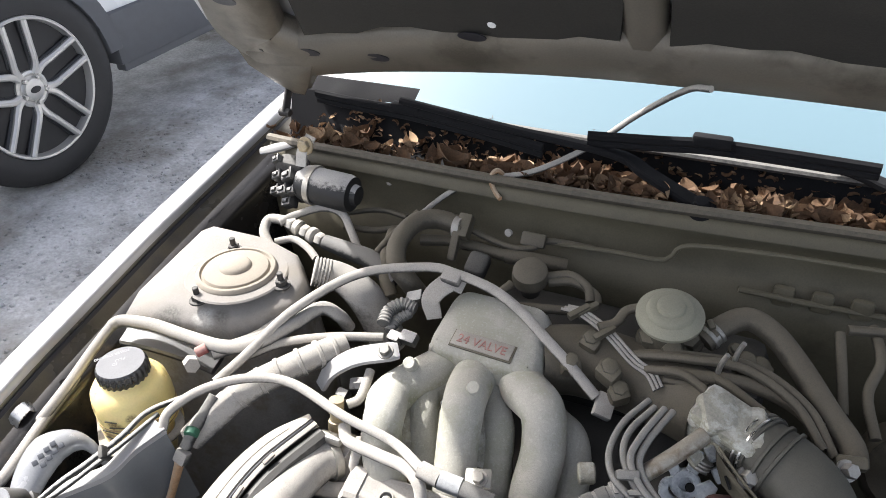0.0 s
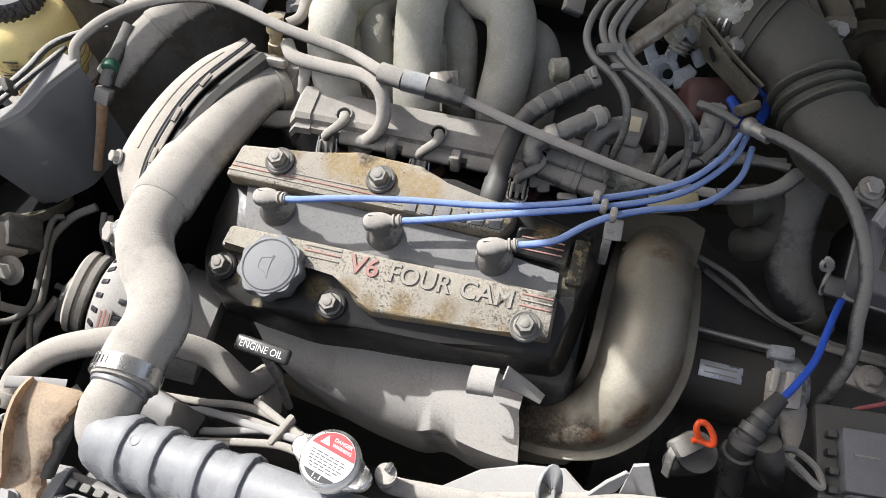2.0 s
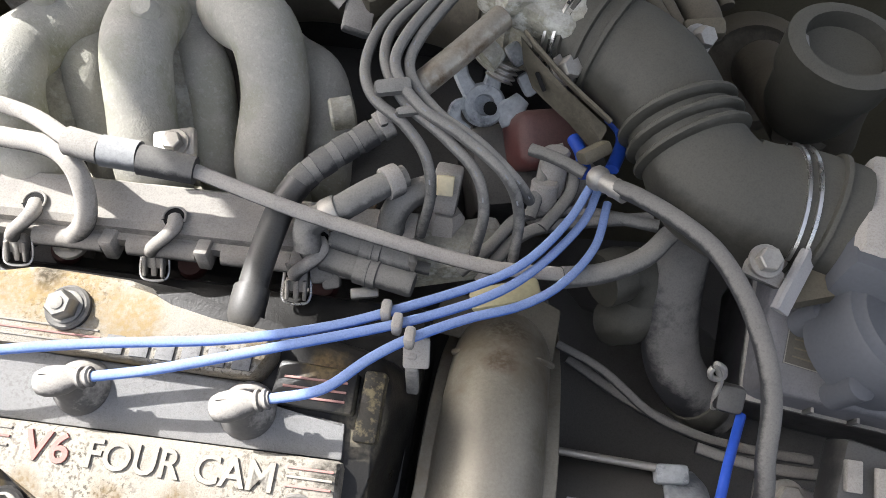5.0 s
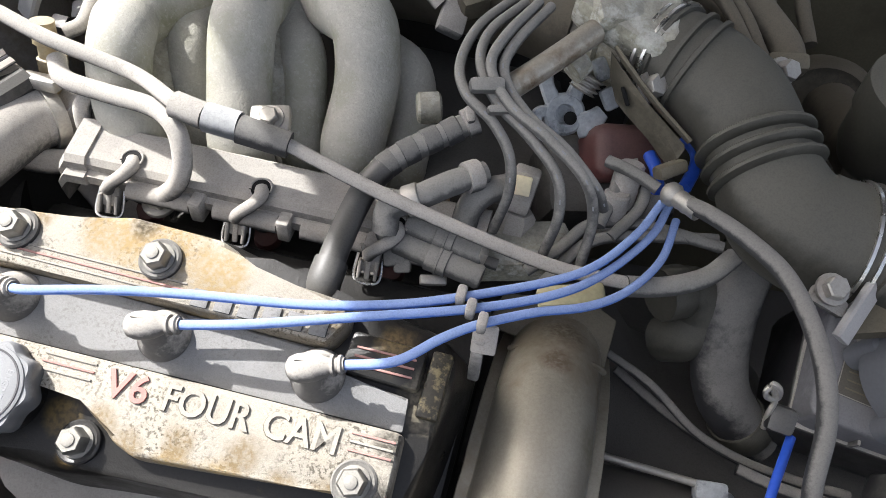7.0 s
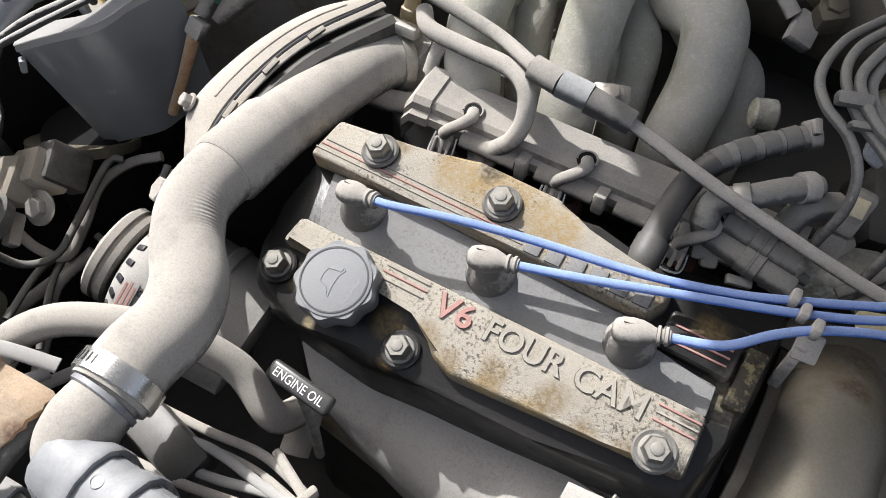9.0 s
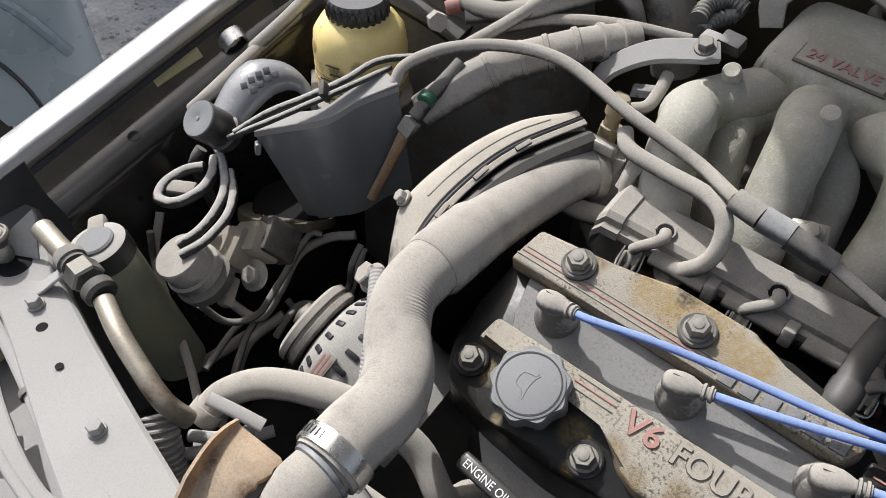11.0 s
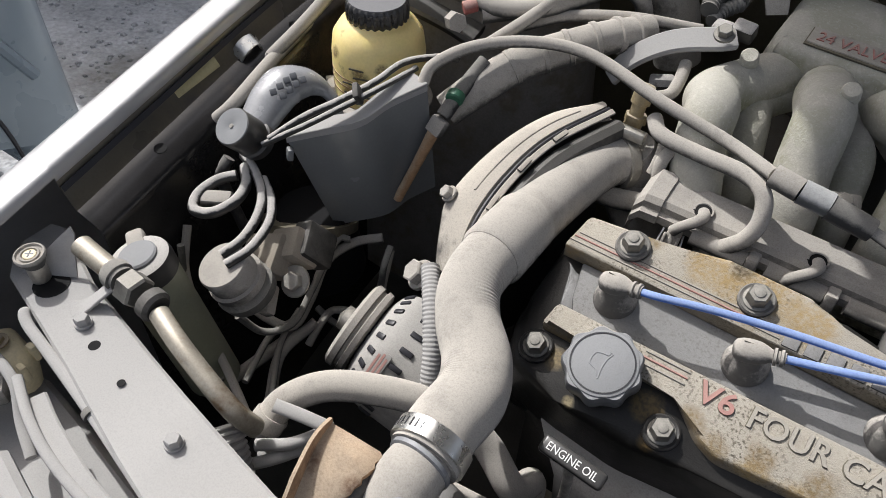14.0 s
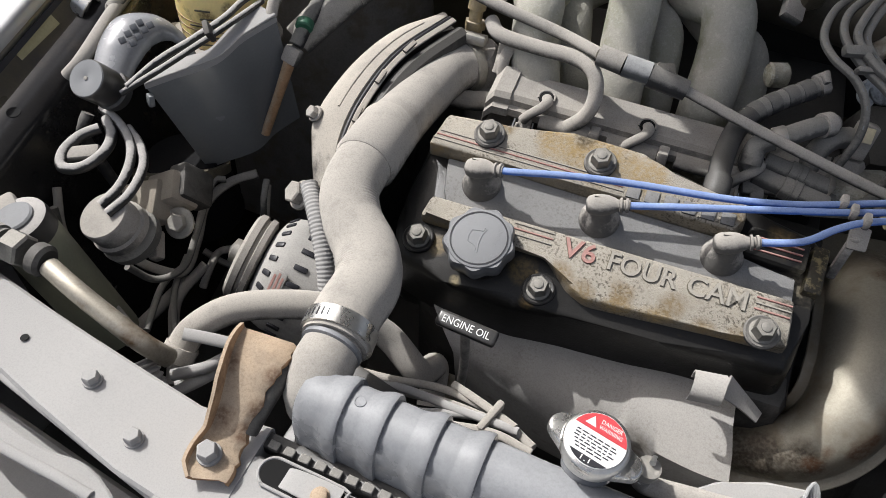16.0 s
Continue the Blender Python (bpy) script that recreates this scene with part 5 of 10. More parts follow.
for px0 in ((-0.313, 0.437, 0.755), (-0.215, 0.443, 0.75), (-0.112, 0.443, 0.745)):
    p = V3(px0)
    inj = part("injector", lathe(B(), axes(p + Vector((0, 0.012, -0.035)), (0, -0.35, 1)), [(0, 0.007), (0.01, 0.009), (0.03, 0.009), (0.034, 0.007)], 16), "dark", rail, "black injector body")
    cn = B()
    rbox(cn, axes(p + Vector((-0.004, -0.012, -0.006)), (0.15, -0.8, 0.5)), (0.013, 0.016, 0.019), 0.002)
    part("connector", cn, "plastic_dusty", inj, "dusty connector")
    cm = axes(p + Vector((-0.004, -0.021, -0.006)), (0.15, -0.8, 0.5))
    part("wire_clip", tube(B(), [cm @ Vector(q) for q in ((-0.009, 0.009, -0.004), (-0.010, -0.006, 0.0), (-0.006, -0.011, 0.003), (0.006, -0.011, 0.003), (0.010, -0.006, 0.0), (0.009, 0.009, -0.004))], 0.0011, 6, 4), "bright", inj, "bent wire clip")
    part("connector_rib", rbox(B(), cm @ Matrix.Translation((0, 0.0, 0.001)), (0.004, 0.017, 0.004), 0.001), "plastic_dusty", inj)
    part("wire_stub", tube(B(), [p + Vector(q) for q in WIRE], [0.0052, 0.0048, 0.0050, 0.0056, 0.0052], 12, 5), "plastic_dusty", inj)
    sl_ = axes(p + Vector(WIRE[-1]) + Vector((0.0, -0.0005, 0.0012)), (0, -0.25, 0.97), (1, 0, 0))
    part("wire_slot", lathe(B(), sl_, [(-0.0006, 0.0078), (0.0010, 0.0078), (0.0010, 0.0)], 20), "void", inj, "dark arched opening in the cover")
    part("slot_edge", tube(B(), [sl_ @ Vector((0.0080 * math.cos(a), 0.0080 * math.sin(a), 0.001)) for a in np.linspace(radians(-20), radians(200), 10)], 0.0010, 6, 2), "plastic_dusty", inj, "raised edge of the opening")
    for k in (-1, 1):
        part("connector_cheek", rbox(B(), cm @ Matrix.Translation((0.0062 * k, -0.001, 0.001)), (0.0026, 0.015, 0.007), 0.0008), "plastic_dusty", inj, "side cheek")
    part("seal", lathe(B(), axes(p + Vector((0.004, 0.010, -0.05)), (0, -0.35, 1)), [(0, 0.010), (0.006, 0.012), (0.012, 0.010)], 16), "red_grime", inj, "faded red seal")
fh = thing("fuel_hose", (-0.364, 0.488, 0.8), "dusty fuel hose looping down to the rail", "hose")
part("tube", tube(B(), [(-0.379, 0.484, 0.815), (-0.364, 0.469, 0.812), (-0.327, 0.464, 0.812), (-0.287, 0.458, 0.815), (-0.265, 0.447, 0.812), (-0.257, 0.435, 0.795), (-0.262, 0.428, 0.775), (-0.279, 0.426, 0.755)], 0.0072, 14, 8), "hose", fh)
part("banjo", bolt(B(), (-0.286, 0.432, 0.742), (0, -0.3, 1), 0.009, 0.014), "steel", fh, "banjo bolt")
hose("vacuum_hose", [(-0.351, 0.475, 0.8), (-0.356, 0.465, 0.79), (-0.355, 0.46, 0.775), (-0.349, 0.458, 0.77)], 0.006, "hose", "short dusty grey hose loop")
hose("coolant_pipe", [(-0.361, 0.451, 0.745), (-0.389, 0.442, 0.745), (-0.415, 0.439, 0.75), (-0.425, 0.44, 0.75)], [0.010, 0.010, 0.012, 0.012], "plastic_dusty", "dusty grey pipe running behind the valve cover", "pipe")

# throttle cable
tc_ = thing("throttle_cable", (-0.567, 0.397, 0.83), "dusty throttle cable with an adjuster barrel over the engine", "cable")
C1 = [(-0.578, 0.399, 0.812), (-0.576, 0.415, 0.828), (-0.553, 0.449, 0.84), (-0.509, 0.483, 0.845), (-0.454, 0.496, 0.845), (-0.376, 0.482, 0.835), (-0.31, 0.477, 0.825), (-0.264, 0.454, 0.828)]
part("tube", tube(B(), C1, 0.0058, 12, 8), "hose", tc_)
C2 = [(-0.264, 0.453, 0.828), (-0.24, 0.45, 0.826)]
part("adjuster", tube(B(), C2, 0.0098, 14, 4), "plastic_dusty", tc_, "grey sleeve")
part("adjuster_barrel", tube(B(), [(-0.24, 0.45, 0.826), (-0.216, 0.451, 0.823)], 0.0105, 16, 3), "grey_plastic", tc_, "smooth grey barrel")
part("adjuster_end", tube(B(), [(-0.216, 0.45, 0.822), (-0.181, 0.452, 0.815)], [0.0105, 0.0095], 14, 3), "hose_clean", tc_, "black rubber end")
part("tube", tube(B(), [(-0.182, 0.452, 0.815), (-0.101, 0.439, 0.8), (0.006, 0.436, 0.775), (0.067, 0.444, 0.765)], 0.0050, 12, 8), "hose", tc_)
part("end_sleeve", tube(B(), [(0.066, 0.442, 0.764), (0.094, 0.452, 0.762), (0.121, 0.469, 0.762), (0.139, 0.491, 0.765)], [0.0078, 0.0072, 0.0072, 0.0072], 14, 6), "rubber", tc_, "thick rubber sleeve")
part("saddle", rbox(B(), axes((-0.209, 0.482, 0.805), (0, -0.4, 1), (1, 0.3, 0)), (0.03, 0.022, 0.008), 0.003), "steel", tc_, "saddle with a bolt")
part("saddle_bolt", bolt(B(), (-0.208, 0.48, 0.808), (0, -0.4, 1), 0.007, 0.008), "steel", tc_)
spd = thing("speed_cable", (-0.574, 0.476, 0.8), "long dusty cable arching over the plenum", "cable")
part("tube", tube(B(), [(-0.554, 0.474, 0.83), (-0.536, 0.517, 0.845), (-0.509, 0.59, 0.87), (-0.45, 0.659, 0.895), (-0.366, 0.690, 0.907), (-0.325, 0.690, 0.908), (-0.272, 0.681, 0.905), (-0.228, 0.664, 0.896), (-0.190, 0.644, 0.882), (-0.152, 0.628, 0.862), (-0.118, 0.616, 0.838)], 0.0065, 12, 8), "hose", spd)
part("end_clevis", rbox(B(), axes((-0.107, 0.613, 0.83), (0.4, -0.3, 0.8)), (0.022, 0.03, 0.012), 0.003), "plastic_dusty", spd, "dirty clevis")
part("bracket", strip(B(), [(-0.338, 0.651, 0.86), (-0.345, 0.66, 0.885), (-0.327, 0.681, 0.9), (-0.309, 0.683, 0.895)], [0.020, 0.026, 0.026, 0.020], 0.004, up=(0, -0.7, 0.7)), "plastic_dusty", spd, "dusty sheet bracket")
part("bracket_clip", rbox(B(), axes((-0.326, 0.684, 0.906), (0, -0.4, 1), (1, -0.1, 0)), (0.026, 0.019, 0.014), 0.003), "plastic_dusty", spd, "cable clip")


# ---- cooling ----
rh = thing("radiator_hose", (-0.358, 0.115, 0.77), "fat dusty upper radiator hose in an S shape", "radiator hose")
HP = [(-0.394, 0.476, 0.762), (-0.408, 0.452, 0.768), (-0.415, 0.381, 0.775), (-0.417, 0.302, 0.78), (-0.415, 0.249, 0.78), (-0.399, 0.219, 0.775), (-0.373, 0.193, 0.772), (-0.36, 0.166, 0.772), (-0.36, 0.136, 0.772), (-0.358, 0.109, 0.77)]
HR = np.interp(np.linspace(0, 9, 541), range(10), [0.023, 0.0255, 0.026, 0.026, 0.0245, 0.0245, 0.0255, 0.026, 0.0255, 0.025])
HR = [float(r) for r in HR]
bm = tube(B(), HP, HR, 36, 60)
bm.verts.ensure_lookup_table()
for i, c_ in enumerate(spline(HP, 60)):
    for bend_, span_, toward in ((205, 45, Vector((-0.75, -0.3, 0.55))), (275, 55, Vector((0.85, 0.3, 0.45))), (400, 40, Vector((-0.8, -0.2, 0.5)))):
        k_ = max(0.0, 1 - abs(i - bend_) / span_)
        if k_ > 0:
            for v in bm.verts[i * 36:i * 36 + 36]:
                d_ = (v.co - c_).normalized()
                v.co += d_ * 0.0008 * k_ * max(0.0, d_.dot(toward) - 0.62) * math.sin(i * 1.05 + 1.2 * math.sin(i * 0.17))
part("tube", bm, "hose", rh, "dusty black rubber tube, wrinkled at its bends")
hl = spline(HP, 8)
i = 27
d = (hl[i + 1] - hl[i]).normalized()
part("sleeve_edge", lathe(B(), axes(hl[i], d), [(-0.055, 0.0262), (-0.05, 0.0278), (0.0, 0.0282), (0.003, 0.026)], 30), "hose", rh, "thick sleeve edge")
i = 69
d = (hl[i + 1] - hl[i]).normalized()
cl = part("clamp", lathe(B(), axes(hl[i] - d * 0.006, d), [(0, 0.0268), (0, 0.0276), (0.013, 0.0276), (0.013, 0.0268)], 40), "bright", rh, "bright steel worm clamp")
for k in range(9):
    a = radians(100 + 9 * k)
    m = axes(hl[i] + d * 0.0005, d)
    q = m @ Vector((0.0277 * math.cos(a), 0.0277 * math.sin(a), 0))
    part("clamp_slot", rbox(B(), axes(q, q - m.translation, d), (0.0062, 0.0009, 0.0006), 0), "ink", cl)
part("clamp_screw", rod(B(), (-0.372, 0.103, 0.775), (-0.368, 0.108, 0.78), 0.007), "steel", cl, "screw housing")
out_ = thing("water_outlet", (-0.389, 0.496, 0.74), "dusty cast water outlet with a brass sender", "water outlet")
part("neck", tube(B(), [(-0.391, 0.483, 0.775), (-0.383, 0.489, 0.755), (-0.384, 0.481, 0.73), (-0.33, 0.46, 0.68)], [0.021, 0.024, 0.026, 0.03], 18, 6), "plastic_dusty", out_, "dusty casting")
part("sender", lathe(B(), axes((-0.401, 0.499, 0.8), (0.02, 0.25, 1)), [(-0.03, 0.009), (0, 0.009), (0.001, 0.007), (0.012, 0.007), (0.013, 0.0095), (0.030, 0.009), (0.031, 0.0)], 14), "brass", out_, "brass sender")
part("sender_hex", lathe(B(), axes((-0.402, 0.503, 0.79), (0.02, 0.25, 1)), [(0, 0.011), (0.008, 0.011)], 6), "brass", out_)
part("clamp_ear", rbox(B(), axes((-0.395, 0.477, 0.795), (0, 0.2, 1)), (0.03, 0.012, 0.01), 0.002), "steel", out_, "spring clamp ears")
part("clamp_band", lathe(B(), axes(HP[0], V3(HP[1]) - V3(HP[0])), [(0, 0.0245), (0, 0.0262), (0.010, 0.0262), (0.010, 0.0245)], 26), "steel", out_, "dull clamp band")

RX0, RX1 = Vector((-0.378, 0.066, 0.757)), Vector((0.35, 0.045, 0.757))
rad = thing("radiator", (-0.02, 0.06, 0.3), "radiator with a ribbed dark plastic top tank and finned core", "radiator")
ax_ = (RX1 - RX0).normalized()
MR = axes(RX0, (0, 0, 1), ax_)
bm = B()
sec = [(-0.021, -0.036), (-0.0205, -0.004), (-0.018, 0.007), (-0.012, 0.0155), (-0.003, 0.0205), (0.008, 0.0215), (0.017, 0.0175), (0.0225, 0.009), (0.025, -0.004), (0.025, -0.036)]
rings = []
for s, k in ((0.018, 0.6), (0.021, 0.9), (0.028, 1.0), (0.70, 1.0), (0.72, 0.9), (0.728, 0.6)):
    rings.append([MR @ Vector((s, y * k, 0.006 + z * (k if z > 0 else 1.0))) for y, z in sec])
loft(bm, rings)
part("top_tank", bm, "tank", rad, "dark ribbed plastic tank", 50)
for s in (0.042, 0.071, 0.106, 0.138, 0.46, 0.50, 0.54, 0.58, 0.62, 0.66):
    rings = []
    for ds, kk in ((-0.004, 1.0), (-0.001, 1.03), (0.002, 1.09), (0.005, 1.13), (0.008, 1.155), (0.0110, 1.165), (0.0125, 1.14), (0.0130, 1.0)):
        rings.append([MR @ Vector((s + ds, y * kk * (1.0 if z > -0.01 else 0.97), 0.006 + z * (kk if z > 0 else 1.0))) for y, z in sec])
    part("rib", loft(B(), rings), "tank", rad, "moulded rib", 35)
part("inlet", tube(B(), [(-0.357, 0.076, 0.742), (-0.357, 0.078, 0.760), (-0.3575, 0.090, 0.7675), V3(HP[-1]) + Vector((0, -0.004, -0.001)), V3(HP[-2]).lerp(V3(HP[-1]), 0.4)], [0.0215, 0.022, 0.0225, 0.0215, 0.0215], 26, 7), "plastic_dusty", rad, "dusty inlet elbow")
part("inlet_bead", lathe(B(), axes(V3(HP[-1]) + Vector((0, -0.004, -0.0005)), (0, 1, 0.05)), [(-0.002, 0.0212), (-0.001, 0.0232), (0.002, 0.0232), (0.003, 0.0212)], 30), "tank", rad, "raised bead of the inlet")
part("mould_mark", lathe(B(), axes(MR @ Vector((0.062, 0.004, 0.0268)), (0, 0, 1)), [(0, 0.0042), (0.0007, 0.004), (0.0007, 0.0034), (0.0002, 0.0032), (0.0002, 0.0)], 20), "tank", rad, "small round mould mark")
part("core", rbox(B(), MR @ Matrix.Translation((0.365, -0.002, -0.216)), (0.72, 0.04, 0.36), 0.003), "plastic", rad, "dark finned core")
part("crimp_edge", rbox(B(), MR @ Matrix.Translation((0.365, -0.0265, -0.024)), (0.73, 0.012, 0.012), 0.002), "plastic", rad, "dark crimped edge")
for k in range(60):
    part("crimp_tab", rbox(B(), MR @ Matrix.Translation((0.012 + 0.012 * k, -0.0300, -0.0165)), (0.0078, 0.0062, 0.005), 0.0006, 1), "rubber", rad, "crimp tab")
RC = V3((-0.168, 0.088, 0.806))
part("filler_neck", rod(B(), RC - Vector((0, 0, 0.03)), RC - Vector((0, 0, 0.004)), 0.017), "tank", rad, "filler neck")
rc = thing("radiator_filler_cap", RC - Vector((0, 0, 0.006)), "round metal radiator cap with a printed warning and two ears", "radiator cap")
mr = axes(RC, (0.02, -0.06, 1)) @ pose(0, 0, 0, 0, 0, -12) @ Matrix.Diagonal((0.72, 0.72, 1, 1))
part("cap", lathe(B(), mr @ Matrix.Diagonal((1 / 0.72, 1 / 0.72, 1, 1)), [(-0.010, 0.0200), (-0.006, 0.0212), (0.0, 0.0212), (0.003, 0.0204), (0.004, 0.0190), (0.0045, 0.0)], 40), "bright", rc, "pressed metal cap")
for s in (-1, 1):
    lobe = [(s * 0.020, -0.019)] + [(s * (0.0345 + 0.0085 * math.cos(a)), 0.0105 * math.sin(a)) for a in np.linspace(radians(-75), radians(75), 12)] + [(s * 0.020, 0.019)]
    part("ear", prism(B(), mr, lobe[::s], -0.0085, -0.0015, 0.0022, 0.0, 3), "bright", rc, "flat pressed ear")
face = part("printed_face", lathe(B(), mr, [(0.0042, 0.0248), (0.0049, 0.0246), (0.0049, 0.0)], 48), "white", rc, "white printed face")
seg_ = [(0.0240 * math.cos(a), 0.0240 * math.sin(a)) for a in np.linspace(radians(14), radians(166), 24)]
part("red_field", prism(B(), mr, seg_, 0.0047, 0.0053), "red", face, "red warning field")
seg_ = [(0.0242 * math.cos(a), 0.0242 * math.sin(a)) for a in np.linspace(radians(226), radians(314), 14)]
part("black_field", prism(B(), mr, seg_, 0.0047, 0.0053), "ink", face, "black field")
part("lettering", words("DANGER", mr @ pose(-0.004, 0.0150, 0.0052), 0.0038, 0.019, 0.0003), "white", face, "white word DANGER")
part("lettering", words("WARNING", mr @ pose(-0.004, 0.0098, 0.0052), 0.0036, 0.021, 0.0003), "white", face, "white word WARNING")
part("triangle", prism(B(), mr, [(-0.016, 0.009), (-0.006, 0.009), (-0.011, 0.018)], 0.005, 0.0056), "white", face, "white warning triangle")
part("lettering", words("1.1", mr @ pose(-0.005, -0.0225, 0.0052), 0.0042, 0.008, 0.0003), "white", face, "white number 1.1")
for k in range(6):
    w = 0.038 - 0.0035 * max(0, k - 2)
    x_ = -w / 2
    while x_ < w / 2 - 0.003:
        l_ = random.uniform(0.0025, 0.0065)
        part("print_bar", rbox(B(), mr @ Matrix.Translation((x_ + l_ / 2, 0.0008 - 0.0029 * k, 0.0051)), (l_, 0.0010, 0.0004), 0), "ink", face, "plain bar of fine print")
        x_ += l_ + 0.0014


# rusty bracket
rbk = thing("radiator_bracket", (-0.398, 0.01, 0.755), "rusty tan radiator hold-down bracket with a bolt", "bracket")
path_ = spline([(-0.392, -0.006, 0.749), (-0.397, 0.009, 0.750), (-0.396, 0.025, 0.755), (-0.393, 0.041, 0.770), (-0.394, 0.058, 0.780), (-0.397, 0.075, 0.783), (-0.399, 0.090, 0.779)], 5)
bm = B()
rows = []
for i, p in enumerate(path_):
    t = i / (len(path_) - 1)
    d = (path_[min(i + 1, len(path_) - 1)] - path_[max(i - 1, 0)]).normalized()
    s = d.cross(Vector((0.1, -0.4, 0.9))).normalized()
    n_ = s.cross(d)
    w = float(np.interp(t, (0, 0.1, 0.35, 0.7, 1), (0.022, 0.030, 0.024, 0.034, 0.040)))
    h_ = float(np.interp(t, (0, 0.12, 0.3, 0.6, 0.8, 1), (0.004, 0.008, 0.009, 0.015, 0.012, 0.006)))
    e_ = w / 2 + 0.0012 * math.sin(i * 1.3) + random.uniform(-0.0006, 0.0006) - (0.003 if 10 < i < 22 else 0.0)
    rows.append([bm.verts.new(q) for q in (p - s * (w / 2 + 0.001) + n_ * h_, p - s * w / 2 + n_ * 0.002, p - s * (w / 2 - 0.003), p, p + s * (e_ - 0.003), p + s * e_ - n_ * 0.002, p + s * e_ - n_ * 0.007)])
for r0, r1 in zip(rows, rows[1:]):
    for k in range(6):
        bm.faces.new((r0[k], r0[k + 1], r1[k + 1], r1[k]))
thicken(bm, 0.0025)
part("strap", bm, "rust", rbk, "rusty bent strap with folded edges", 40)
part("bolt", bolt(B(), (-0.398, 0.009, 0.752), (0.05, -0.1, 1), 0.0070, 0.012, 1.2), "plate", rbk, "dusty hex bolt with washer")
spots(M["rust"], [((-0.380, 0.044, 0.768), 0.008, (0.16, 0.085, 0.045)), ((-0.384, 0.030, 0.757), 0.008, (0.19, 0.10, 0.055)), ((-0.402, 0.034, 0.762), 0.010, (0.15, 0.08, 0.045)), ((-0.378, 0.064, 0.782), 0.007, (0.18, 0.10, 0.06)), ((-0.412, 0.012, 0.752), 0.007, (0.15, 0.08, 0.045)), ((-0.41, 0.06, 0.785), 0.008, (0.17, 0.095, 0.055))], 90.0)
part("rubber_pad", tube(B(), [(-0.385, 0.034, 0.752), (-0.381, 0.050, 0.764), (-0.379, 0.068, 0.770), (-0.379, 0.088, 0.770)], 0.0075, 10, 5), "dark", rbk, "black rubber pad")

# front support panel
sup = thing("radiator_support", (-0.55, 0.03, 0.3), "pale dusty steel radiator support with bolts and holes", "radiator support", kind="structure")


def plate_at(t, side):
    """Along the support from its outer end (t 0) to the bracket (t 1)."""
    x = -0.775 + 0.40 * t
    edge = ((-0.775, 0.109), (-0.765, 0.113), (-0.687, 0.086), (-0.587, 0.066), (-0.513, 0.053), (-0.43, 0.040), (-0.375, 0.045)) if side > 0 else ((-0.775, 0.082), (-0.762, 0.063), (-0.749, 0.053), (-0.632, 0.025), (-0.536, -0.001), (-0.455, -0.020), (-0.375, -0.030))
    return Vector((x, float(np.interp(x, [q[0] for q in edge], [q[1] for q in edge])), 0.737 + 0.004 * t))


rows = []
for t in (0, 0.03, 0.065, 0.22, 0.36, 0.47, 0.60, 0.612, 0.70, 0.80, 0.86, 1.0):
    lift = 0.0008 if t > 0.605 else 0.0
    hi_, lo2 = plate_at(t, 1), plate_at(t, -1)
    z = Vector((0, 0, lift))
    rows.append([hi_ + Vector((0, 0.004, -0.05)), hi_ + Vector((0, 0.003, -0.004)) + z, hi_ + z, lo2 + z, lo2 + Vector((0, -0.002, -0.004)) + z, lo2 + Vector((0, 0.022, -0.05))])
part("top_plate", loft(B(), rows), "plate", sup, "", 30)
bm = B()
rows = []
for x in np.linspace(-0.42, 0.75, 12):
    y = 0.012 - 0.01 * x
    rows.append([Vector((x, y + 0.012, 0.69)), Vector((x, y + 0.012, 0.735)), Vector((x, y + 0.008, 0.741)), Vector((x, y - 0.05, 0.741)), Vector((x, y - 0.056, 0.735)), Vector((x, y - 0.056, 0.66))])
part("middle_plate", loft(B(), rows), "plate", sup, "", 30)
part("side_tongue", loft(B(), [[V3(q) + o for q in ((-0.741, 0.060, 0.738), (-0.7105, 0.0995, 0.779), (-0.7055, 0.0985, 0.774), (-0.7055, 0.094, 0.762), (-0.700, 0.084, 0.738))] for o in (Vector((0, 0, 0)), Vector((0.0015, -0.0015, 0.0015)))]), "plate", sup, "upturned tongue of the plate")
for q in ((-0.653, 0.056, 0.741), (-0.512, 0.028, 0.7425), (-0.456, 0.002, 0.7425)):
    part("bolt", bolt(B(), V3(q) - Vector((0, 0, 0.002)), (0, 0, 1), 0.0060, 0.009, 1.18), "plate", sup, "dull hex bolt")
# The widest disc is a hole plus the hood bumper's shadow, painted black.
for q, r in (((-0.629, 0.048, 0.738), 0.0048), ((-0.583, 0.038, 0.74), 0.0032), ((-0.7105, 0.066, 0.738), 0.0150)):
    part("hole", lathe(B(), axes(q, (0, 0, 1)), [(0, r), (0.0006, r), (0.0006, 0.0)], 18), "void", sup, "dark round hole, the widest also painting the bumper's shadow")
oval = [(-0.026 + 0.010 * math.cos(a), 0.010 * math.sin(a)) for a in np.linspace(radians(90), radians(270), 12)] + [(0.020, -0.010), (0.024, -0.006), (0.024, 0.006), (0.020, 0.010)]
so = axes((-0.330, 0.017, 0.7425), (0, 0, 1), (1, -0.04, 0))
part("slot", prism(B(), so, oval, -0.002, 0.0012), "void", sup, "dark oval opening")
part("slot_rim", tube(B(), [so @ Vector((x * 1.03, y * 1.03, 0.001)) for x, y in oval + oval[:1]], 0.0012, 6, 2), "plate", sup, "rolled rim of the opening")
part("slot_tab", strip(B(), [so @ Vector(q) for q in ((-0.022, 0, -0.002), (-0.012, 0, 0.0025), (0.008, 0, 0.003), (0.022, 0, 0.0022))], [0.014, 0.016, 0.018, 0.018], 0.0022), "plate", sup, "bent tab in the opening")
part("slot_bolt", bolt(B(), so @ Vector((0.010, -0.002, 0.0035)), (0, 0, 1), 0.0052, 0.005, 1.25), "rust", sup, "small rusty bolt")
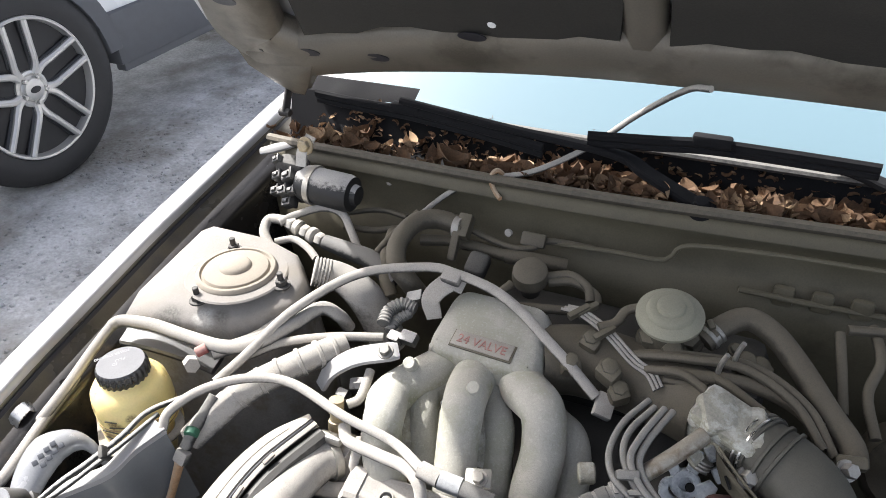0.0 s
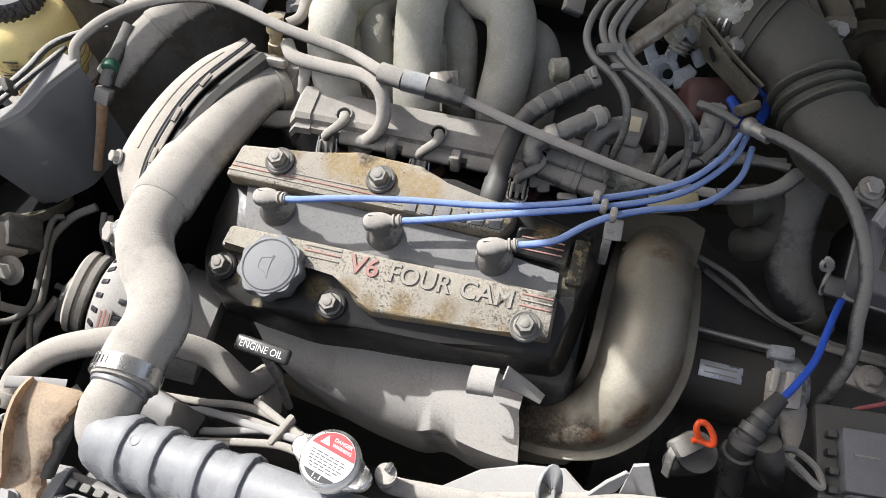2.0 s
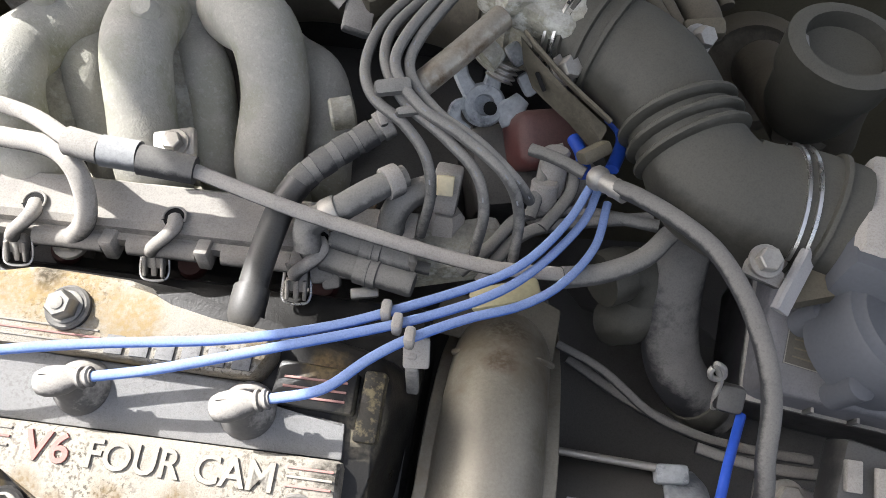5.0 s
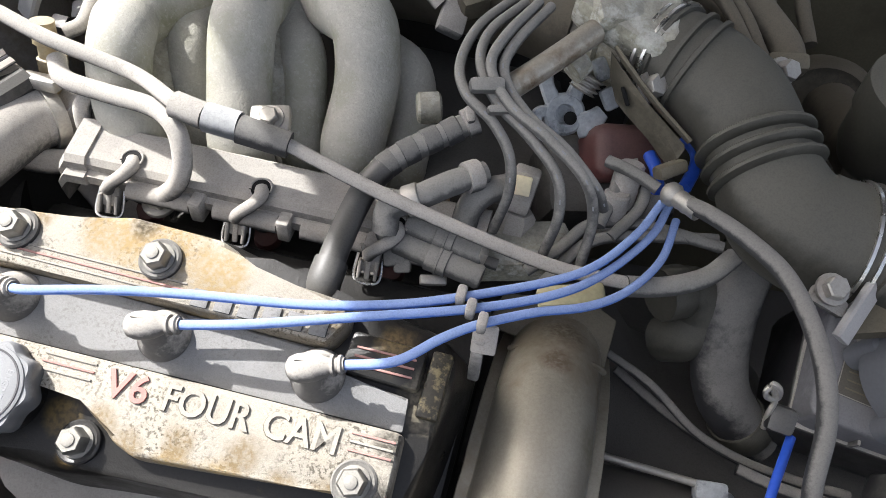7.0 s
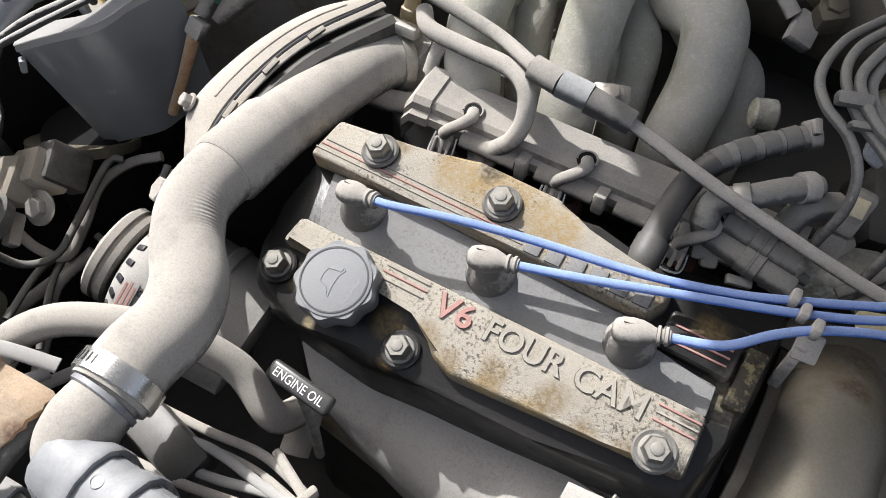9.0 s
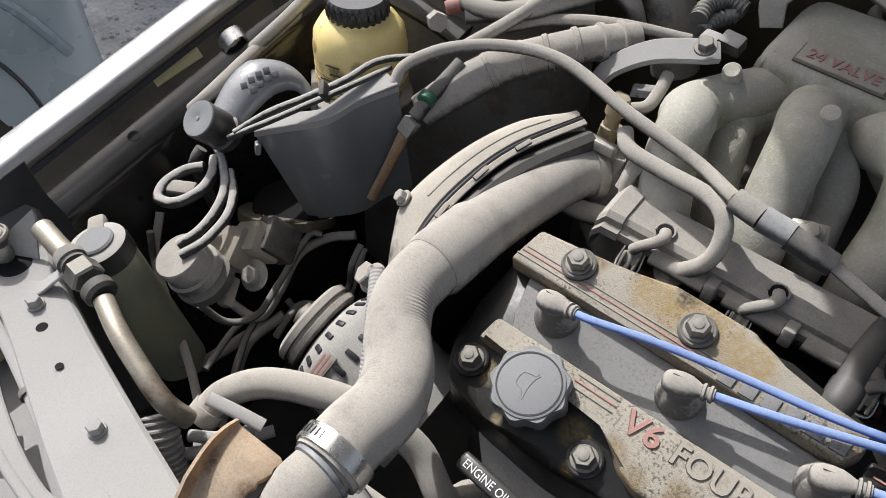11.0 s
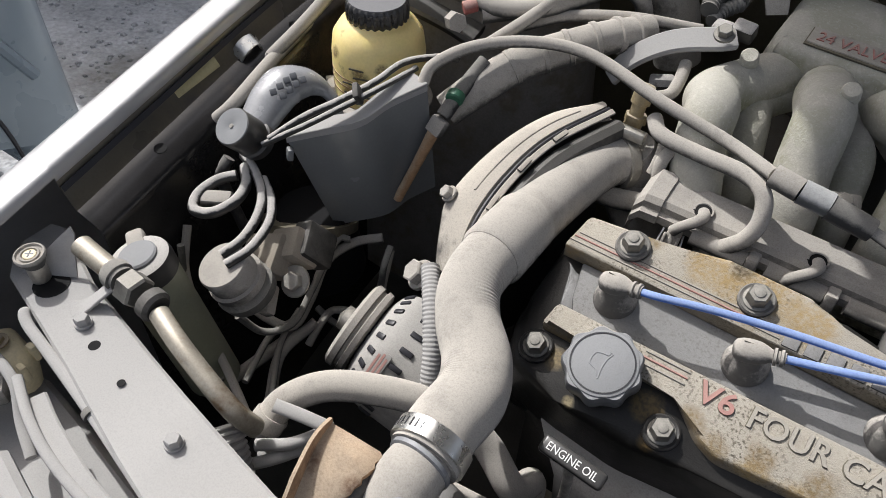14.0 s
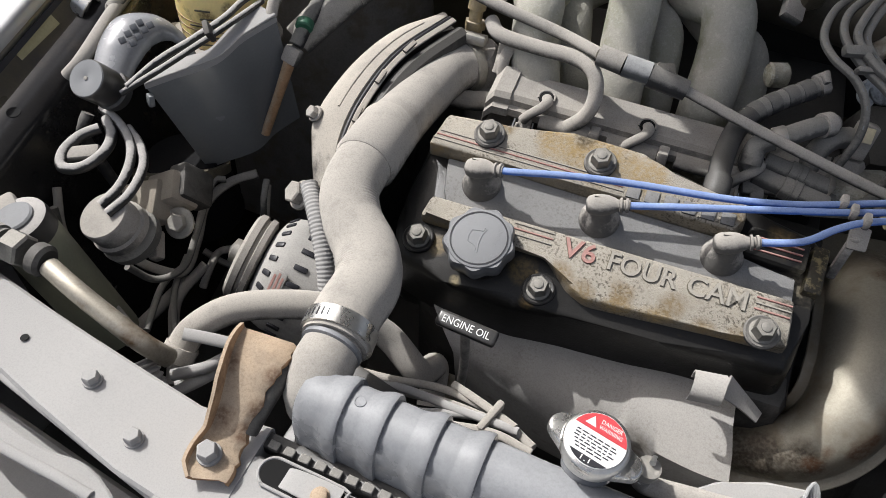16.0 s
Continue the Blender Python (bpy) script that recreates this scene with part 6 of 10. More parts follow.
bmp = thing("hood_bumper", (-0.717, 0.066, 0.741), "round black rubber hood bumper with a ring and a cross screw", "hood bumper")
BT = V3((-0.722, 0.065, 0.765))
part("stem", rod(B(), V3((BT.x, BT.y, 0.738)), BT, 0.008), "steel", bmp, "threaded stem")
part("pad", lathe(B(), axes(BT, (0, -0.05, 1)), [(-0.012, 0.007), (-0.005, 0.010), (-0.001, 0.0125), (0.002, 0.0128), (0.0035, 0.012), (0.0035, 0.0108), (0.0015, 0.0102), (0.0015, 0.0086), (0.003, 0.0080), (0.003, 0.0066), (0.001, 0.0060), (0.001, 0.0)], 32), "plastic_dusty", bmp, "grey rubber pad with rings")
scw = part("screw", lathe(B(), axes(BT, (0, -0.05, 1)), [(0.001, 0.0055), (0.0026, 0.0052), (0.0030, 0.004), (0.0030, 0.0)], 22), "cream", bmp, "pale screw head")
for k in (35, 125):
    part("screw_slot", rbox(B(), axes(BT + Vector((0, 0, 0.003)), (0, -0.05, 1)) @ pose(0, 0, 0, 0, 0, k), (0.007, 0.0012, 0.0007), 0), "ink", scw)

# air conditioning line with its union, and drier
ac = thing("refrigerant_line", (-0.551, 0.084, 0.735), "bare metal refrigerant pipe with a hex union", "pipe")
part("pipe", tube(B(), [(-0.601, 0.092, 0.755), (-0.572, 0.084, 0.752), (-0.543, 0.079, 0.742), (-0.51, 0.076, 0.725), (-0.499, 0.084, 0.7)], 0.0082, 16, 8), "worn_pipe", ac, "worn bare pipe")
ua, ub = V3((-0.7, 0.097, 0.765)), V3((-0.607, 0.094, 0.757))
da = (ub - ua).normalized()
part("stub", tube(B(), [ua, ua.lerp(ub, 0.45)], [0.0095, 0.009], 16, 3), "worn_pipe", ac, "tan pipe end")
part("union", lathe(B(), axes(ua.lerp(ub, 0.42), da), [(0, 0.0115), (0.003, 0.0128), (0.010, 0.0128), (0.011, 0.0108), (0.014, 0.0108)], 24), "rubber", ac, "collar")
part("union_nut", lathe(B(), axes(ua.lerp(ub, 0.62), da), [(0, 0.0125), (0.002, 0.0145), (0.016, 0.0145), (0.018, 0.0125)], 6), "nut", ac, "hex nut")
part("union_nut", lathe(B(), axes(ua.lerp(ub, 0.92), da), [(0, 0.0135), (0.008, 0.0135), (0.011, 0.0105)], 20), "dark", ac, "dark collar")
part("bracket", strip(B(), [(-0.676, 0.058, 0.7365), (-0.667, 0.067, 0.7395), (-0.659, 0.078, 0.748), (-0.652, 0.088, 0.757)], [0.018, 0.015, 0.012, 0.012], 0.0028, up=(-0.2, -0.3, 1), seg=5), "plate", ac, "narrow sheet bracket")
dry = thing("receiver_drier", (-0.734, 0.128, 0.5), "cream-painted receiver drier with a grey cap", "receiver drier")
DT = V3((-0.662, 0.122, 0.748))
dd = V3((-0.646, 0.137, 0.62)) - DT
part("bottle", tube(B(), [DT, DT + dd * 0.5, DT + dd * 1.3], 0.026, 28, 4), "drier", dry, "faded cream bottle")
part("cap", lathe(B(), axes(DT, -dd), [(-0.012, 0.0268), (0, 0.027), (0.006, 0.0255), (0.008, 0.022), (0.008, 0.0)], 30), "hose_half", dry, "black cap, dusty on top")
part("cap_block", lathe(B(), axes(DT - dd.normalized() * 0.006, -dd), [(0, 0.0165), (0.004, 0.0165), (0.0055, 0.015), (0.0055, 0.0)], 28), "cap_grey", dry, "round disc on the cap")
part("cap_lug", rbox(B(), axes(DT - dd.normalized() * 0.003 + Vector((-0.020, 0.012, 0)), -dd, (1, -0.6, 0)), (0.024, 0.016, 0.012), 0.004), "plastic_dusty", dry, "side lug")

# rod, harness and lamp parts in front of the support
hose("latch_cable", [(-0.702, 0.041, 0.725), (-0.704, 0.036, 0.735), (-0.69, 0.03, 0.735), (-0.655, 0.024, 0.733), (-0.595, 0.013, 0.73), (-0.523, -0.002, 0.73), (-0.461, -0.015, 0.73), (-0.32, -0.043, 0.728), (-0.18, -0.07, 0.725)], 0.0046, "plate", "straight grey painted rod along the radiator support", "rod", ends=[(0.52, "rod_clip", "hose_clean", 1.5)])
fbar = thing("front_bar", (-0.639, -0.006, 0.7), "bent pale dusty sheet bar ahead of the radiator support", "bar")
part("sheet", strip(B(), [(-0.648, 0, 0.708), (-0.614, -0.012, 0.708), (-0.568, -0.022, 0.708), (-0.526, -0.027, 0.706), (-0.484, -0.028, 0.704), (-0.40, -0.07, 0.70), (-0.3, -0.09, 0.69)], [0.014, 0.017, 0.016, 0.018, 0.018, 0.016], 0.006), "plate", fbar, "bent sheet")
part("rib", tube(B(), [(-0.671, 0, 0.715), (-0.635, -0.015, 0.713), (-0.598, -0.025, 0.711), (-0.555, -0.03, 0.709), (-0.508, -0.032, 0.708), (-0.476, -0.034, 0.706)], 0.0042, 10, 6), "plate", fbar, "thin rolled rib")
lampb = thing("headlamp_housing", (-0.62, -0.02, 0.45), "pale tan back of a headlamp housing", "headlamp")
part("housing", prism(B(), Matrix.Translation((-0.60, -0.02, 0.65)) @ pose(0, 0, 0, 6, 0, -8), [(-0.13, -0.10), (0.2, -0.10), (0.2, 0.03), (-0.13, 0.03)], -0.2, 0.0, 0.012), "plate", lampb, "pale dusty housing")
part("lens_rim", strip(B(), [(-0.63, -0.049, 0.7), (-0.573, -0.062, 0.7), (-0.519, -0.071, 0.7)], 0.02, 0.02), "plate", lampb, "pale rim")
adj = part("adjuster", tube(B(), [(-0.741, 0.015, 0.69), (-0.713, 0.011, 0.68), (-0.708, 0.011, 0.66)], [0.016, 0.019, 0.013], 12, 4), "cream", lampb, "cream adjuster gear")
part("adjuster_screw", bolt(B(), (-0.724, 0.012, 0.705), (0, 0, 1), 0.006, 0.006), "brass", adj)
for k in range(5):
    part("adjuster_tooth", rbox(B(), V3((-0.71, 0.01, 0.688)) + Vector((0.018 * math.cos(k * 1.25), 0.018 * math.sin(k * 1.25), 0.004)), (0.009, 0.006, 0.018), 0.002), "cream", adj)
hose("lamp_wire", [(-0.735, 0.003, 0.71), (-0.699, 0.001, 0.71), (-0.674, -0.004, 0.705), (-0.654, -0.018, 0.69), (-0.628, -0.03, 0.68)], 0.0045, "plate", "pale dusty lamp cable", "cable")
part("connector", rbox(B(), axes((-0.703, -0.015, 0.69), (0, 0, 1), (0.8, -0.6, 0)), (0.03, 0.03, 0.02), 0.004), "plastic_dusty", lampb, "grey connector")

# ---- left side: reservoir, washer neck, covers ----
PS = V3((-0.66, 0.435, 0.858))
ps = thing("steering_reservoir", (PS.x, PS.y, 0.70), "yellowed power steering reservoir with a black cap and stains", "reservoir")
mp = axes((PS.x, PS.y, 0.0), (0, 0, 1)) @ Matrix.Diagonal((0.90, 0.90, 1, 1))
part("bottle", lathe(B(), mp, [(0.70, 0.034), (0.735, 0.042), (0.742, 0.050), (0.745, 0.0545), (0.752, 0.0555), (0.756, 0.0535), (0.808, 0.0535), (0.824, 0.051), (0.835, 0.043), (0.840, 0.034), (0.846, 0.032)], 40), "yellow", ps, "yellowed translucent bottle")
spots(M["yellow"], [(PS + Vector((dx, -0.05 + abs(dx) * 0.4, dz)), r, (0.10, 0.045, 0.012)) for dx, dz, r in ((-0.02, -0.045, 0.007), (0.012, -0.06, 0.010), (0.034, -0.050, 0.008), (-0.036, -0.075, 0.009), (0.0, -0.085, 0.012), (0.03, -0.088, 0.010), (0.046, -0.07, 0.007))], 90.0)
for bz in (0.7585, 0.772, 0.781, 0.79):
    part("band", lathe(B(), mp, [(bz, 0.0530), (bz, 0.0541), (bz + 0.0012, 0.0541), (bz + 0.0012, 0.0530)], 40), "rust", ps, "dirty level line")
part("cap", lathe(B(), mp, [(0.840, 0.0325), (0.842, 0.0342), (0.853, 0.0342), (0.856, 0.0335), (0.8585, 0.0325), (0.8595, 0.0312), (0.8595, 0.0)], 160, 0.03, 26), "gloss", ps, "black ribbed cap")
part("cap_face", lathe(B(), mp, [(0.8590, 0.0318), (0.8602, 0.0316), (0.8602, 0.0)], 40), "cap_face", ps, "dusty cap face")
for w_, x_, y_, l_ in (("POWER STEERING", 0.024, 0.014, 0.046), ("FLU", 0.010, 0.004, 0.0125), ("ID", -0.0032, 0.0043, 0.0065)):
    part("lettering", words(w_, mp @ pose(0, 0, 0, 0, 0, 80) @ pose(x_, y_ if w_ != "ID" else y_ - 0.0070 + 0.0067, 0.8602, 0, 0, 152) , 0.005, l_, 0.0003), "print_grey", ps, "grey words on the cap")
for k, (az, z_, w_) in enumerate(((-78, 0.806, 0.020), (-70, 0.797, 0.026), (-84, 0.788, 0.030), (-60, 0.788, 0.010), (-66, 0.776, 0.018), (-92, 0.776, 0.012), (-74, 0.767, 0.030))):
    ca, sa = math.cos(radians(az)), math.sin(radians(az))
    part("level_mark", rbox(B(), axes((PS.x + 0.0487 * ca, PS.y + 0.0487 * sa, z_), (ca, sa, 0), (-sa, ca, 0)), (w_ * 0.8, 0.0016, 0.0010), 0), "grime", ps, "dark level mark")
part("bracket", strip(B(), [(PS.x - 0.02, PS.y + 0.05, 0.77), (PS.x + 0.055, PS.y + 0.01, 0.765), (PS.x + 0.05, PS.y - 0.035, 0.765), (PS.x, PS.y - 0.057, 0.76), (PS.x - 0.052, PS.y - 0.02, 0.76)], 0.012, 0.004, up=(0.1, 0.1, 1)), "plastic_dusty", ps, "dusty hold-down band")

wn_ = thing("washer_filler", (-0.683, 0.317, 0.74), "shiny grey filler neck with a round grey-faced cap", "filler neck")
WC, WA = V3((-0.676, 0.249, 0.808)), Vector((-0.03, -0.62, 0.78)).normalized()
part("neck", tube(B(), [WC - WA * 0.034, (-0.683, 0.285, 0.788), (-0.688, 0.306, 0.797), (-0.688, 0.328, 0.804), (-0.680, 0.349, 0.800), (-0.667, 0.360, 0.790), (-0.652, 0.360, 0.775), (-0.645, 0.362, 0.74)], [0.014, 0.018, 0.021, 0.0225, 0.017, 0.009, 0.005, 0.004], 24, 6, flat=0.72), "neck", wn_, "shiny grey moulded neck")
part("cap", lathe(B(), axes(WC, WA), [(-0.030, 0.0165), (-0.028, 0.0178), (-0.003, 0.0182), (-0.001, 0.0176), (-0.001, 0.0160)], 36), "plastic", wn_, "black cap side")
part("cap_face", lathe(B(), axes(WC, WA), [(-0.0012, 0.0174), (0.0, 0.0168), (0.0004, 0.004), (-0.0002, 0.003), (-0.0002, 0.0)], 36), "cap_grey", wn_, "round grey cap face")
part("cap_pip", lathe(B(), axes(WC, WA), [(0, 0.0022), (0.0008, 0.0018), (0.001, 0.0)], 14), "plastic_dusty", wn_)
part("collar", lathe(B(), axes(WC, WA), [(-0.042, 0.016), (-0.040, 0.0188), (-0.032, 0.0188), (-0.030, 0.016)], 36), "plastic", wn_, "black collar")
for k in range(4):
    for j in range(2):
        c_ = Vector((-0.668 - 0.009 * j, 0.306 + 0.009 * k - 0.003 * j, 0.8125 + 0.0018 * min(k, 2) + 0.002 * j))
        part("moulded_mark", rbox(B(), axes(c_, (0.55, -0.35, 0.76), (0.45, 0.9, 0)), (0.0062, 0.0062, 0.0026), 0.0008), "cladding", wn_, "raised moulded mark")

gc = thing("actuator_cover", (-0.611, 0.336, 0.67), "dark grey moulded plastic cover with a painted sunlit top edge", "plastic cover")
fe = [(-0.648, 0.286, 0.784), (-0.625, 0.300, 0.793), (-0.597, 0.330, 0.799), (-0.588, 0.363, 0.806), (-0.571, 0.398, 0.813)]
ke = [(-0.653, 0.291, 0.784), (-0.633, 0.316, 0.795), (-0.609, 0.338, 0.801), (-0.604, 0.370, 0.808), (-0.600, 0.408, 0.815)]
fl_, kl_ = spline(fe, 5), spline(ke, 5)
top_ = fl_ + list(reversed(kl_))
mid_t = sum(top_, Vector()) / len(top_)
low_ = [mid_t + (p - mid_t) * 0.82 + Vector((0.012, 0.022, -0.125)) for p in top_]
bm = loft(B(), [low_, [p.lerp(q, 0.10) + Vector((-0.008, 0.006, 0)) * (1 if i >= len(fl_) else 0) for i, (p, q) in enumerate(zip(top_, low_))], [p + Vector((0, 0, -0.002)) for p in top_]])
part("shell", bm, "slate", gc, "", 35)
# Pale edge and strip paint the sun's highlight along the slate top.
bm = loft(B(), [[p + Vector((0, 0, -0.0035)) + (p - mid_t) * 0.012 for p in top_], [p + (p - mid_t) * 0.012 for p in top_], [p + Vector((0, 0, 0.0018)) for p in top_]])
part("top_edge", bm, "plate", gc, "pale top edge, sunlight put into its colour", 40)
part("dust_strip", strip(B(), [V3(a).lerp(V3(b), 0.5) + Vector((0, 0, 0.0026)) for a, b in zip(fe, ke)], [0.9 * (V3(a) - V3(b)).length + 0.003 for a, b in zip(fe, ke)], 0.0024, up=(-0.05, -0.1, 1), seg=5), "plate", gc, "pale strip painting the sunlit top edge")
part("side_lug", rbox(B(), axes((-0.645, 0.284, 0.770), (-0.5, -0.8, 0.2)), (0.010, 0.012, 0.006), 0.002), "slate", gc, "small moulded lug")
bm = B()
tube(bm, [V3((-0.65, 0.267, 0.795)), V3((-0.631, 0.295, 0.812)), V3((-0.617, 0.327, 0.818)), V3((-0.607, 0.366, 0.822)), V3((-0.603, 0.405, 0.825)), V3((-0.587, 0.44, 0.82)), V3((-0.58, 0.461, 0.81))], 0.0034, 12, 8)
hz = solid("cable_loom", bm, "hose_half", "dusty twin cable lying over the grey cover", "cable")
tube_b = tube(B(), [V3((-0.654, 0.262, 0.79)), V3((-0.623, 0.289, 0.81)), V3((-0.61, 0.323, 0.816)), V3((-0.599, 0.362, 0.82)), V3((-0.595, 0.413, 0.818))], 0.0030, 10, 8)
solid("cable_loom", tube_b, "hose_half", "thin black cable beside the twin cable", "cable")
solid("cable_tie", rbox(B(), axes((-0.607, 0.341, 0.822), (0.5, 0.35, 0.2)), (0.016, 0.016, 0.006), 0.002), "dark", "black tie holding the cables on the cover", "cable tie")

# vacuum switching valves
vs_ = thing("vacuum_valve", (-0.63, 0.174, 0.68), "dusty round vacuum valve with looped hoses and a bracket", "valve")
mv = axes((-0.617, 0.167, 0.735), (-0.15, -0.35, 0.93))
part("lid", lathe(B(), mv, [(-0.030, 0.022), (-0.028, 0.026), (-0.02, 0.026), (-0.018, 0.0232), (0.0, 0.0232), (0.002, 0.022), (0.003, 0.0)], 36), "plastic_dusty", vs_, "dusty round lid")
part("flange", lathe(B(), mv, [(-0.052, 0.020), (-0.046, 0.027), (-0.036, 0.028), (-0.03, 0.023)], 36), "rubber", vs_, "lower flange")
part("bracket", rbox(B(), axes((-0.621, 0.219, 0.7), (-0.3, -0.5, 0.8), (1, 0.4, 0)), (0.048, 0.040, 0.028), 0.005), "dome", vs_, "tan bracket block")
part("solenoid", rbox(B(), axes((-0.605, 0.238, 0.705), (-0.3, -0.5, 0.8), (1, 0.5, 0)), (0.036, 0.032, 0.036), 0.005), "dome", vs_, "tan solenoid block")
part("solenoid_cap", rbox(B(), axes((-0.594, 0.252, 0.705), (-0.3, -0.5, 0.8), (1, 0.5, 0)), (0.022, 0.036, 0.040), 0.004), "dark", vs_, "dark solenoid end")
part("tip", rbox(B(), axes((-0.597, 0.192, 0.68), (-0.3, -0.5, 0.8), (0.4, -1, 0)), (0.03, 0.012, 0.012), 0.003), "plastic_dusty", vs_, "small lug")
part("bolt", bolt(B(), (-0.583, 0.215, 0.695), (0, -0.7, 0.7), 0.009, 0.010, 1.7), "steel", vs_, "bolt with washer")
part("pipe", tube(B(), [(-0.622, 0.172, 0.742), (-0.615, 0.191, 0.75), (-0.619, 0.214, 0.757), (-0.635, 0.236, 0.76), (-0.664, 0.255, 0.76), (-0.696, 0.27, 0.752)], 0.0045, 12, 8), "hose_half", vs_, "dusty hose")
part("pipe", tube(B(), [(-0.61, 0.166, 0.742), (-0.601, 0.187, 0.75), (-0.607, 0.216, 0.755), (-0.625, 0.237, 0.757), (-0.651, 0.253, 0.757)], 0.0044, 12, 8), "hose_half", vs_, "dusty hose")
lp = thing("vacuum_hose_loop", (-0.684, 0.217, 0.72), "dusty hose bent into a loop with a connector", "hose")
part("tube", tube(B(), [(-0.671, 0.24, 0.76), (-0.683, 0.226, 0.757), (-0.686, 0.205, 0.753), (-0.676, 0.191, 0.75), (-0.658, 0.197, 0.752), (-0.648, 0.216, 0.758), (-0.655, 0.236, 0.76), (-0.677, 0.255, 0.757)], 0.0052, 12, 8), "hose_half", lp)
part("connector", rbox(B(), axes((-0.672, 0.212, 0.75), (0, -0.3, 1), (1, 0.5, 0)), (0.035, 0.014, 0.012), 0.003), "plastic_dusty", lp, "grey connector")
part("drop", tube(B(), [(-0.701, 0.257, 0.755), (-0.703, 0.249, 0.745), (-0.709, 0.25, 0.72), (-0.69, 0.26, 0.62)], 0.006, 10, 6), "hose_clean", lp)

# horn-like canister behind
can_ = thing("canister", (-0.657, 0.321, 0.58), "round black canister with a tarnished band under the grey cover", "canister")
part("body", tube(B(), [(-0.660, 0.318, 0.668), (-0.659, 0.317, 0.635), (-0.657, 0.321, 0.58)], [0.040, 0.046, 0.048], 24, 5), "tray", can_)
part("band", lathe(B(), axes((-0.663, 0.314, 0.655), (0.25, -0.4, -0.8)), [(0, 0.0495), (0, 0.052), (0.01, 0.052), (0.01, 0.0495)], 30), "grime", can_, "tarnished brown band")

# loose wires in the dark
LW = [
    ([(-0.582, 0.338, 0.655), (-0.605, 0.317, 0.65), (-0.616, 0.286, 0.64), (-0.608, 0.251, 0.62), (-0.61, 0.223, 0.6), (-0.642, 0.215, 0.6), (-0.678, 0.219, 0.6)], 0.006),
    ([(-0.574, 0.34, 0.64), (-0.566, 0.318, 0.62), (-0.553, 0.289, 0.6)], 0.006),
    ([(-0.595, 0.242, 0.6), (-0.607, 0.199, 0.58), (-0.588, 0.161, 0.56), (-0.575, 0.13, 0.54)], 0.007),
    ([(-0.613, 0.231, 0.58), (-0.634, 0.181, 0.56), (-0.645, 0.147, 0.55)], 0.008),
    ([(-0.714, 0.202, 0.7), (-0.695, 0.175, 0.67), (-0.662, 0.158, 0.64), (-0.603, 0.135, 0.62), (-0.551, 0.111, 0.62)], 0.005),
    ([(-0.571, 0.277, 0.6), (-0.591, 0.264, 0.6), (-0.59, 0.245, 0.6), (-0.593, 0.226, 0.58)], 0.005),
]
for pts, r in LW:
    hose("loose_wire", pts, r * 0.85, "plastic_dusty", "dusty grey wire hanging in the dark bay", "wire")

# alternator and belt cover
al = thing("alternator", (-0.46, 0.24, 0.5), "grey finned alternator with slots and a pulley", "alternator")
am = axes((-0.475, 0.239, 0.635), (-0.9, -0.12, 0.35), (0.3, 0.2, 1))
part("body", lathe(B(), am, [(-0.08, 0.058), (-0.04, 0.060), (-0.038, 0.062), (-0.030, 0.062), (-0.028, 0.060), (0.0, 0.0595), (0.016, 0.0585), (0.026, 0.0555), (0.036, 0.046), (0.041, 0.032), (0.042, 0.0)], 40), "alu_pale", al, "pale finned housing")
for k in range(22):
    a = radians(360 / 22 * k)
    q = am @ Vector((0.0592 * math.cos(a), 0.0592 * math.sin(a), 0.004))
    part("vent_slot", rbox(B(), axes(q, (am.to_3x3() @ Vector((math.cos(a), math.sin(a), 0.05))), am.to_3x3() @ Vector((-math.sin(a), math.cos(a), 0))), (0.0052, 0.013, 0.004), 0.001), "ink", al, "dark vent slot")
    q = am @ Vector((0.0515 * math.cos(a), 0.0515 * math.sin(a), 0.0305))
    part("vent_slot", rbox(B(), axes(q, (am.to_3x3() @ Vector((math.cos(a), math.sin(a), 1.0))), am.to_3x3() @ Vector((-math.sin(a), math.cos(a), 0))), (0.0052, 0.010, 0.003), 0.001), "ink", al, "dark vent slot")
part("pulley", lathe(B(), am, [(0.042, 0.038), (0.044, 0.043), (0.049, 0.044), (0.050, 0.041), (0.053, 0.041), (0.054, 0.044), (0.060, 0.044), (0.063, 0.040), (0.064, 0.03), (0.061, 0.012), (0.061, 0.0)], 40), "plastic_dusty", al, "dusty grooved pulley")
part("shaft", lathe(B(), am, [(0.03, 0.015), (0.072, 0.012), (0.076, 0.0)], 16), "steel", al, "steel shaft")
la = radians(-58)
lm = axes(am @ Vector((0.0580 * math.cos(la), 0.0580 * math.sin(la), 0.018)), am.to_3x3() @ Vector((math.cos(la), math.sin(la), 0.25)), am.to_3x3() @ Vector((-math.sin(la), math.cos(la), 0)))
lb = part("warning_label", rbox(B(), lm, (0.034, 0.014, 0.002), 0.0008), "alu_pale", al, "faded white sticker")
for k, w in enumerate((0.024, 0.028, 0.02)):
    part("label_bar", rbox(B(), lm @ Matrix.Translation((0.001 * k, 0.004 - 0.004 * k, 0.0011)), (w, 0.0022, 0.0004), 0), "letter_red", lb, "red bar of print")
bc = thing("timing_belt_cover", (-0.40, 0.40, 0.45), "dusty curved timing belt cover with a dark seam", "timing cover")
TB = [(-0.468, 0.272, 0.728), (-0.482, 0.298, 0.762), (-0.487, 0.320, 0.784), (-0.483, 0.387, 0.796), (-0.466, 0.448, 0.802), (-0.438, 0.495, 0.80)]
SE = [(-0.445, 0.268, 0.758), (-0.450, 0.299, 0.785), (-0.452, 0.348, 0.799), (-0.446, 0.409, 0.807), (-0.425, 0.485, 0.807)]
tb_, se_ = spline(TB, 8), spline(SE, 10)
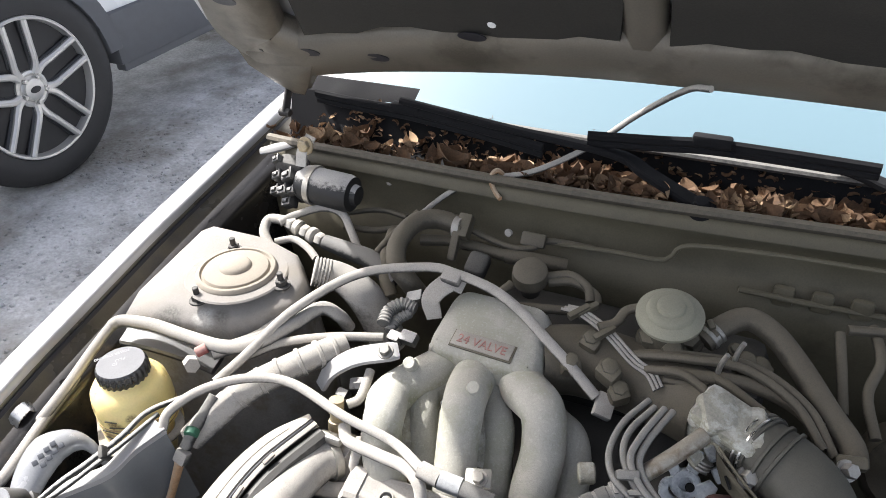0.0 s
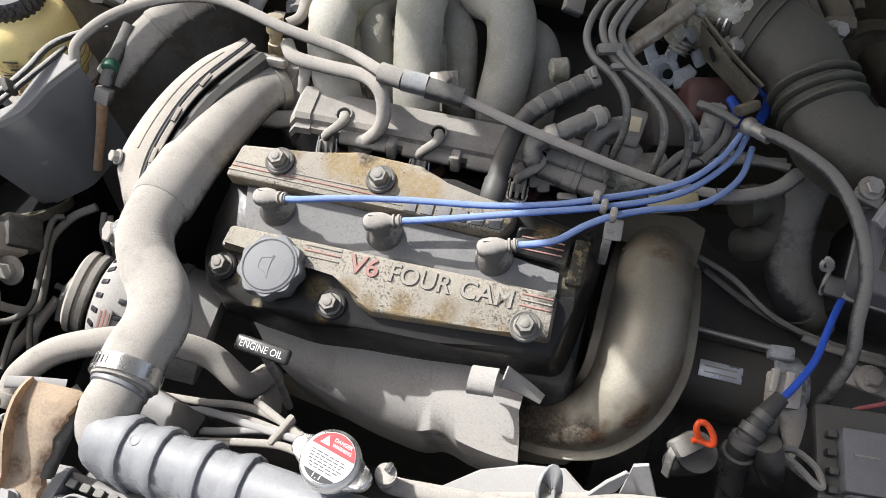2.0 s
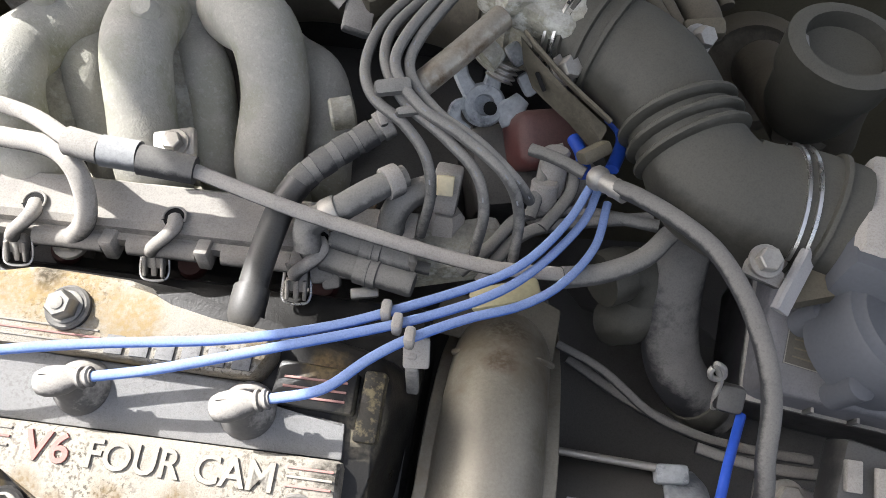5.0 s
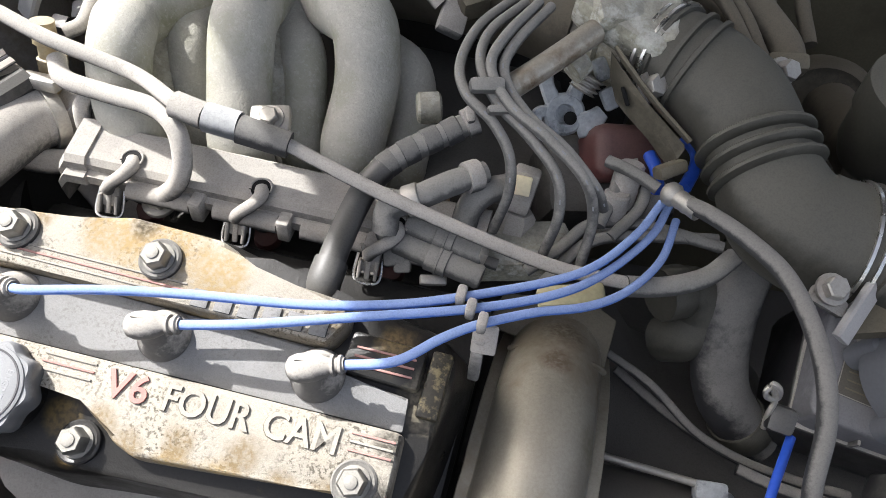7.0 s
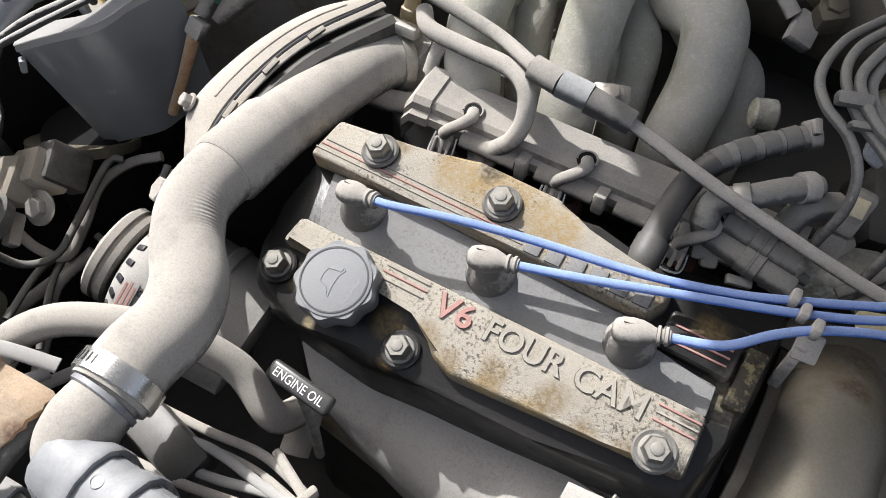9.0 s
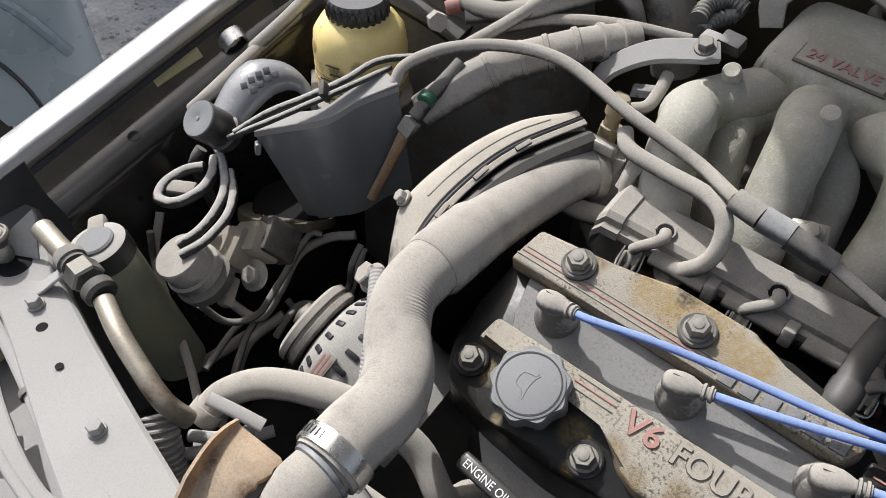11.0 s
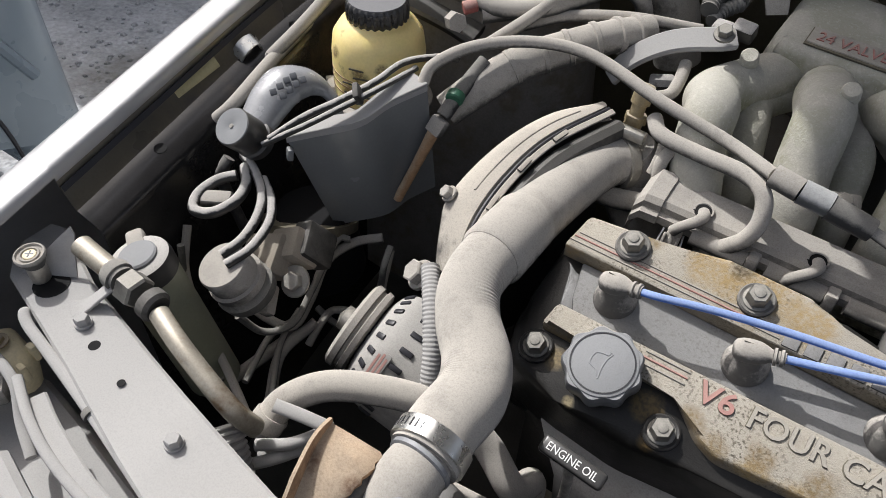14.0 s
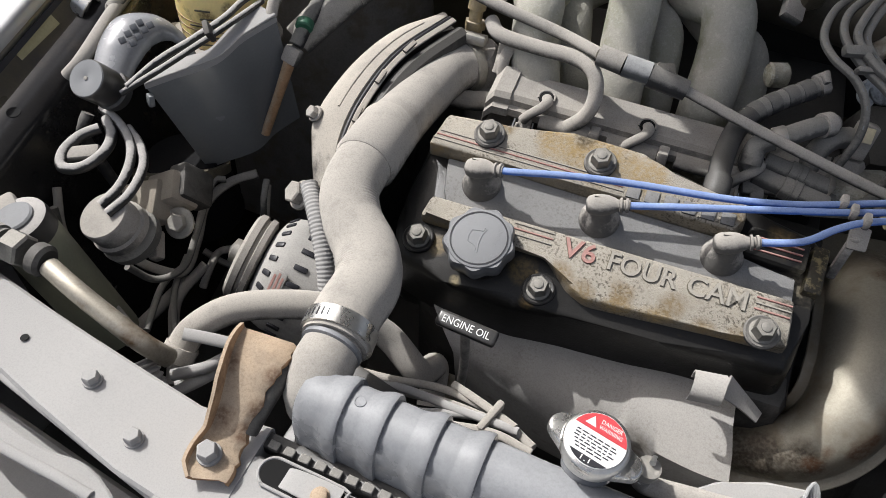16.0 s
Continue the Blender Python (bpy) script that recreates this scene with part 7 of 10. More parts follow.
part("side", loft(B(), [[p + Vector((0.001, 0, -0.004)) for p in tb_] + [p + Vector((0.02, -0.008, -0.006)) for p in reversed(tb_)], [p + Vector((0, 0, -0.25)) for p in tb_] + [p + Vector((0.03, -0.012, -0.25)) for p in reversed(tb_)]]), "belt_cover", bc, "dusty tan side", 30)
bm = B()
rows = []
for f_ in (0.0, 0.06, 0.35, 0.7, 0.94, 1.0):
    row = []
    for i in range(41):
        a_ = tb_[i]
        b_ = se_[min(40, round(i * (len(se_) - 1) / 40))]
        row.append(bm.verts.new(a_.lerp(b_, f_) + Vector((0, 0, 0.004 * math.sin(math.pi * f_) - (0.003 if f_ in (0.0, 1.0) else 0.0)))))
    rows.append(row)
for r0, r1 in zip(rows, rows[1:]):
    for k in range(40):
        bm.faces.new((r0[k], r0[k + 1], r1[k + 1], r1[k]))
thicken(bm, 0.004)
part("face", bm, "belt_cover", bc, "smooth dusty tan face", 50)
part("rib_line", tube(B(), [tb_[i].lerp(se_[i], 0.62) + Vector((0, 0, 0.0035)) for i in range(16, 40, 4)], 0.0012, 6, 4), "belt_cover", bc, "moulded line")
part("seam", tube(B(), [V3(p) + Vector((0.003, -0.002, 0.000)) for p in SE], 0.0020, 8, 6), "ink", bc, "dark rubber seam")
part("inner_cover", strip(B(), [V3(p) + Vector((0.008, -0.004, 0.0)) for p in SE], 0.006, 0.003, up=(0.25, -0.3, 0.9), seg=6), "belt_cover", bc, "narrow inner lip")
part("seam", tube(B(), [V3(p) + Vector((0.018, -0.008, -0.013)) for p in SE], 0.010, 8, 6), "plastic", bc, "black inner edge")
for f in (0.15, 0.38, 0.60, 0.80):
    line = spline(SE, 8)
    i = int(f * (len(line) - 1))
    part("cover_lug", rbox(B(), axes(line[i] + Vector((0.009, -0.005, 0.004)), (0.25, -0.3, 0.9), line[i + 1] - line[i]), (0.016, 0.0045, 0.004), 0.001), "belt_cover", bc, "small lug")
part("bolt", bolt(B(), (-0.479, 0.269, 0.725), (-0.5, -0.5, 0.7), 0.011, 0.014, 1.3), "plastic_dusty", bc, "dusty bolt")
part("bolt", bolt(B(), (-0.484, 0.315, 0.785), (-0.5, -0.5, 0.7), 0.006, 0.008, 1.3), "plastic_dusty", bc, "dusty bolt")
solid("wiring_conduit", ribbed(B(), [(-0.469, 0.267, 0.745), (-0.448, 0.241, 0.735), (-0.428, 0.215, 0.715), (-0.416, 0.195, 0.69), (-0.405, 0.179, 0.66)], 0.0080, 0.035, 0.0036), "plate", "ribbed dusty wiring conduit by the hose", "conduit")
solid("wiring_conduit", ribbed(B(), [(-0.519, 0.071, 0.7), (-0.509, 0.064, 0.69), (-0.497, 0.056, 0.67), (-0.484, 0.047, 0.65)], 0.013, 0.08, 0.005), "plate", "ribbed pale conduit beside the support", "conduit")
bph = hose("bypass_hose", [(-0.509, 0.099, 0.675), (-0.503, 0.12, 0.69), (-0.481, 0.145, 0.7), (-0.445, 0.167, 0.7), (-0.407, 0.186, 0.69), (-0.364, 0.2, 0.66), (-0.327, 0.193, 0.63), (-0.322, 0.222, 0.6), (-0.314, 0.191, 0.58)], 0.0128, "hose", "curved dusty hose under the radiator hose", n=18, ends=[(0.03, "end_sleeve", "hose", 1.12), (0.52, "spring_clamp", "rubber", 1.08)])
hose("bypass_strap", [(-0.498, 0.104, 0.708), (-0.478, 0.113, 0.7), (-0.457, 0.122, 0.69)], 0.006, "plate", "pale strap over the curved hose", "strap", flat=0.5)
for k, q in enumerate(([(-0.499, 0.08, 0.68), (-0.476, 0.095, 0.685), (-0.466, 0.117, 0.68)], [(-0.496, 0.068, 0.67), (-0.48, 0.084, 0.675), (-0.468, 0.111, 0.67)], [(-0.501, 0.08, 0.66), (-0.481, 0.103, 0.66), (-0.464, 0.133, 0.66)])):
    hose("fan_wire", q, 0.005, "plate", "pale dusty wire by the bracket", "wire")
for k, q in enumerate(([(-0.363, 0.115, 0.7), (-0.32, 0.13, 0.705), (-0.266, 0.128, 0.71), (-0.229, 0.126, 0.715), (-0.218, 0.126, 0.71)], [(-0.354, 0.109, 0.7), (-0.305, 0.117, 0.7), (-0.256, 0.128, 0.71), (-0.219, 0.126, 0.715)], [(-0.28, 0.153, 0.7), (-0.251, 0.14, 0.71), (-0.222, 0.128, 0.715)], [(-0.352, 0.128, 0.69), (-0.288, 0.135, 0.7), (-0.242, 0.13, 0.71)], [(-0.37, 0.138, 0.69), (-0.33, 0.142, 0.692), (-0.285, 0.147, 0.698), (-0.238, 0.137, 0.706), (-0.205, 0.12, 0.712)], [(-0.36, 0.10, 0.69), (-0.315, 0.104, 0.702), (-0.27, 0.112, 0.712), (-0.235, 0.117, 0.716), (-0.205, 0.113, 0.716)])):
    hose("fan_harness", q, 0.0034, "plate" if k < 2 else "plastic_dusty", "dusty wires behind the radiator tank", "wire")
solid("fan_connector", rbox(B(), axes((-0.343, 0.12, 0.695), (0, -0.2, 1), (1, -0.2, 0)), (0.06, 0.03, 0.025), 0.005), "plastic", "black connector behind the radiator", "connector")
solid("harness_tie", rbox(B(), axes((-0.242, 0.129, 0.715), (1, -0.3, 0)), (0.03, 0.012, 0.006), 0.002), "plastic_dusty", "grey tie round the fan wires", "cable tie")

# dipstick
ds = thing("oil_dipstick", (-0.316, 0.212, 0.62), "black oil dipstick handle with white words", "dipstick")
dm = axes((-0.285, 0.189, 0.728), (0.0, -0.35, 0.94), (1, -0.06, 0))
part("handle", rbox(B(), dm, (0.052, 0.014, 0.008), 0.003, 3), "gloss", ds, "black flat handle")
part("lettering", words("ENGINE OIL", dm @ pose(-0.0205, -0.0033, 0.0041), 0.0062, 0.041, 0.0003), "white", ds, "white words ENGINE OIL")
part("rod", tube(B(), [(-0.286, 0.189, 0.722), (-0.285, 0.192, 0.67), (-0.289, 0.196, 0.6)], 0.004, 10, 4), "plastic_dusty", ds, "grey tube")

# heat shield and exhaust
hs = thing("exhaust_heat_shield", (-0.2, 0.22, 0.5), "dusty folded steel heat shield over the exhaust manifold", "heat shield")
a_ = [(-0.334, 0.242, 0.668), (-0.235, 0.244, 0.668), (-0.162, 0.245, 0.668), (-0.144, 0.234, 0.671), (-0.114, 0.230, 0.675), (-0.085, 0.228, 0.674), (-0.062, 0.223, 0.672)]
b_ = [(-0.317, 0.227, 0.655), (-0.23, 0.219, 0.652), (-0.157, 0.219, 0.652), (-0.138, 0.214, 0.659), (-0.108, 0.210, 0.664), (-0.080, 0.207, 0.664), (-0.057, 0.205, 0.663)]
c_ = [(-0.305, 0.222, 0.635), (-0.233, 0.206, 0.625), (-0.163, 0.198, 0.622), (-0.132, 0.199, 0.638), (-0.104, 0.190, 0.646), (-0.076, 0.186, 0.648), (-0.053, 0.186, 0.649)]
bm = B()
rows = [[bm.verts.new(p) for p in spline(r_, 5)] for r_ in ([V3(q) + Vector((0, 0.04, -0.004)) for q in a_], a_, b_, c_, [V3(q) + Vector((0, 0.02, -0.1)) for q in c_])]
for r0, r1 in zip(rows, rows[1:]):
    for k in range(len(r0) - 1):
        bm.faces.new((r0[k], r0[k + 1], r1[k + 1], r1[k]))
thicken(bm, 0.003)
part("sheet", bm, "shield", hs, "", 50)
part("tab_arm", strip(B(), [(-0.045, 0.238, 0.676), (-0.062, 0.238, 0.690), (-0.080, 0.234, 0.708)], [0.010, 0.014, 0.020], 0.002, up=(0, -0.35, 0.94), seg=4), "shield", hs, "narrow arm of the tab")
bm = B()
rows = []
for k in range(9):
    a = radians(200 - 28 * k)
    rows.append([bm.verts.new((x, 0.221 + 0.0125 * math.cos(a) * -1.0 + 0.0, 0.712 + 0.0125 * math.sin(a) + (x + 0.107) * 0.25)) for x in (-0.1075, -0.100, -0.092, -0.084)])
for r0, r1 in zip(rows, rows[1:]):
    for k in range(3):
        bm.faces.new((r0[k], r0[k + 1], r1[k + 1], r1[k]))
thicken(bm, 0.0015)
part("rolled_tab", bm, "shield", hs, "curled bright tab", 60)
solid("manifold_pipe", tube(B(), [(-0.33, 0.27, 0.53), (-0.2, 0.26, 0.52), (-0.06, 0.26, 0.55), (-0.02, 0.255, 0.58)], 0.03, 20, 5), "pipe", "rusty exhaust manifold under the shield", "exhaust manifold")
ep = thing("crossover_pipe", (0.03, 0.3, 0.55), "tan heat-stained exhaust crossover shield with rust", "exhaust pipe")
EP = [(-0.058, 0.246, 0.612), (-0.028, 0.247, 0.620), (0.004, 0.254, 0.638), (0.024, 0.274, 0.660), (0.032, 0.303, 0.677), (0.033, 0.337, 0.686), (0.033, 0.378, 0.686), (0.034, 0.42, 0.672), (0.037, 0.482, 0.635)]
ER = (0.021, 0.025, 0.030, 0.035, 0.0385, 0.0385, 0.0375, 0.037, 0.034)
part("shell", tube(B(), EP, list(ER), 30, 8), "pipe", ep, "tan pressed shell")
for side in (1, -1):
    line = spline(EP, 4)
    sd = []
    for i, p in enumerate(line):
        d = (line[min(i + 1, len(line) - 1)] - line[max(i - 1, 0)]).normalized()
        s = d.cross(Vector((0, -0.35, 0.94))).normalized()
        sd.append(p + s * side * (0.004 + float(np.interp(i / (len(line) - 1) * 8, range(9), ER))) - Vector((0, -0.35, 0.94)) * 0.004)
    part("edge_flange", strip(B(), sd, 0.010, 0.0030, up=(0, -0.35, 0.94), seg=2), "pipe", ep, "pressed seam flange")
RUST, CHAR = (0.17, 0.085, 0.045), (0.075, 0.055, 0.04)
spots(M["pipe"], [(V3(EP[0]) + Vector((0.0, -0.012, 0.016)), 0.026, CHAR), (V3(EP[1]) + Vector((0, -0.016, 0.016)), 0.024, CHAR), (V3(EP[2]) + Vector((-0.004, -0.024, 0.012)), 0.018, CHAR), (V3(EP[2]) + Vector((0.004, -0.026, 0.014)), 0.009, RUST), (V3(EP[3]) + Vector((0.014, -0.030, 0.010)), 0.012, RUST),
                  (V3(EP[3]) + Vector((0.020, -0.022, 0.020)), 0.007, RUST), (V3(EP[2]) + Vector((0.010, -0.014, 0.026)), 0.007, RUST), (V3(EP[4]) + Vector((0.034, 0, 0.012)), 0.010, (0.24, 0.15, 0.09)), (V3(EP[5]) + Vector((0.03, 0.01, 0.016)), 0.014, (0.26, 0.24, 0.17)),
                  (V3(EP[6]) + Vector((0.0, 0.02, 0.034)), 0.012, (0.17, 0.12, 0.08)), (V3(EP[7]) + Vector((0, 0.01, 0.03)), 0.018, (0.14, 0.11, 0.075)), (V3(EP[8]) + Vector((0, 0, 0.03)), 0.03, (0.12, 0.10, 0.07))])
part("neck_band", tube(B(), [V3(EP[7]) + Vector((-0.036, -0.004, 0.018)), V3(EP[7]) + Vector((-0.018, -0.010, 0.034)), V3(EP[7]) + Vector((0.004, -0.012, 0.038)), V3(EP[7]) + Vector((0.026, -0.008, 0.030)), V3(EP[7]) + Vector((0.037, -0.002, 0.014))], 0.0025, 8, 6), "pipe", ep, "pressed step at the neck")
part("top_flange", prism(B(), axes((0.025, 0.448, 0.69), (0, -0.5, 0.85), (1, 0.1, 0)), [(-0.05, -0.01), (0.045, -0.03), (0.05, 0.01), (0.03, 0.02), (-0.04, 0.018)], -0.008, 0.0, 0.002), "grime", ep, "dirty flange plate")

# fan shroud and bars at the front
fs = thing("fan_shroud", (-0.02, 0.15, 0.4), "pale dusty fan shroud behind the radiator", "fan shroud")
bm = B()
out = [V3(q) for q in ((-0.108, 0.121, 0.715), (-0.077, 0.145, 0.72), (-0.044, 0.159, 0.72), (-0.013, 0.165, 0.72), (0.005, 0.154, 0.715), (0.062, 0.156, 0.715), (0.067, 0.128, 0.715), (-0.106, 0.099, 0.715))]
loft(bm, [[q + Vector((0, 0, -0.12)) for q in out], [q + Vector((0, 0, -0.004)) for q in out], [q + (sum(out, Vector()) / 8 - q).normalized() * 0.004 for q in out]])
part("shell", bm, "plate", fs, "pale dusty shell")
part("clip", strip(B(), [(-0.022, 0.127, 0.725), (-0.028, 0.138, 0.742), (-0.018, 0.143, 0.742), (-0.015, 0.13, 0.73)], 0.022, 0.003, up=(1, 0, 0.3)), "grey_plastic", fs, "grey clip")
part("fin", strip(B(), [(0.007, 0.138, 0.735), (0.021, 0.15, 0.745), (0.03, 0.159, 0.755)], [0.012, 0.014, 0.004], 0.003, up=(0.3, -0.8, 0.3)), "plate", fs, "bent fin")
part("fin", prism(B(), axes((0.041, 0.153, 0.72), (0, -0.9, 0.3), (1, 0, 0)), [(-0.012, 0), (0.02, 0), (0.002, 0.045), (-0.008, 0.04)], 0, 0.003), "plate", fs, "upright fin")
hose("overflow_hose", [V3(RC) + Vector((0.035, 0.008, -0.018)), (-0.131, 0.097, 0.765), (-0.096, 0.1, 0.765), (-0.048, 0.105, 0.765), (0.015, 0.109, 0.765), (0.069, 0.114, 0.765)], 0.0068, "plastic_dusty", "dusty overflow hose along the radiator", ends=[(0.04, "spring_clamp", "steel", 1.12)])
hose("overflow_clip", [(-0.135, 0.091, 0.775), (-0.132, 0.097, 0.785), (-0.131, 0.102, 0.79), (-0.132, 0.097, 0.792)], 0.002, "bright", "small wire hose clip", "clip")
hose("harness_tube", [(-0.066, 0.118, 0.73), (-0.025, 0.128, 0.735), (0.031, 0.144, 0.735), (0.094, 0.157, 0.73), (0.133, 0.167, 0.72)], 0.006, "plastic_dusty", "grey tube across the fan shroud", "tube")
for q in ([(-0.621, 0.171, 0.66), (-0.609, 0.186, 0.63), (-0.593, 0.21, 0.63), (-0.6, 0.245, 0.64), (-0.613, 0.3, 0.66), (-0.604, 0.312, 0.66)],
          [(-0.564, 0.329, 0.66), (-0.558, 0.31, 0.65), (-0.559, 0.303, 0.62), (-0.561, 0.284, 0.6)],
          [(-0.698, 0.18, 0.7), (-0.692, 0.17, 0.66), (-0.665, 0.158, 0.62), (-0.618, 0.133, 0.6)],
          [(-0.62, 0.244, 0.6), (-0.611, 0.205, 0.59), (-0.588, 0.169, 0.58), (-0.574, 0.147, 0.57)],
          [(-0.608, 0.257, 0.6), (-0.587, 0.258, 0.59), (-0.562, 0.265, 0.58)],
          [(-0.599, 0.146, 0.6), (-0.619, 0.199, 0.6), (-0.615, 0.229, 0.6)]):
    hose("loose_wire", q, 0.0036, "rubber", "thin grey wire hanging in the dark beside the alternator", "wire")


# ---- rear of the bay ----
wm = thing("wiper_motor", (-0.60, 0.84, 0.85), "black wiper motor in a steel strap on the firewall", "wiper motor")
A0, A1 = V3((-0.615, 0.8, 0.924)), V3((-0.508, 0.8, 0.919))
wd = (A1 - A0).normalized()
part("housing", lathe(B(), axes(A0, wd), [(-0.01, 0.025), (0, 0.028), (0.07, 0.0285), (0.078, 0.026), (0.08, 0.016), (0.088, 0.014), (0.09, 0.0)], 32), "hose_half", wm, "black can with dust on top")
part("strap", lathe(B(), axes(A0 + wd * 0.008, wd), [(0, 0.029), (0, 0.0305), (0.009, 0.0305), (0.009, 0.029)], 32), "steel", wm, "steel strap")
part("strap_arm", strip(B(), [A0 + Vector((0, -0.01, 0.034)), A0 + Vector((0.0, 0.0, 0.055)), A0 + Vector((0.005, 0.02, 0.07))], 0.018, 0.003, up=(0, -1, 0.2)), "steel", wm, "bent strap arm")
part("strap_bolt", bolt(B(), A0 + Vector((0.004, 0.004, 0.062)), (0, -1, 0.3), 0.009, 0.01), "brass", wm, "brass-coloured bolt")
for dx, dy, dz, s in ((-0.022, -0.012, 0.014, 0.022), (-0.044, -0.010, 0.010, 0.018), (-0.030, -0.020, -0.008, 0.020), (-0.014, -0.022, -0.004, 0.016), (-0.048, -0.016, -0.014, 0.018), (-0.026, -0.020, -0.028, 0.020), (-0.046, -0.004, 0.034, 0.014)):
    mp_ = axes(A0 + Vector((dx, dy, dz)), (-0.3, -0.6, 0.7), (1, 0.3, 0.2 + 6 * dz))
    pg = part("plug", rbox(B(), mp_, (s, s * 0.7, s * 0.8), 0.002), "hose_half", wm, "black connector, dusty on top")
    part("latch", rbox(B(), mp_ @ Matrix.Translation((0, 0, s * 0.45)), (s * 0.5, s * 0.35, s * 0.25), 0.0012), "hose_half", pg, "small latch")
    part("collar", rbox(B(), mp_ @ Matrix.Translation((s * 0.42, 0, 0)), (s * 0.22, s * 0.85, s * 0.95), 0.0012), "plastic", pg, "dark collar")
part("gear_case", rbox(B(), axes(A0 + Vector((-0.028, 0.006, 0.0)), wd, (0, 0, 1)), (0.070, 0.030, 0.050), 0.008), "dark", wm, "dark gear case behind the plugs")
hose("brake_line", [(-0.633, 0.74, 0.885), (-0.619, 0.758, 0.89), (-0.586, 0.786, 0.895), (-0.552, 0.787, 0.892), (-0.524, 0.764, 0.88), (-0.497, 0.74, 0.862), (-0.477, 0.732, 0.855)], 0.006, "hose", "pale dusty metal line curving over hoses", "pipe")
acl = thing("suction_line", (-0.574, 0.746, 0.87), "refrigerant hose with a stepped metal union", "hose")
part("bend", tube(B(), [(-0.631, 0.708, 0.86), (-0.655, 0.728, 0.872), (-0.659, 0.75, 0.88), (-0.632, 0.753, 0.882)], 0.0075, 12, 7), "hose", acl, "bent pipe")
U0, U1 = V3((-0.632, 0.752, 0.882)), V3((-0.55, 0.732, 0.876))
for k in range(5):
    part("union_ring", lathe(B(), axes(U0.lerp(U1, 0.1 + 0.18 * k), U1 - U0), [(0, 0.009), (0.002, 0.0105 + 0.0018 * (k % 2)), (0.010, 0.0105 + 0.0018 * (k % 2)), (0.012, 0.009)], 18 if k % 2 else 6), "steel" if k < 3 else "hose", acl, "stepped union ring")
part("tube", tube(B(), [U1, (-0.506, 0.729, 0.872), (-0.468, 0.725, 0.868), (-0.427, 0.713, 0.85)], [0.011, 0.013, 0.014, 0.014], 18, 6), "hose_clean", acl, "thick black rubber hose")
hose("breather_pipe", [(-0.625, 0.713, 0.87), (-0.601, 0.726, 0.872), (-0.57, 0.716, 0.87), (-0.549, 0.704, 0.865)], 0.0055, "hose", "short dusty metal pipe", "pipe")
ih = thing("idle_air_hose", (-0.509, 0.695, 0.84), "large dusty hose with a ribbed clamp at its mouth", "hose")
I0, I1 = V3((-0.521, 0.658, 0.882)), V3((-0.491, 0.673, 0.87))
part("tube", tube(B(), [I0, I1, (-0.458, 0.673, 0.85), (-0.442, 0.68, 0.81), (-0.428, 0.682, 0.76)], [0.019, 0.020, 0.024, 0.026, 0.026], 22, 6), "hose", ih, "fat dusty tube")
for k in range(5):
    part("clamp_ring", lathe(B(), axes(I0.lerp(I1, 0.13 * k), I1 - I0), [(0, 0.0190), (0.0007, 0.0212), (0.0025, 0.0212), (0.0032, 0.0190)], 26), "plastic_dusty", ih, "clamp ring")
bh = thing("heater_hose", (-0.397, 0.724, 0.86), "thick grey heater hose bent in a hook", "heater hose")
BH = [(-0.36, 0.798, 0.905), (-0.398, 0.797, 0.91), (-0.422, 0.774, 0.912), (-0.427, 0.73, 0.905), (-0.415, 0.701, 0.89), (-0.395, 0.696, 0.87), (-0.386, 0.708, 0.84)]
part("tube", tube(B(), BH, 0.0138, 20, 8), "grime_rubber", bh, "grey rubber tube")
part("clamp", rbox(B(), axes((-0.355, 0.792, 0.91), (0, -0.6, 0.8)), (0.02, 0.035, 0.02), 0.003), "grime", bh, "spring clamp")
part("clamp_band", lathe(B(), axes((-0.369, 0.791, 0.907), (1, 0, 0)), [(0, 0.0145), (0, 0.0158), (0.010, 0.0158), (0.010, 0.0145)], 22), "steel", bh, "clamp band")
hose("heater_hose", [(-0.464, 0.784, 0.88), (-0.452, 0.738, 0.875), (-0.442, 0.713, 0.86), (-0.425, 0.693, 0.84)], 0.010, "grime_rubber", "second grey heater hose behind the hook", "heater hose")
hose("bay_wire", [(-0.473, 0.726, 0.868), (-0.452, 0.752, 0.895), (-0.429, 0.798, 0.915)], 0.0045, "grime_rubber", "thin black wire along the firewall", "wire")
hose("bay_wire", [(-0.551, 0.787, 0.87), (-0.504, 0.792, 0.87), (-0.457, 0.811, 0.875)], 0.005, "grime_rubber", "thin black wire in the shade", "wire")
hose("bay_wire", [(-0.566, 0.799, 0.88), (-0.511, 0.825, 0.885), (-0.461, 0.821, 0.885)], 0.004, "grime_rubber", "thin black wire in the shade", "wire")
hose("heater_pipe", [(-0.419, 0.781, 0.88), (-0.375, 0.793, 0.88), (-0.314, 0.789, 0.88), (-0.284, 0.787, 0.88)], 0.008, "grime_rubber", "dull metal heater pipe on the firewall", "pipe")
hose("heater_pipe", [(-0.292, 0.787, 0.88), (-0.249, 0.791, 0.88), (-0.209, 0.799, 0.875)], 0.0105, "grime_rubber", "short rubber sleeve on the heater pipe", "pipe")
hose("firewall_wire", [(-0.354, 0.804, 0.9), (-0.326, 0.799, 0.895), (-0.29, 0.793, 0.892), (-0.26, 0.8, 0.892), (-0.239, 0.821, 0.895), (-0.183, 0.832, 0.89)], 0.0045, "grime_rubber", "grey wire clipped along the firewall", "wire")
solid("wire_clip", rbox(B(), axes((-0.26, 0.809, 0.9), (0, -0.8, 0.6)), (0.035, 0.02, 0.012), 0.004), "grime_rubber", "grey rubber clip on the firewall", "clip")
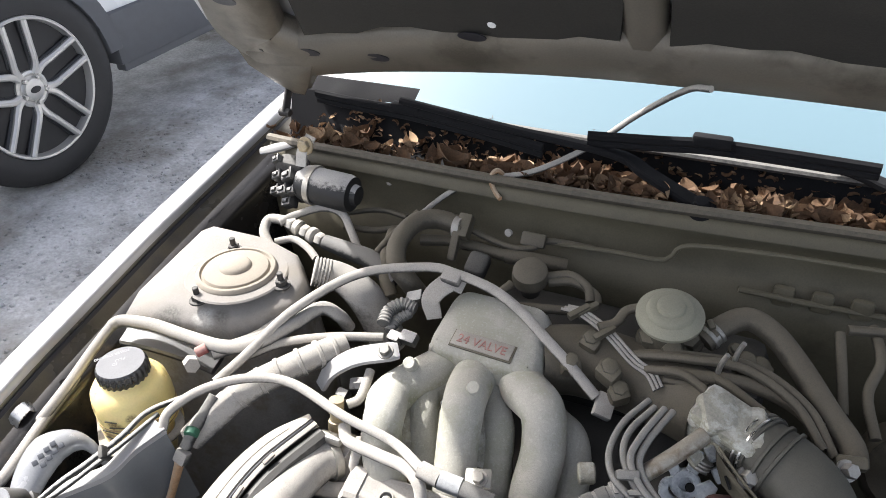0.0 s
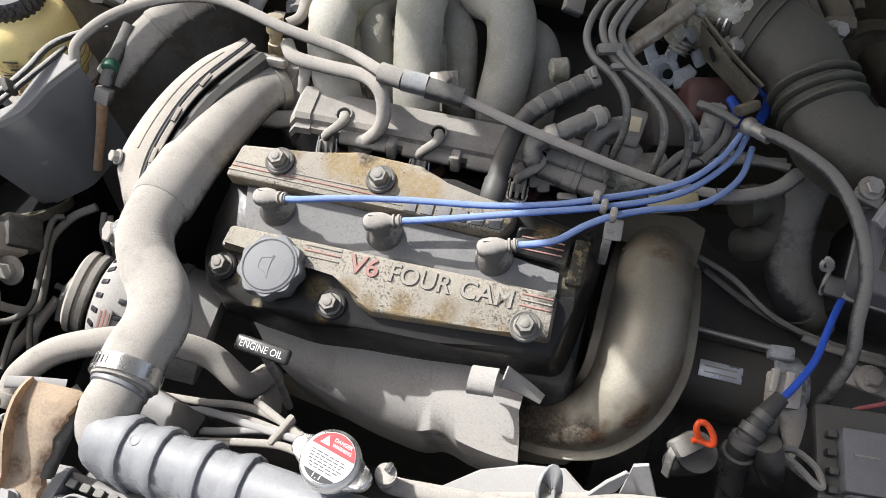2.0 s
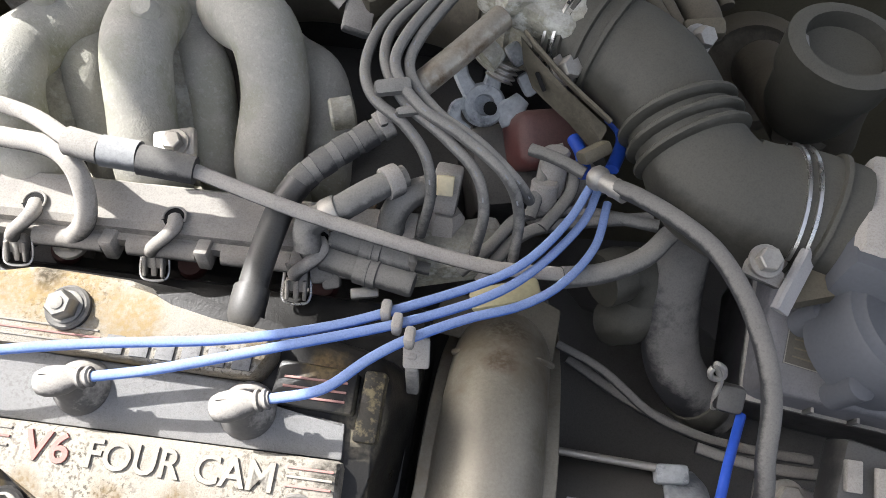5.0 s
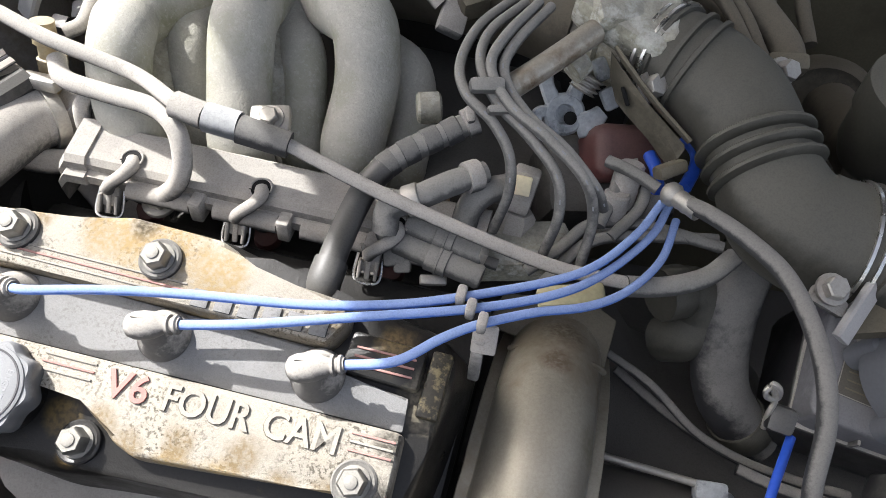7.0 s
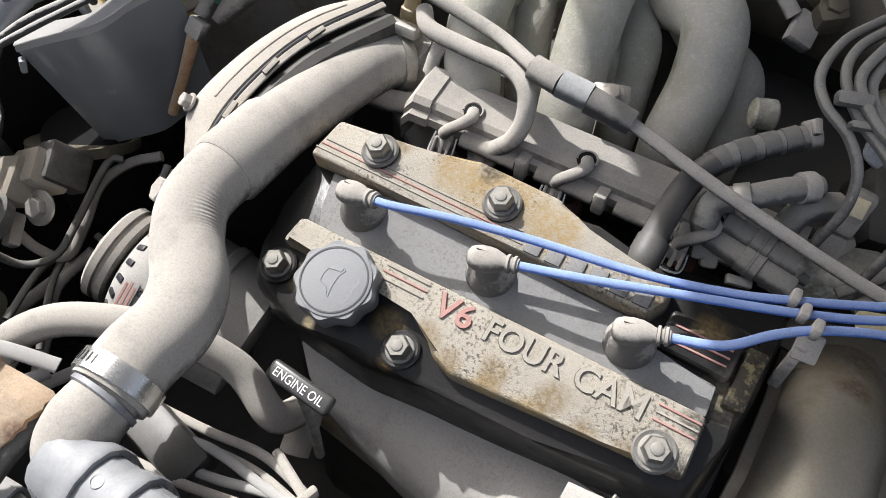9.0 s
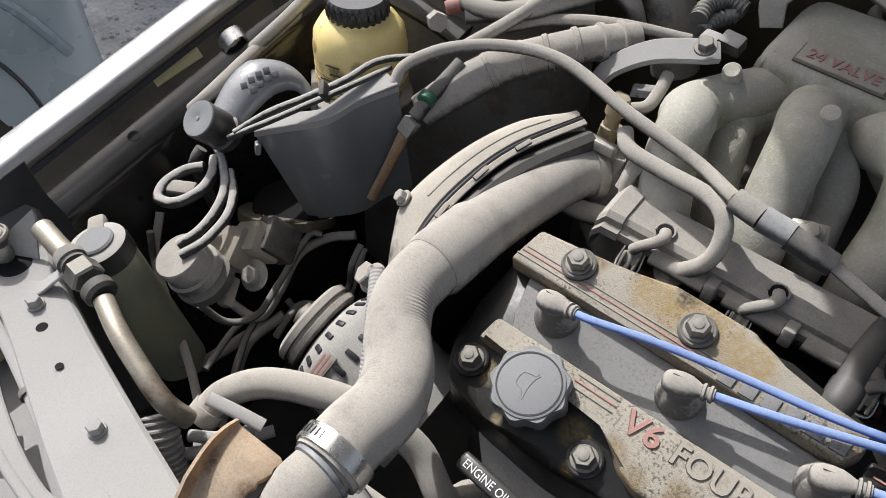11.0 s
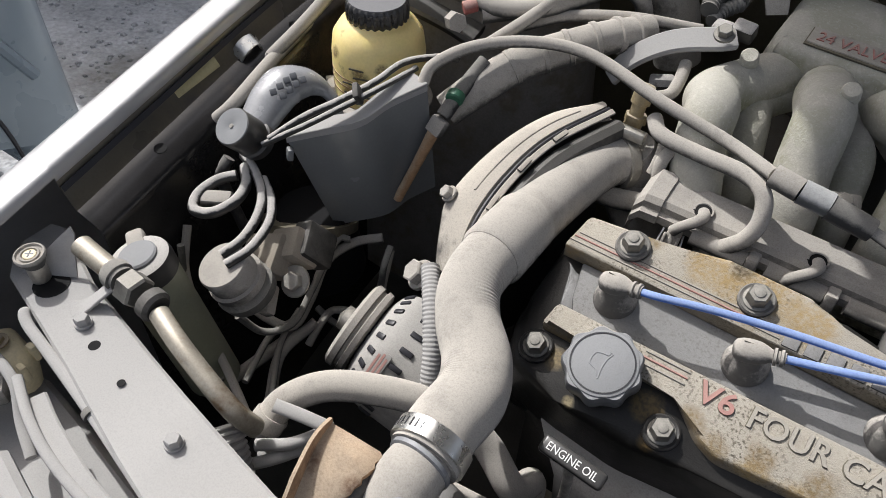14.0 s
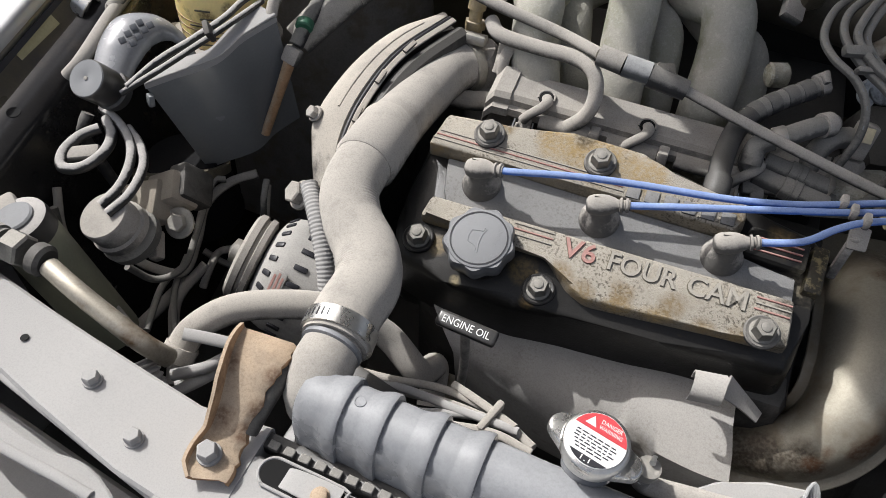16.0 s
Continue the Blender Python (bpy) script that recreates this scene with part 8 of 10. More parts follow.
solid("pipe_clip", rbox(B(), axes((-0.361, 0.771, 0.895), (0, -0.8, 0.6)), (0.012, 0.05, 0.012), 0.003), "grime_rubber", "upright clip between hose and pipe", "clip")
solid("relay", rbox(B(), axes((-0.321, 0.756, 0.878), (0, -0.5, 0.85), (1, -0.1, 0)), (0.030, 0.034, 0.022), 0.007, 3), "dark", "small rounded black relay", "relay")
vm = thing("vacuum_modulator", (-0.248, 0.768, 0.86), "round black vacuum modulator with hoses", "vacuum valve")
mm = axes((-0.241, 0.739, 0.9), (0.05, -0.25, 0.95)) @ Matrix.Diagonal((0.85, 0.85, 0.85, 1))
part("cap", lathe(B(), mm, [(-0.025, 0.020), (-0.02, 0.027), (-0.008, 0.028), (-0.004, 0.026), (0.002, 0.0265), (0.006, 0.022), (0.008, 0.008), (0.008, 0.0)], 30), "grime_rubber", vm, "black round cap")
part("base", lathe(B(), mm, [(-0.05, 0.015), (-0.024, 0.018)], 20), "dark", vm)
for q in ([(-0.263, 0.73, 0.88), (-0.271, 0.709, 0.875), (-0.256, 0.699, 0.87), (-0.22, 0.707, 0.87), (-0.183, 0.718, 0.868)], [(-0.221, 0.749, 0.89), (-0.192, 0.758, 0.893), (-0.167, 0.747, 0.888), (-0.159, 0.733, 0.878)], [(-0.217, 0.745, 0.885), (-0.187, 0.752, 0.888), (-0.158, 0.746, 0.882), (-0.15, 0.736, 0.874)]):
    part("hose", tube(B(), q, 0.006, 12, 7), "grime_rubber", vm, "grey vacuum hose")
mvp = thing("vacuum_pipes", (-0.125, 0.705, 0.86), "bundle of thin pale vacuum pipes", "pipes")
for k in range(3):
    o = Vector((0.0034 * (k - 1), 0.0034 * (k - 1), 0.001 * k))
    part("pipe", tube(B(), [V3(q) + o for q in ((-0.183, 0.702, 0.885), (-0.16, 0.699, 0.885), (-0.124, 0.683, 0.878), (-0.087, 0.657, 0.868), (-0.066, 0.65, 0.862), (-0.053, 0.636, 0.855))], 0.0021, 8, 7), "plastic_dusty", mvp, "thin pipe")
for q in ((-0.164, 0.697, 0.888), (-0.127, 0.677, 0.882), (-0.155, 0.705, 0.888)):
    part("pipe_clip", rbox(B(), axes(q, (0, -0.3, 1), (1, -0.9, 0)), (0.008, 0.03, 0.01), 0.002), "grime", mvp, "small clip")
rm = thing("intake_chamber", (-0.08, 0.70, 0.70), "dirty cast intake chamber running to the throttle body", "intake chamber")
part("chamber", tube(B(), [(-0.20, 0.66, 0.83), (-0.145, 0.683, 0.825), (-0.067, 0.678, 0.82), (0.001, 0.652, 0.825)], [0.042, 0.045, 0.045, 0.045], 24, 6), "grime_rubber", rm, "dirty casting")
part("rear_head", rbox(B(), (-0.12, 0.76, 0.74), (0.36, 0.12, 0.16), 0.02), "dark", rm, "dark rear cylinder head")
for q, s in (((-0.141, 0.669, 0.875), 0.016), ((-0.11, 0.636, 0.868), 0.018), ((-0.154, 0.634, 0.865), 0.015), ((-0.094, 0.625, 0.85), 0.016), ((0.031, 0.702, 0.87), 0.017), ((0.046, 0.704, 0.865), 0.018), ((0.017, 0.717, 0.87), 0.012)):
    b_ = part("boss", rbox(B(), axes(V3(q) - Vector((0, 0, 0.01)), (random.uniform(-0.2, 0.4), -0.4, 0.9), (1, random.uniform(-0.6, 0.8), 0)), (s * 1.5, s * 1.2, s * 1.6), 0.005), "grime", rm, "dirty sensor boss")
    part("boss_bolt", bolt(B(), q, (0.2, -0.4, 0.9), s * 0.55, 0.008, 1.3), "grime", b_)
eg = thing("egr_valve", (-0.051, 0.704, 0.84), "round metal EGR valve with a flanged diaphragm", "EGR valve")
me_ = axes((-0.059, 0.699, 0.915), (0.03, -0.22, 0.97))
part("diaphragm", lathe(B(), me_, [(-0.012, 0.022), (-0.006, 0.037), (-0.004, 0.0385), (0.0, 0.0385), (0.001, 0.0362), (0.0035, 0.034), (0.006, 0.0275), (0.011, 0.0255), (0.0125, 0.0235), (0.0130, 0.0165), (0.0165, 0.0150), (0.0178, 0.012), (0.018, 0.0)], 40), "egr", eg, "greenish pressed diaphragm")
part("stem", lathe(B(), me_, [(-0.05, 0.03), (-0.03, 0.022), (-0.014, 0.02)], 20), "grime", eg, "valve stem")
for q in ((-0.078, 0.706, 0.865), (-0.048, 0.692, 0.862), (-0.034, 0.718, 0.865)):
    part("lug", bolt(B(), q, (0, -0.6, 0.8), 0.013, 0.022, 1.3), "grime", eg, "dirty lug")
part("hose", tube(B(), [(-0.09, 0.712, 0.905), (-0.109, 0.708, 0.898), (-0.118, 0.693, 0.888), (-0.135, 0.681, 0.885)], 0.006, 12, 6), "grime_rubber", eg, "short hose")
bp = thing("brake_booster_hose", (-0.01, 0.744, 0.86), "brown-grey bypass hose with spring clamps", "hose")
part("tube", tube(B(), [(-0.018, 0.712, 0.875), (-0.001, 0.732, 0.888), (0.024, 0.75, 0.893), (0.054, 0.74, 0.887), (0.086, 0.712, 0.872), (0.12, 0.67, 0.855), (0.145, 0.639, 0.845), (0.151, 0.619, 0.835)], 0.0138, 20, 8), "grime_rubber", bp, "thick grey rubber tube")
part("clamp", lathe(B(), axes((-0.01, 0.722, 0.881), V3((-0.001, 0.732, 0.888)) - V3((-0.018, 0.712, 0.875))), [(-0.008, 0.0138), (-0.007, 0.0152), (-0.003, 0.0152), (-0.002, 0.0142), (0.002, 0.0142), (0.003, 0.0152), (0.007, 0.0152), (0.008, 0.0138)], 26), "steel", bp, "dull spring clamp")
part("clamp_ear", rbox(B(), axes((-0.014, 0.715, 0.9), (0, -0.5, 0.85), (1, 0.8, 0)), (0.008, 0.012, 0.010), 0.002), "grime", bp, "clamp ear")
part("clamp", rbox(B(), axes((0.144, 0.61, 0.85), (0, -0.5, 0.85), (1, 0.2, 0)), (0.030, 0.014, 0.018), 0.004), "grime", bp, "spring clamp")
for k, q in enumerate(([(-0.051, 0.655, 0.865), (-0.012, 0.659, 0.868), (0.035, 0.667, 0.868), (0.083, 0.663, 0.86), (0.114, 0.646, 0.85)], [(-0.05, 0.649, 0.86), (-0.004, 0.649, 0.862), (0.044, 0.641, 0.862), (0.08, 0.623, 0.86)], [(-0.001, 0.662, 0.872), (0.024, 0.649, 0.872), (0.056, 0.63, 0.868)], [(-0.09, 0.668, 0.868), (-0.03, 0.668, 0.882), (0.03, 0.672, 0.884), (0.085, 0.650, 0.872), (0.118, 0.618, 0.850)], [(-0.085, 0.675, 0.866), (-0.025, 0.680, 0.878), (0.04, 0.683, 0.880), (0.098, 0.655, 0.868), (0.13, 0.615, 0.846)], [(-0.075, 0.655, 0.862), (-0.035, 0.648, 0.876), (-0.010, 0.640, 0.872), (0.006, 0.628, 0.868)])):
    hose("rear_loom", q, 0.0085 if k < 1 else 0.0052, "grime_rubber", "grey wiring loom over the throttle body", "loom")
for q in ((0.004, 0.655, 0.885), (0.018, 0.68, 0.885)):
    solid("loom_clip", tube(B(), [V3(q), V3(q) + Vector((0.002, 0, 0.015)), V3(q) + Vector((0.006, 0, 0.028))], 0.003, 8), "steel", "small metal clip on the loom", "clip")
for q in ([(0.124, 0.779, 0.88), (0.131, 0.744, 0.86), (0.14, 0.699, 0.83)], [(0.159, 0.803, 0.88), (0.169, 0.757, 0.87), (0.16, 0.718, 0.85), (0.172, 0.673, 0.83)], [(0.131, 0.781, 0.885), (0.17, 0.791, 0.885)]):
    hose("brake_pipe", q, 0.006, "grime_rubber", "thin dull pipe against the firewall", "pipe")
solid("brake_booster", lathe(B(), axes((0.241, 0.76, 0.703), (-0.15, -0.8, 0.55)), [(-0.06, 0.06), (-0.02, 0.058), (-0.004, 0.052), (0.0, 0.046), (-0.004, 0.040), (-0.004, 0.0)], 40), "grime_rubber", "round brown-black brake booster in the shade", "brake booster")
mcy = thing("master_cylinder", (0.248, 0.62, 0.835), "dark brake master cylinder with a round grey reservoir", "brake cylinder")
mq = axes((0.238, 0.597, 0.86), (0.05, -0.12, 1))
part("reservoir", lathe(B(), mq, [(-0.075, 0.026), (-0.06, 0.033), (-0.030, 0.036), (-0.028, 0.039), (-0.004, 0.041), (0.0, 0.041), (0.002, 0.038), (0.002, 0.030), (-0.010, 0.028), (-0.010, 0.0)], 36), "boot", mcy, "dull grey reservoir")
part("bore", tube(B(), [(0.240, 0.60, 0.775), (0.242, 0.66, 0.755), (0.242, 0.75, 0.72)], [0.022, 0.024, 0.026], 20, 4), "grime_rubber", mcy, "dark cylinder bolted to the booster")
part("rim_cable", tube(B(), [(0.209, 0.606, 0.855), (0.211, 0.594, 0.85), (0.221, 0.581, 0.845), (0.236, 0.577, 0.838), (0.252, 0.584, 0.825)], 0.0055, 10, 6), "rubber", mcy, "grey cable round the reservoir")
part("outlet", tube(B(), [(0.261, 0.633, 0.8), (0.259, 0.622, 0.79), (0.263, 0.62, 0.775), (0.271, 0.622, 0.75)], [0.030, 0.028, 0.024, 0.022], 20, 5), "grime_rubber", mcy, "dark stepped body")

# throttle body and air duct
tb = thing("throttle_assembly", (0.03, 0.62, 0.78), "corroded aluminium throttle body with linkage", "throttle body")
part("housing", lathe(B(), axes((0.024, 0.634, 0.828), (0.85, -0.5, 0.05)), [(-0.05, 0.030), (-0.045, 0.036), (-0.012, 0.036), (-0.010, 0.041), (0.002, 0.041), (0.004, 0.037), (0.03, 0.037)], 28), "alu_rough", tb, "corroded casting")
part("top_block", rbox(B(), axes((0.026, 0.598, 0.872), (0.1, -0.3, 1), (1, -0.4, 0)), (0.075, 0.05, 0.03), 0.008), "alu_rough", tb, "corroded top block")
part("top_block", rbox(B(), axes((0.013, 0.597, 0.88), (0.3, -0.3, 1), (1, 0.4, 0)), (0.04, 0.045, 0.025), 0.008), "alu_rough", tb, "corroded boss")
part("top_block", rbox(B(), axes((0.049, 0.595, 0.87), (-0.2, -0.3, 1), (1, 0.2, 0)), (0.03, 0.05, 0.03), 0.008), "alu_rough", tb, "corroded boss")
LK = axes((-0.004, 0.567, 0.797), (0.25, -0.72, 0.65), (1, 0.32, 0))
lk = B()
lathe(lk, LK, [(-0.004, 0.0165), (0.002, 0.0165), (0.004, 0.0145), (0.004, 0.0080), (-0.002, 0.0070), (-0.002, 0.0)], 24)
strip(lk, [LK @ Vector(q) for q in ((-0.008, 0.008, 0.0), (-0.014, 0.020, 0.001), (-0.016, 0.030, 0.0))], [0.013, 0.011, 0.012], 0.006, up=tuple(LK.col[2][:3]), seg=4)
strip(lk, [LK @ Vector(q) for q in ((0.006, 0.010, 0.0), (0.010, 0.024, 0.003), (0.014, 0.036, 0.002))], [0.014, 0.011, 0.010], 0.006, up=tuple(LK.col[2][:3]), seg=4)
strip(lk, [LK @ Vector(q) for q in ((-0.010, 0.002, 0.0), (-0.021, 0.001, 0.003), (-0.023, -0.010, 0.003), (-0.014, -0.018, 0.002))], [0.010, 0.009, 0.011, 0.008], 0.005, up=tuple(LK.col[2][:3]), seg=5)
strip(lk, [LK @ Vector(q) for q in ((0.010, -0.010, 0.0), (0.020, -0.006, 0.004), (0.029, 0.002, 0.004))], [0.018, 0.020, 0.012], 0.006, up=tuple(LK.col[2][:3]), seg=4)
link = part("linkage", lk, "end_alloy", tb, "worn cast lever with splayed arms")
part("lever_bore", lathe(B(), LK @ pose(0.004, -0.003, 0.0), [(0.0040, 0.0052), (0.0046, 0.0052), (0.0046, 0.0)], 16), "void", link, "dark bore")
for q in ((0.034, 0.012, 0.004), (0.026, 0.034, 0.006)):
    part("lever_lug", rbox(B(), LK @ pose(q[0], q[1], q[2], 0, 0, 25), (0.012, 0.018, 0.008), 0.003), "end_alloy", link, "corroded lug")
part("spring", ribbed(B(), [(0.009, 0.583, 0.825), (0.005, 0.577, 0.815)], 0.010, 0.15, 0.004), "steel", link, "return spring")
arm = [(0.018, 0.566, 0.862), (0.027, 0.556, 0.858), (0.050, 0.542, 0.844), (0.082, 0.525, 0.828), (0.079, 0.522, 0.820), (0.075, 0.522, 0.812), (0.056, 0.536, 0.822), (0.039, 0.548, 0.828), (0.029, 0.553, 0.834), (0.021, 0.563, 0.846)]
part("bracket_arm", loft(B(), [[V3(p) + o for p in arm] for o in (Vector((0, 0, 0)), Vector((0.001, -0.0015, -0.003)))]), "grime", tb, "worn brown sheet cable bracket")
part("bracket_flange", strip(B(), [V3(p) + Vector((0.003, 0.002, 0.002)) for p in arm[:4]], [0.007, 0.009, 0.009, 0.008], 0.003, up=(0.5, 0.6, 0.5), seg=6), "grime", tb, "dark turned-up edge of the bracket")
part("bracket_slot", rbox(B(), axes(V3((0.035, 0.5475, 0.8405)), (0.05, -0.8, 0.6), (0.5, -0.5, -0.7)), (0.014, 0.003, 0.004), 0.001), "void", tb, "dark slot")
part("bracket_foot", rbox(B(), axes((0.077, 0.513, 0.814), (0.5, -0.6, 0.6), (1, 0.9, 0)), (0.024, 0.010, 0.012), 0.003), "grime", tb, "bent bracket foot")
part("vent_pipe", tube(B(), [(0.004, 0.574, 0.87), (-0.019, 0.543, 0.862), (-0.043, 0.519, 0.85)], 0.0088, 18, 4), "worn_pipe", tb, "straight dusty vent pipe")
part("vent_end", tube(B(), [(0.001, 0.574, 0.845), (-0.007, 0.565, 0.84)], [0.010, 0.012], 14, 3), "alu_rough", tb, "corroded stub")
duct = thing("intake_duct", (0.149, 0.592, 0.76), "black ribbed rubber intake duct with wire clamps", "intake duct")
D = [(0.046, 0.604, 0.845), (0.069, 0.589, 0.848), (0.091, 0.577, 0.845), (0.110, 0.560, 0.842), (0.127, 0.537, 0.834), (0.139, 0.517, 0.824), (0.156, 0.499, 0.811), (0.182, 0.493, 0.802), (0.210, 0.493, 0.799), (0.240, 0.486, 0.796)]
part("tube", tube(B(), D, [0.036, 0.037, 0.0385, 0.0385, 0.0355, 0.0355, 0.041, 0.043, 0.0435, 0.044], 32, 8), "boot", duct, "smooth black rubber tube")
dl = spline(D, 8)
for i, r in ((3, 0.0385), (6, 0.0395), (9, 0.0405), (12, 0.041), (68, 0.047)):
    dd_ = (dl[i + 1] - dl[i]).normalized()
    part("bellows_ring", lathe(B(), axes(dl[i] - dd_ * 0.004, dd_), [(0, r - 0.006), (0.0015, r), (0.0045, r), (0.006, r - 0.006)], 32), "boot", duct, "bellows ring")
for k in range(3):
    dd_ = Vector((0.40 + 0.04 * k, -0.86, -0.30)).normalized()
    c_ = V3((0.1275 + 0.0058 * k, 0.534 - 0.0085 * k, 0.8345 - 0.0048 * k))
    r = 0.0405
    part("bellows_ring", lathe(B(), axes(c_ - dd_ * 0.003, dd_), [(-0.0015, r - 0.008), (0.0003, r - 0.002), (0.0020, r), (0.0040, r), (0.0057, r - 0.002), (0.0075, r - 0.008)], 36), "boot", duct, "bellows ring")
for i, r in ((4, 0.0398), (62, 0.0440)):
    dd_ = (dl[i + 1] - dl[i]).normalized()
    for k in (-0.0035, 0.0035):
        part("wire_clamp", lathe(B(), axes(dl[i] + dd_ * k, dd_), [(0, r - 0.001), (0, r + 0.0015), (0.0022, r + 0.0015), (0.0022, r - 0.001)], 36), "bright", duct, "bright wire clamp")
for q in ((0.05, 0.557, 0.845), (0.139, 0.598, 0.85)):
    part("clamp_screw", bolt(B(), q, (0.4, -0.5, 0.7), 0.008, 0.014, 1.4), "steel", duct, "clamp screw")

# air cleaner
air = thing("air_cleaner", (0.33, 0.42, 0.55), "dusty black air cleaner box with clips and a label", "air cleaner")
LB = V3((0.197, 0.402, 0.705))
lx = V3((0.097, -0.008, -0.005)).normalized()
lz_ = lx.cross(V3((-0.004, 0.063, 0.022))).normalized()
ly_ = lz_.cross(lx)
MA = axes(LB + lx * 0.11 + ly_ * 0.06, lz_, lx)
part("lid", prism(B(), MA, [(-0.106, -0.052), (-0.098, -0.056), (0.106, -0.056), (0.106, 0.056), (-0.104, 0.056)], 0.002, 0.030, 0.006, 0.003, 3), "cap_face", air, "dusty black lid")
part("base", rbox(B(), MA @ Matrix.Translation((0.004, 0.002, -0.058)), (0.208, 0.11, 0.11), 0.012), "plastic", air, "black base")
part("lid_seam", rbox(B(), MA @ Matrix.Translation((0.0, 0.0, 0.0)), (0.220, 0.120, 0.005), 0.0015), "rubber", air, "dusty lid flange")
LM = MA @ Matrix.Translation((-0.070, -0.022, 0.0302)) @ pose(0, 0, 0, 0, 0, -4)
part("label", rbox(B(), LM, (0.046, 0.030, 0.0010), 0.0003), "boot", air, "faded dark label")
for dx_, dy_, wx_, wy_ in ((0, -0.0147, 0.046, 0.0008), (0, 0.0147, 0.046, 0.0008), (-0.0227, 0, 0.0008, 0.030), (0.0227, 0, 0.0008, 0.030)):
    part("label_edge", rbox(B(), LM @ Matrix.Translation((dx_, dy_, 0.0006)), (wx_, wy_, 0.0008), 0), "rubber", air, "pale label edge")
for k in range(4):
    part("label_bar", rbox(B(), LM @ Matrix.Translation((0.0, -0.009 + 0.006 * k, 0.0006)), (0.036, 0.0012, 0.0005), 0), "grime_rubber", air, "plain bar of print")
part("meter_flange", rbox(B(), axes((0.246, 0.479, 0.795), dl[71] - dl[66], (0, 0, 1)), (0.085, 0.085, 0.022), 0.008), "plastic_dusty", air, "dusty square meter flange")
part("meter_block", rbox(B(), axes((0.26, 0.464, 0.795), dl[71] - dl[66], (0, 0, 1)), (0.07, 0.08, 0.06), 0.010), "cladding", air, "grey meter block")
part("meter_drum", lathe(B(), axes((0.27, 0.419, 0.792), (0.25, -0.1, 0.95)), [(-0.04, 0.040), (-0.034, 0.042), (0.0, 0.042), (0.004, 0.040), (0.006, 0.035), (0.008, 0.033), (0.008, 0.0)], 36), "cladding", air, "round cast meter drum")
for q in ((0.231, 0.431, 0.782), (0.247, 0.384, 0.776)):
    part("drum_lug", lathe(B(), axes(q, (0.2, -0.2, 0.95)), [(-0.03, 0.009), (-0.002, 0.009), (0, 0.006), (0, 0.0)], 14), "cladding", air, "cast lug")
part("edge_bracket", strip(B(), [(0.192, 0.412, 0.8), (0.196, 0.421, 0.805), (0.209, 0.447, 0.808), (0.213, 0.455, 0.808)], 0.014, 0.006, up=(0.6, -0.5, 0.6)), "plate", air, "pale sheet bracket edge")
part("bracket_web", loft(B(), [[V3(q) + Vector(o) for q in ((0.2, 0.422, 0.795), (0.216, 0.459, 0.802), (0.243, 0.461, 0.802), (0.23, 0.432, 0.797))] for o in ((0, 0, 0), (0.002, 0, -0.006))]), "grime", air, "brown web of the bracket")
for k in range(4):
    part("lid_rib", rbox(B(), MA @ Matrix.Translation((-0.066 + 0.030 * k, -0.0575, 0.008)), (0.0025, 0.006, 0.016), 0.001), "rubber", air, "moulded rib")
c = part("spring_clip", tube(B(), [(0.159, 0.382, 0.776), (0.158, 0.38, 0.772), (0.161, 0.379, 0.768), (0.167, 0.381, 0.768), (0.165, 0.382, 0.776), (0.16, 0.383, 0.778), (0.166, 0.38, 0.766), (0.166, 0.376, 0.755), (0.168, 0.373, 0.742)], 0.0020, 8, 6), "steel", air, "wire spring clip")
part("clip_lug", rbox(B(), axes((0.175, 0.376, 0.752), (0, -0.6, 0.8), lx), (0.018, 0.018, 0.012), 0.004), "plastic", air, "black clip lug")
part("clamp_bolt", bolt(B(), (0.18, 0.434, 0.818), (0.1, -0.4, 0.9), 0.0075, 0.010, 1.4), "steel", air, "clamp screw with a slotted head")
part("clamp_foot", rbox(B(), axes((0.182, 0.433, 0.808), (0.2, -0.5, 0.8), (1, -0.3, 0)), (0.026, 0.012, 0.007), 0.003), "plastic_dusty", air, "clamp foot")

# distributor side
dist = thing("distributor", (0.03, 0.52, 0.66), "grimy distributor with a dark red cap", "distributor")
part("cap", rbox(B(), axes((0.046, 0.560, 0.775), (0.35, -0.5, 0.7), (1, 0.3, 0)), (0.058, 0.044, 0.045), 0.010, 3), "red_grime", dist, "dark red cap")
part("body", rbox(B(), axes((0.038, 0.567, 0.73), (0.2, -0.4, 0.9), (1, 0.3, 0)), (0.11, 0.07, 0.07), 0.012), "dark", dist, "grimy body")
for q in ((0.074, 0.531, 0.765), (0.048, 0.506, 0.77), (0.053, 0.523, 0.785)):
    part("tower", rod(B(), V3(q) - Vector((0.0, 0.008, 0.02)), V3(q) + Vector((0.0, 0.004, 0.014)), 0.010), "plastic_dusty", dist, "plug tower")
for q in ([(0.064, 0.539, 0.8), (0.07, 0.525, 0.8), (0.074, 0.508, 0.795)], [(0.089, 0.566, 0.8), (0.097, 0.552, 0.801), (0.098, 0.538, 0.8), (0.092, 0.516, 0.797)]):
    part("blue_stub", tube(B(), q, 0.005, 10, 6), "blue_clean", dist, "blue lead end")
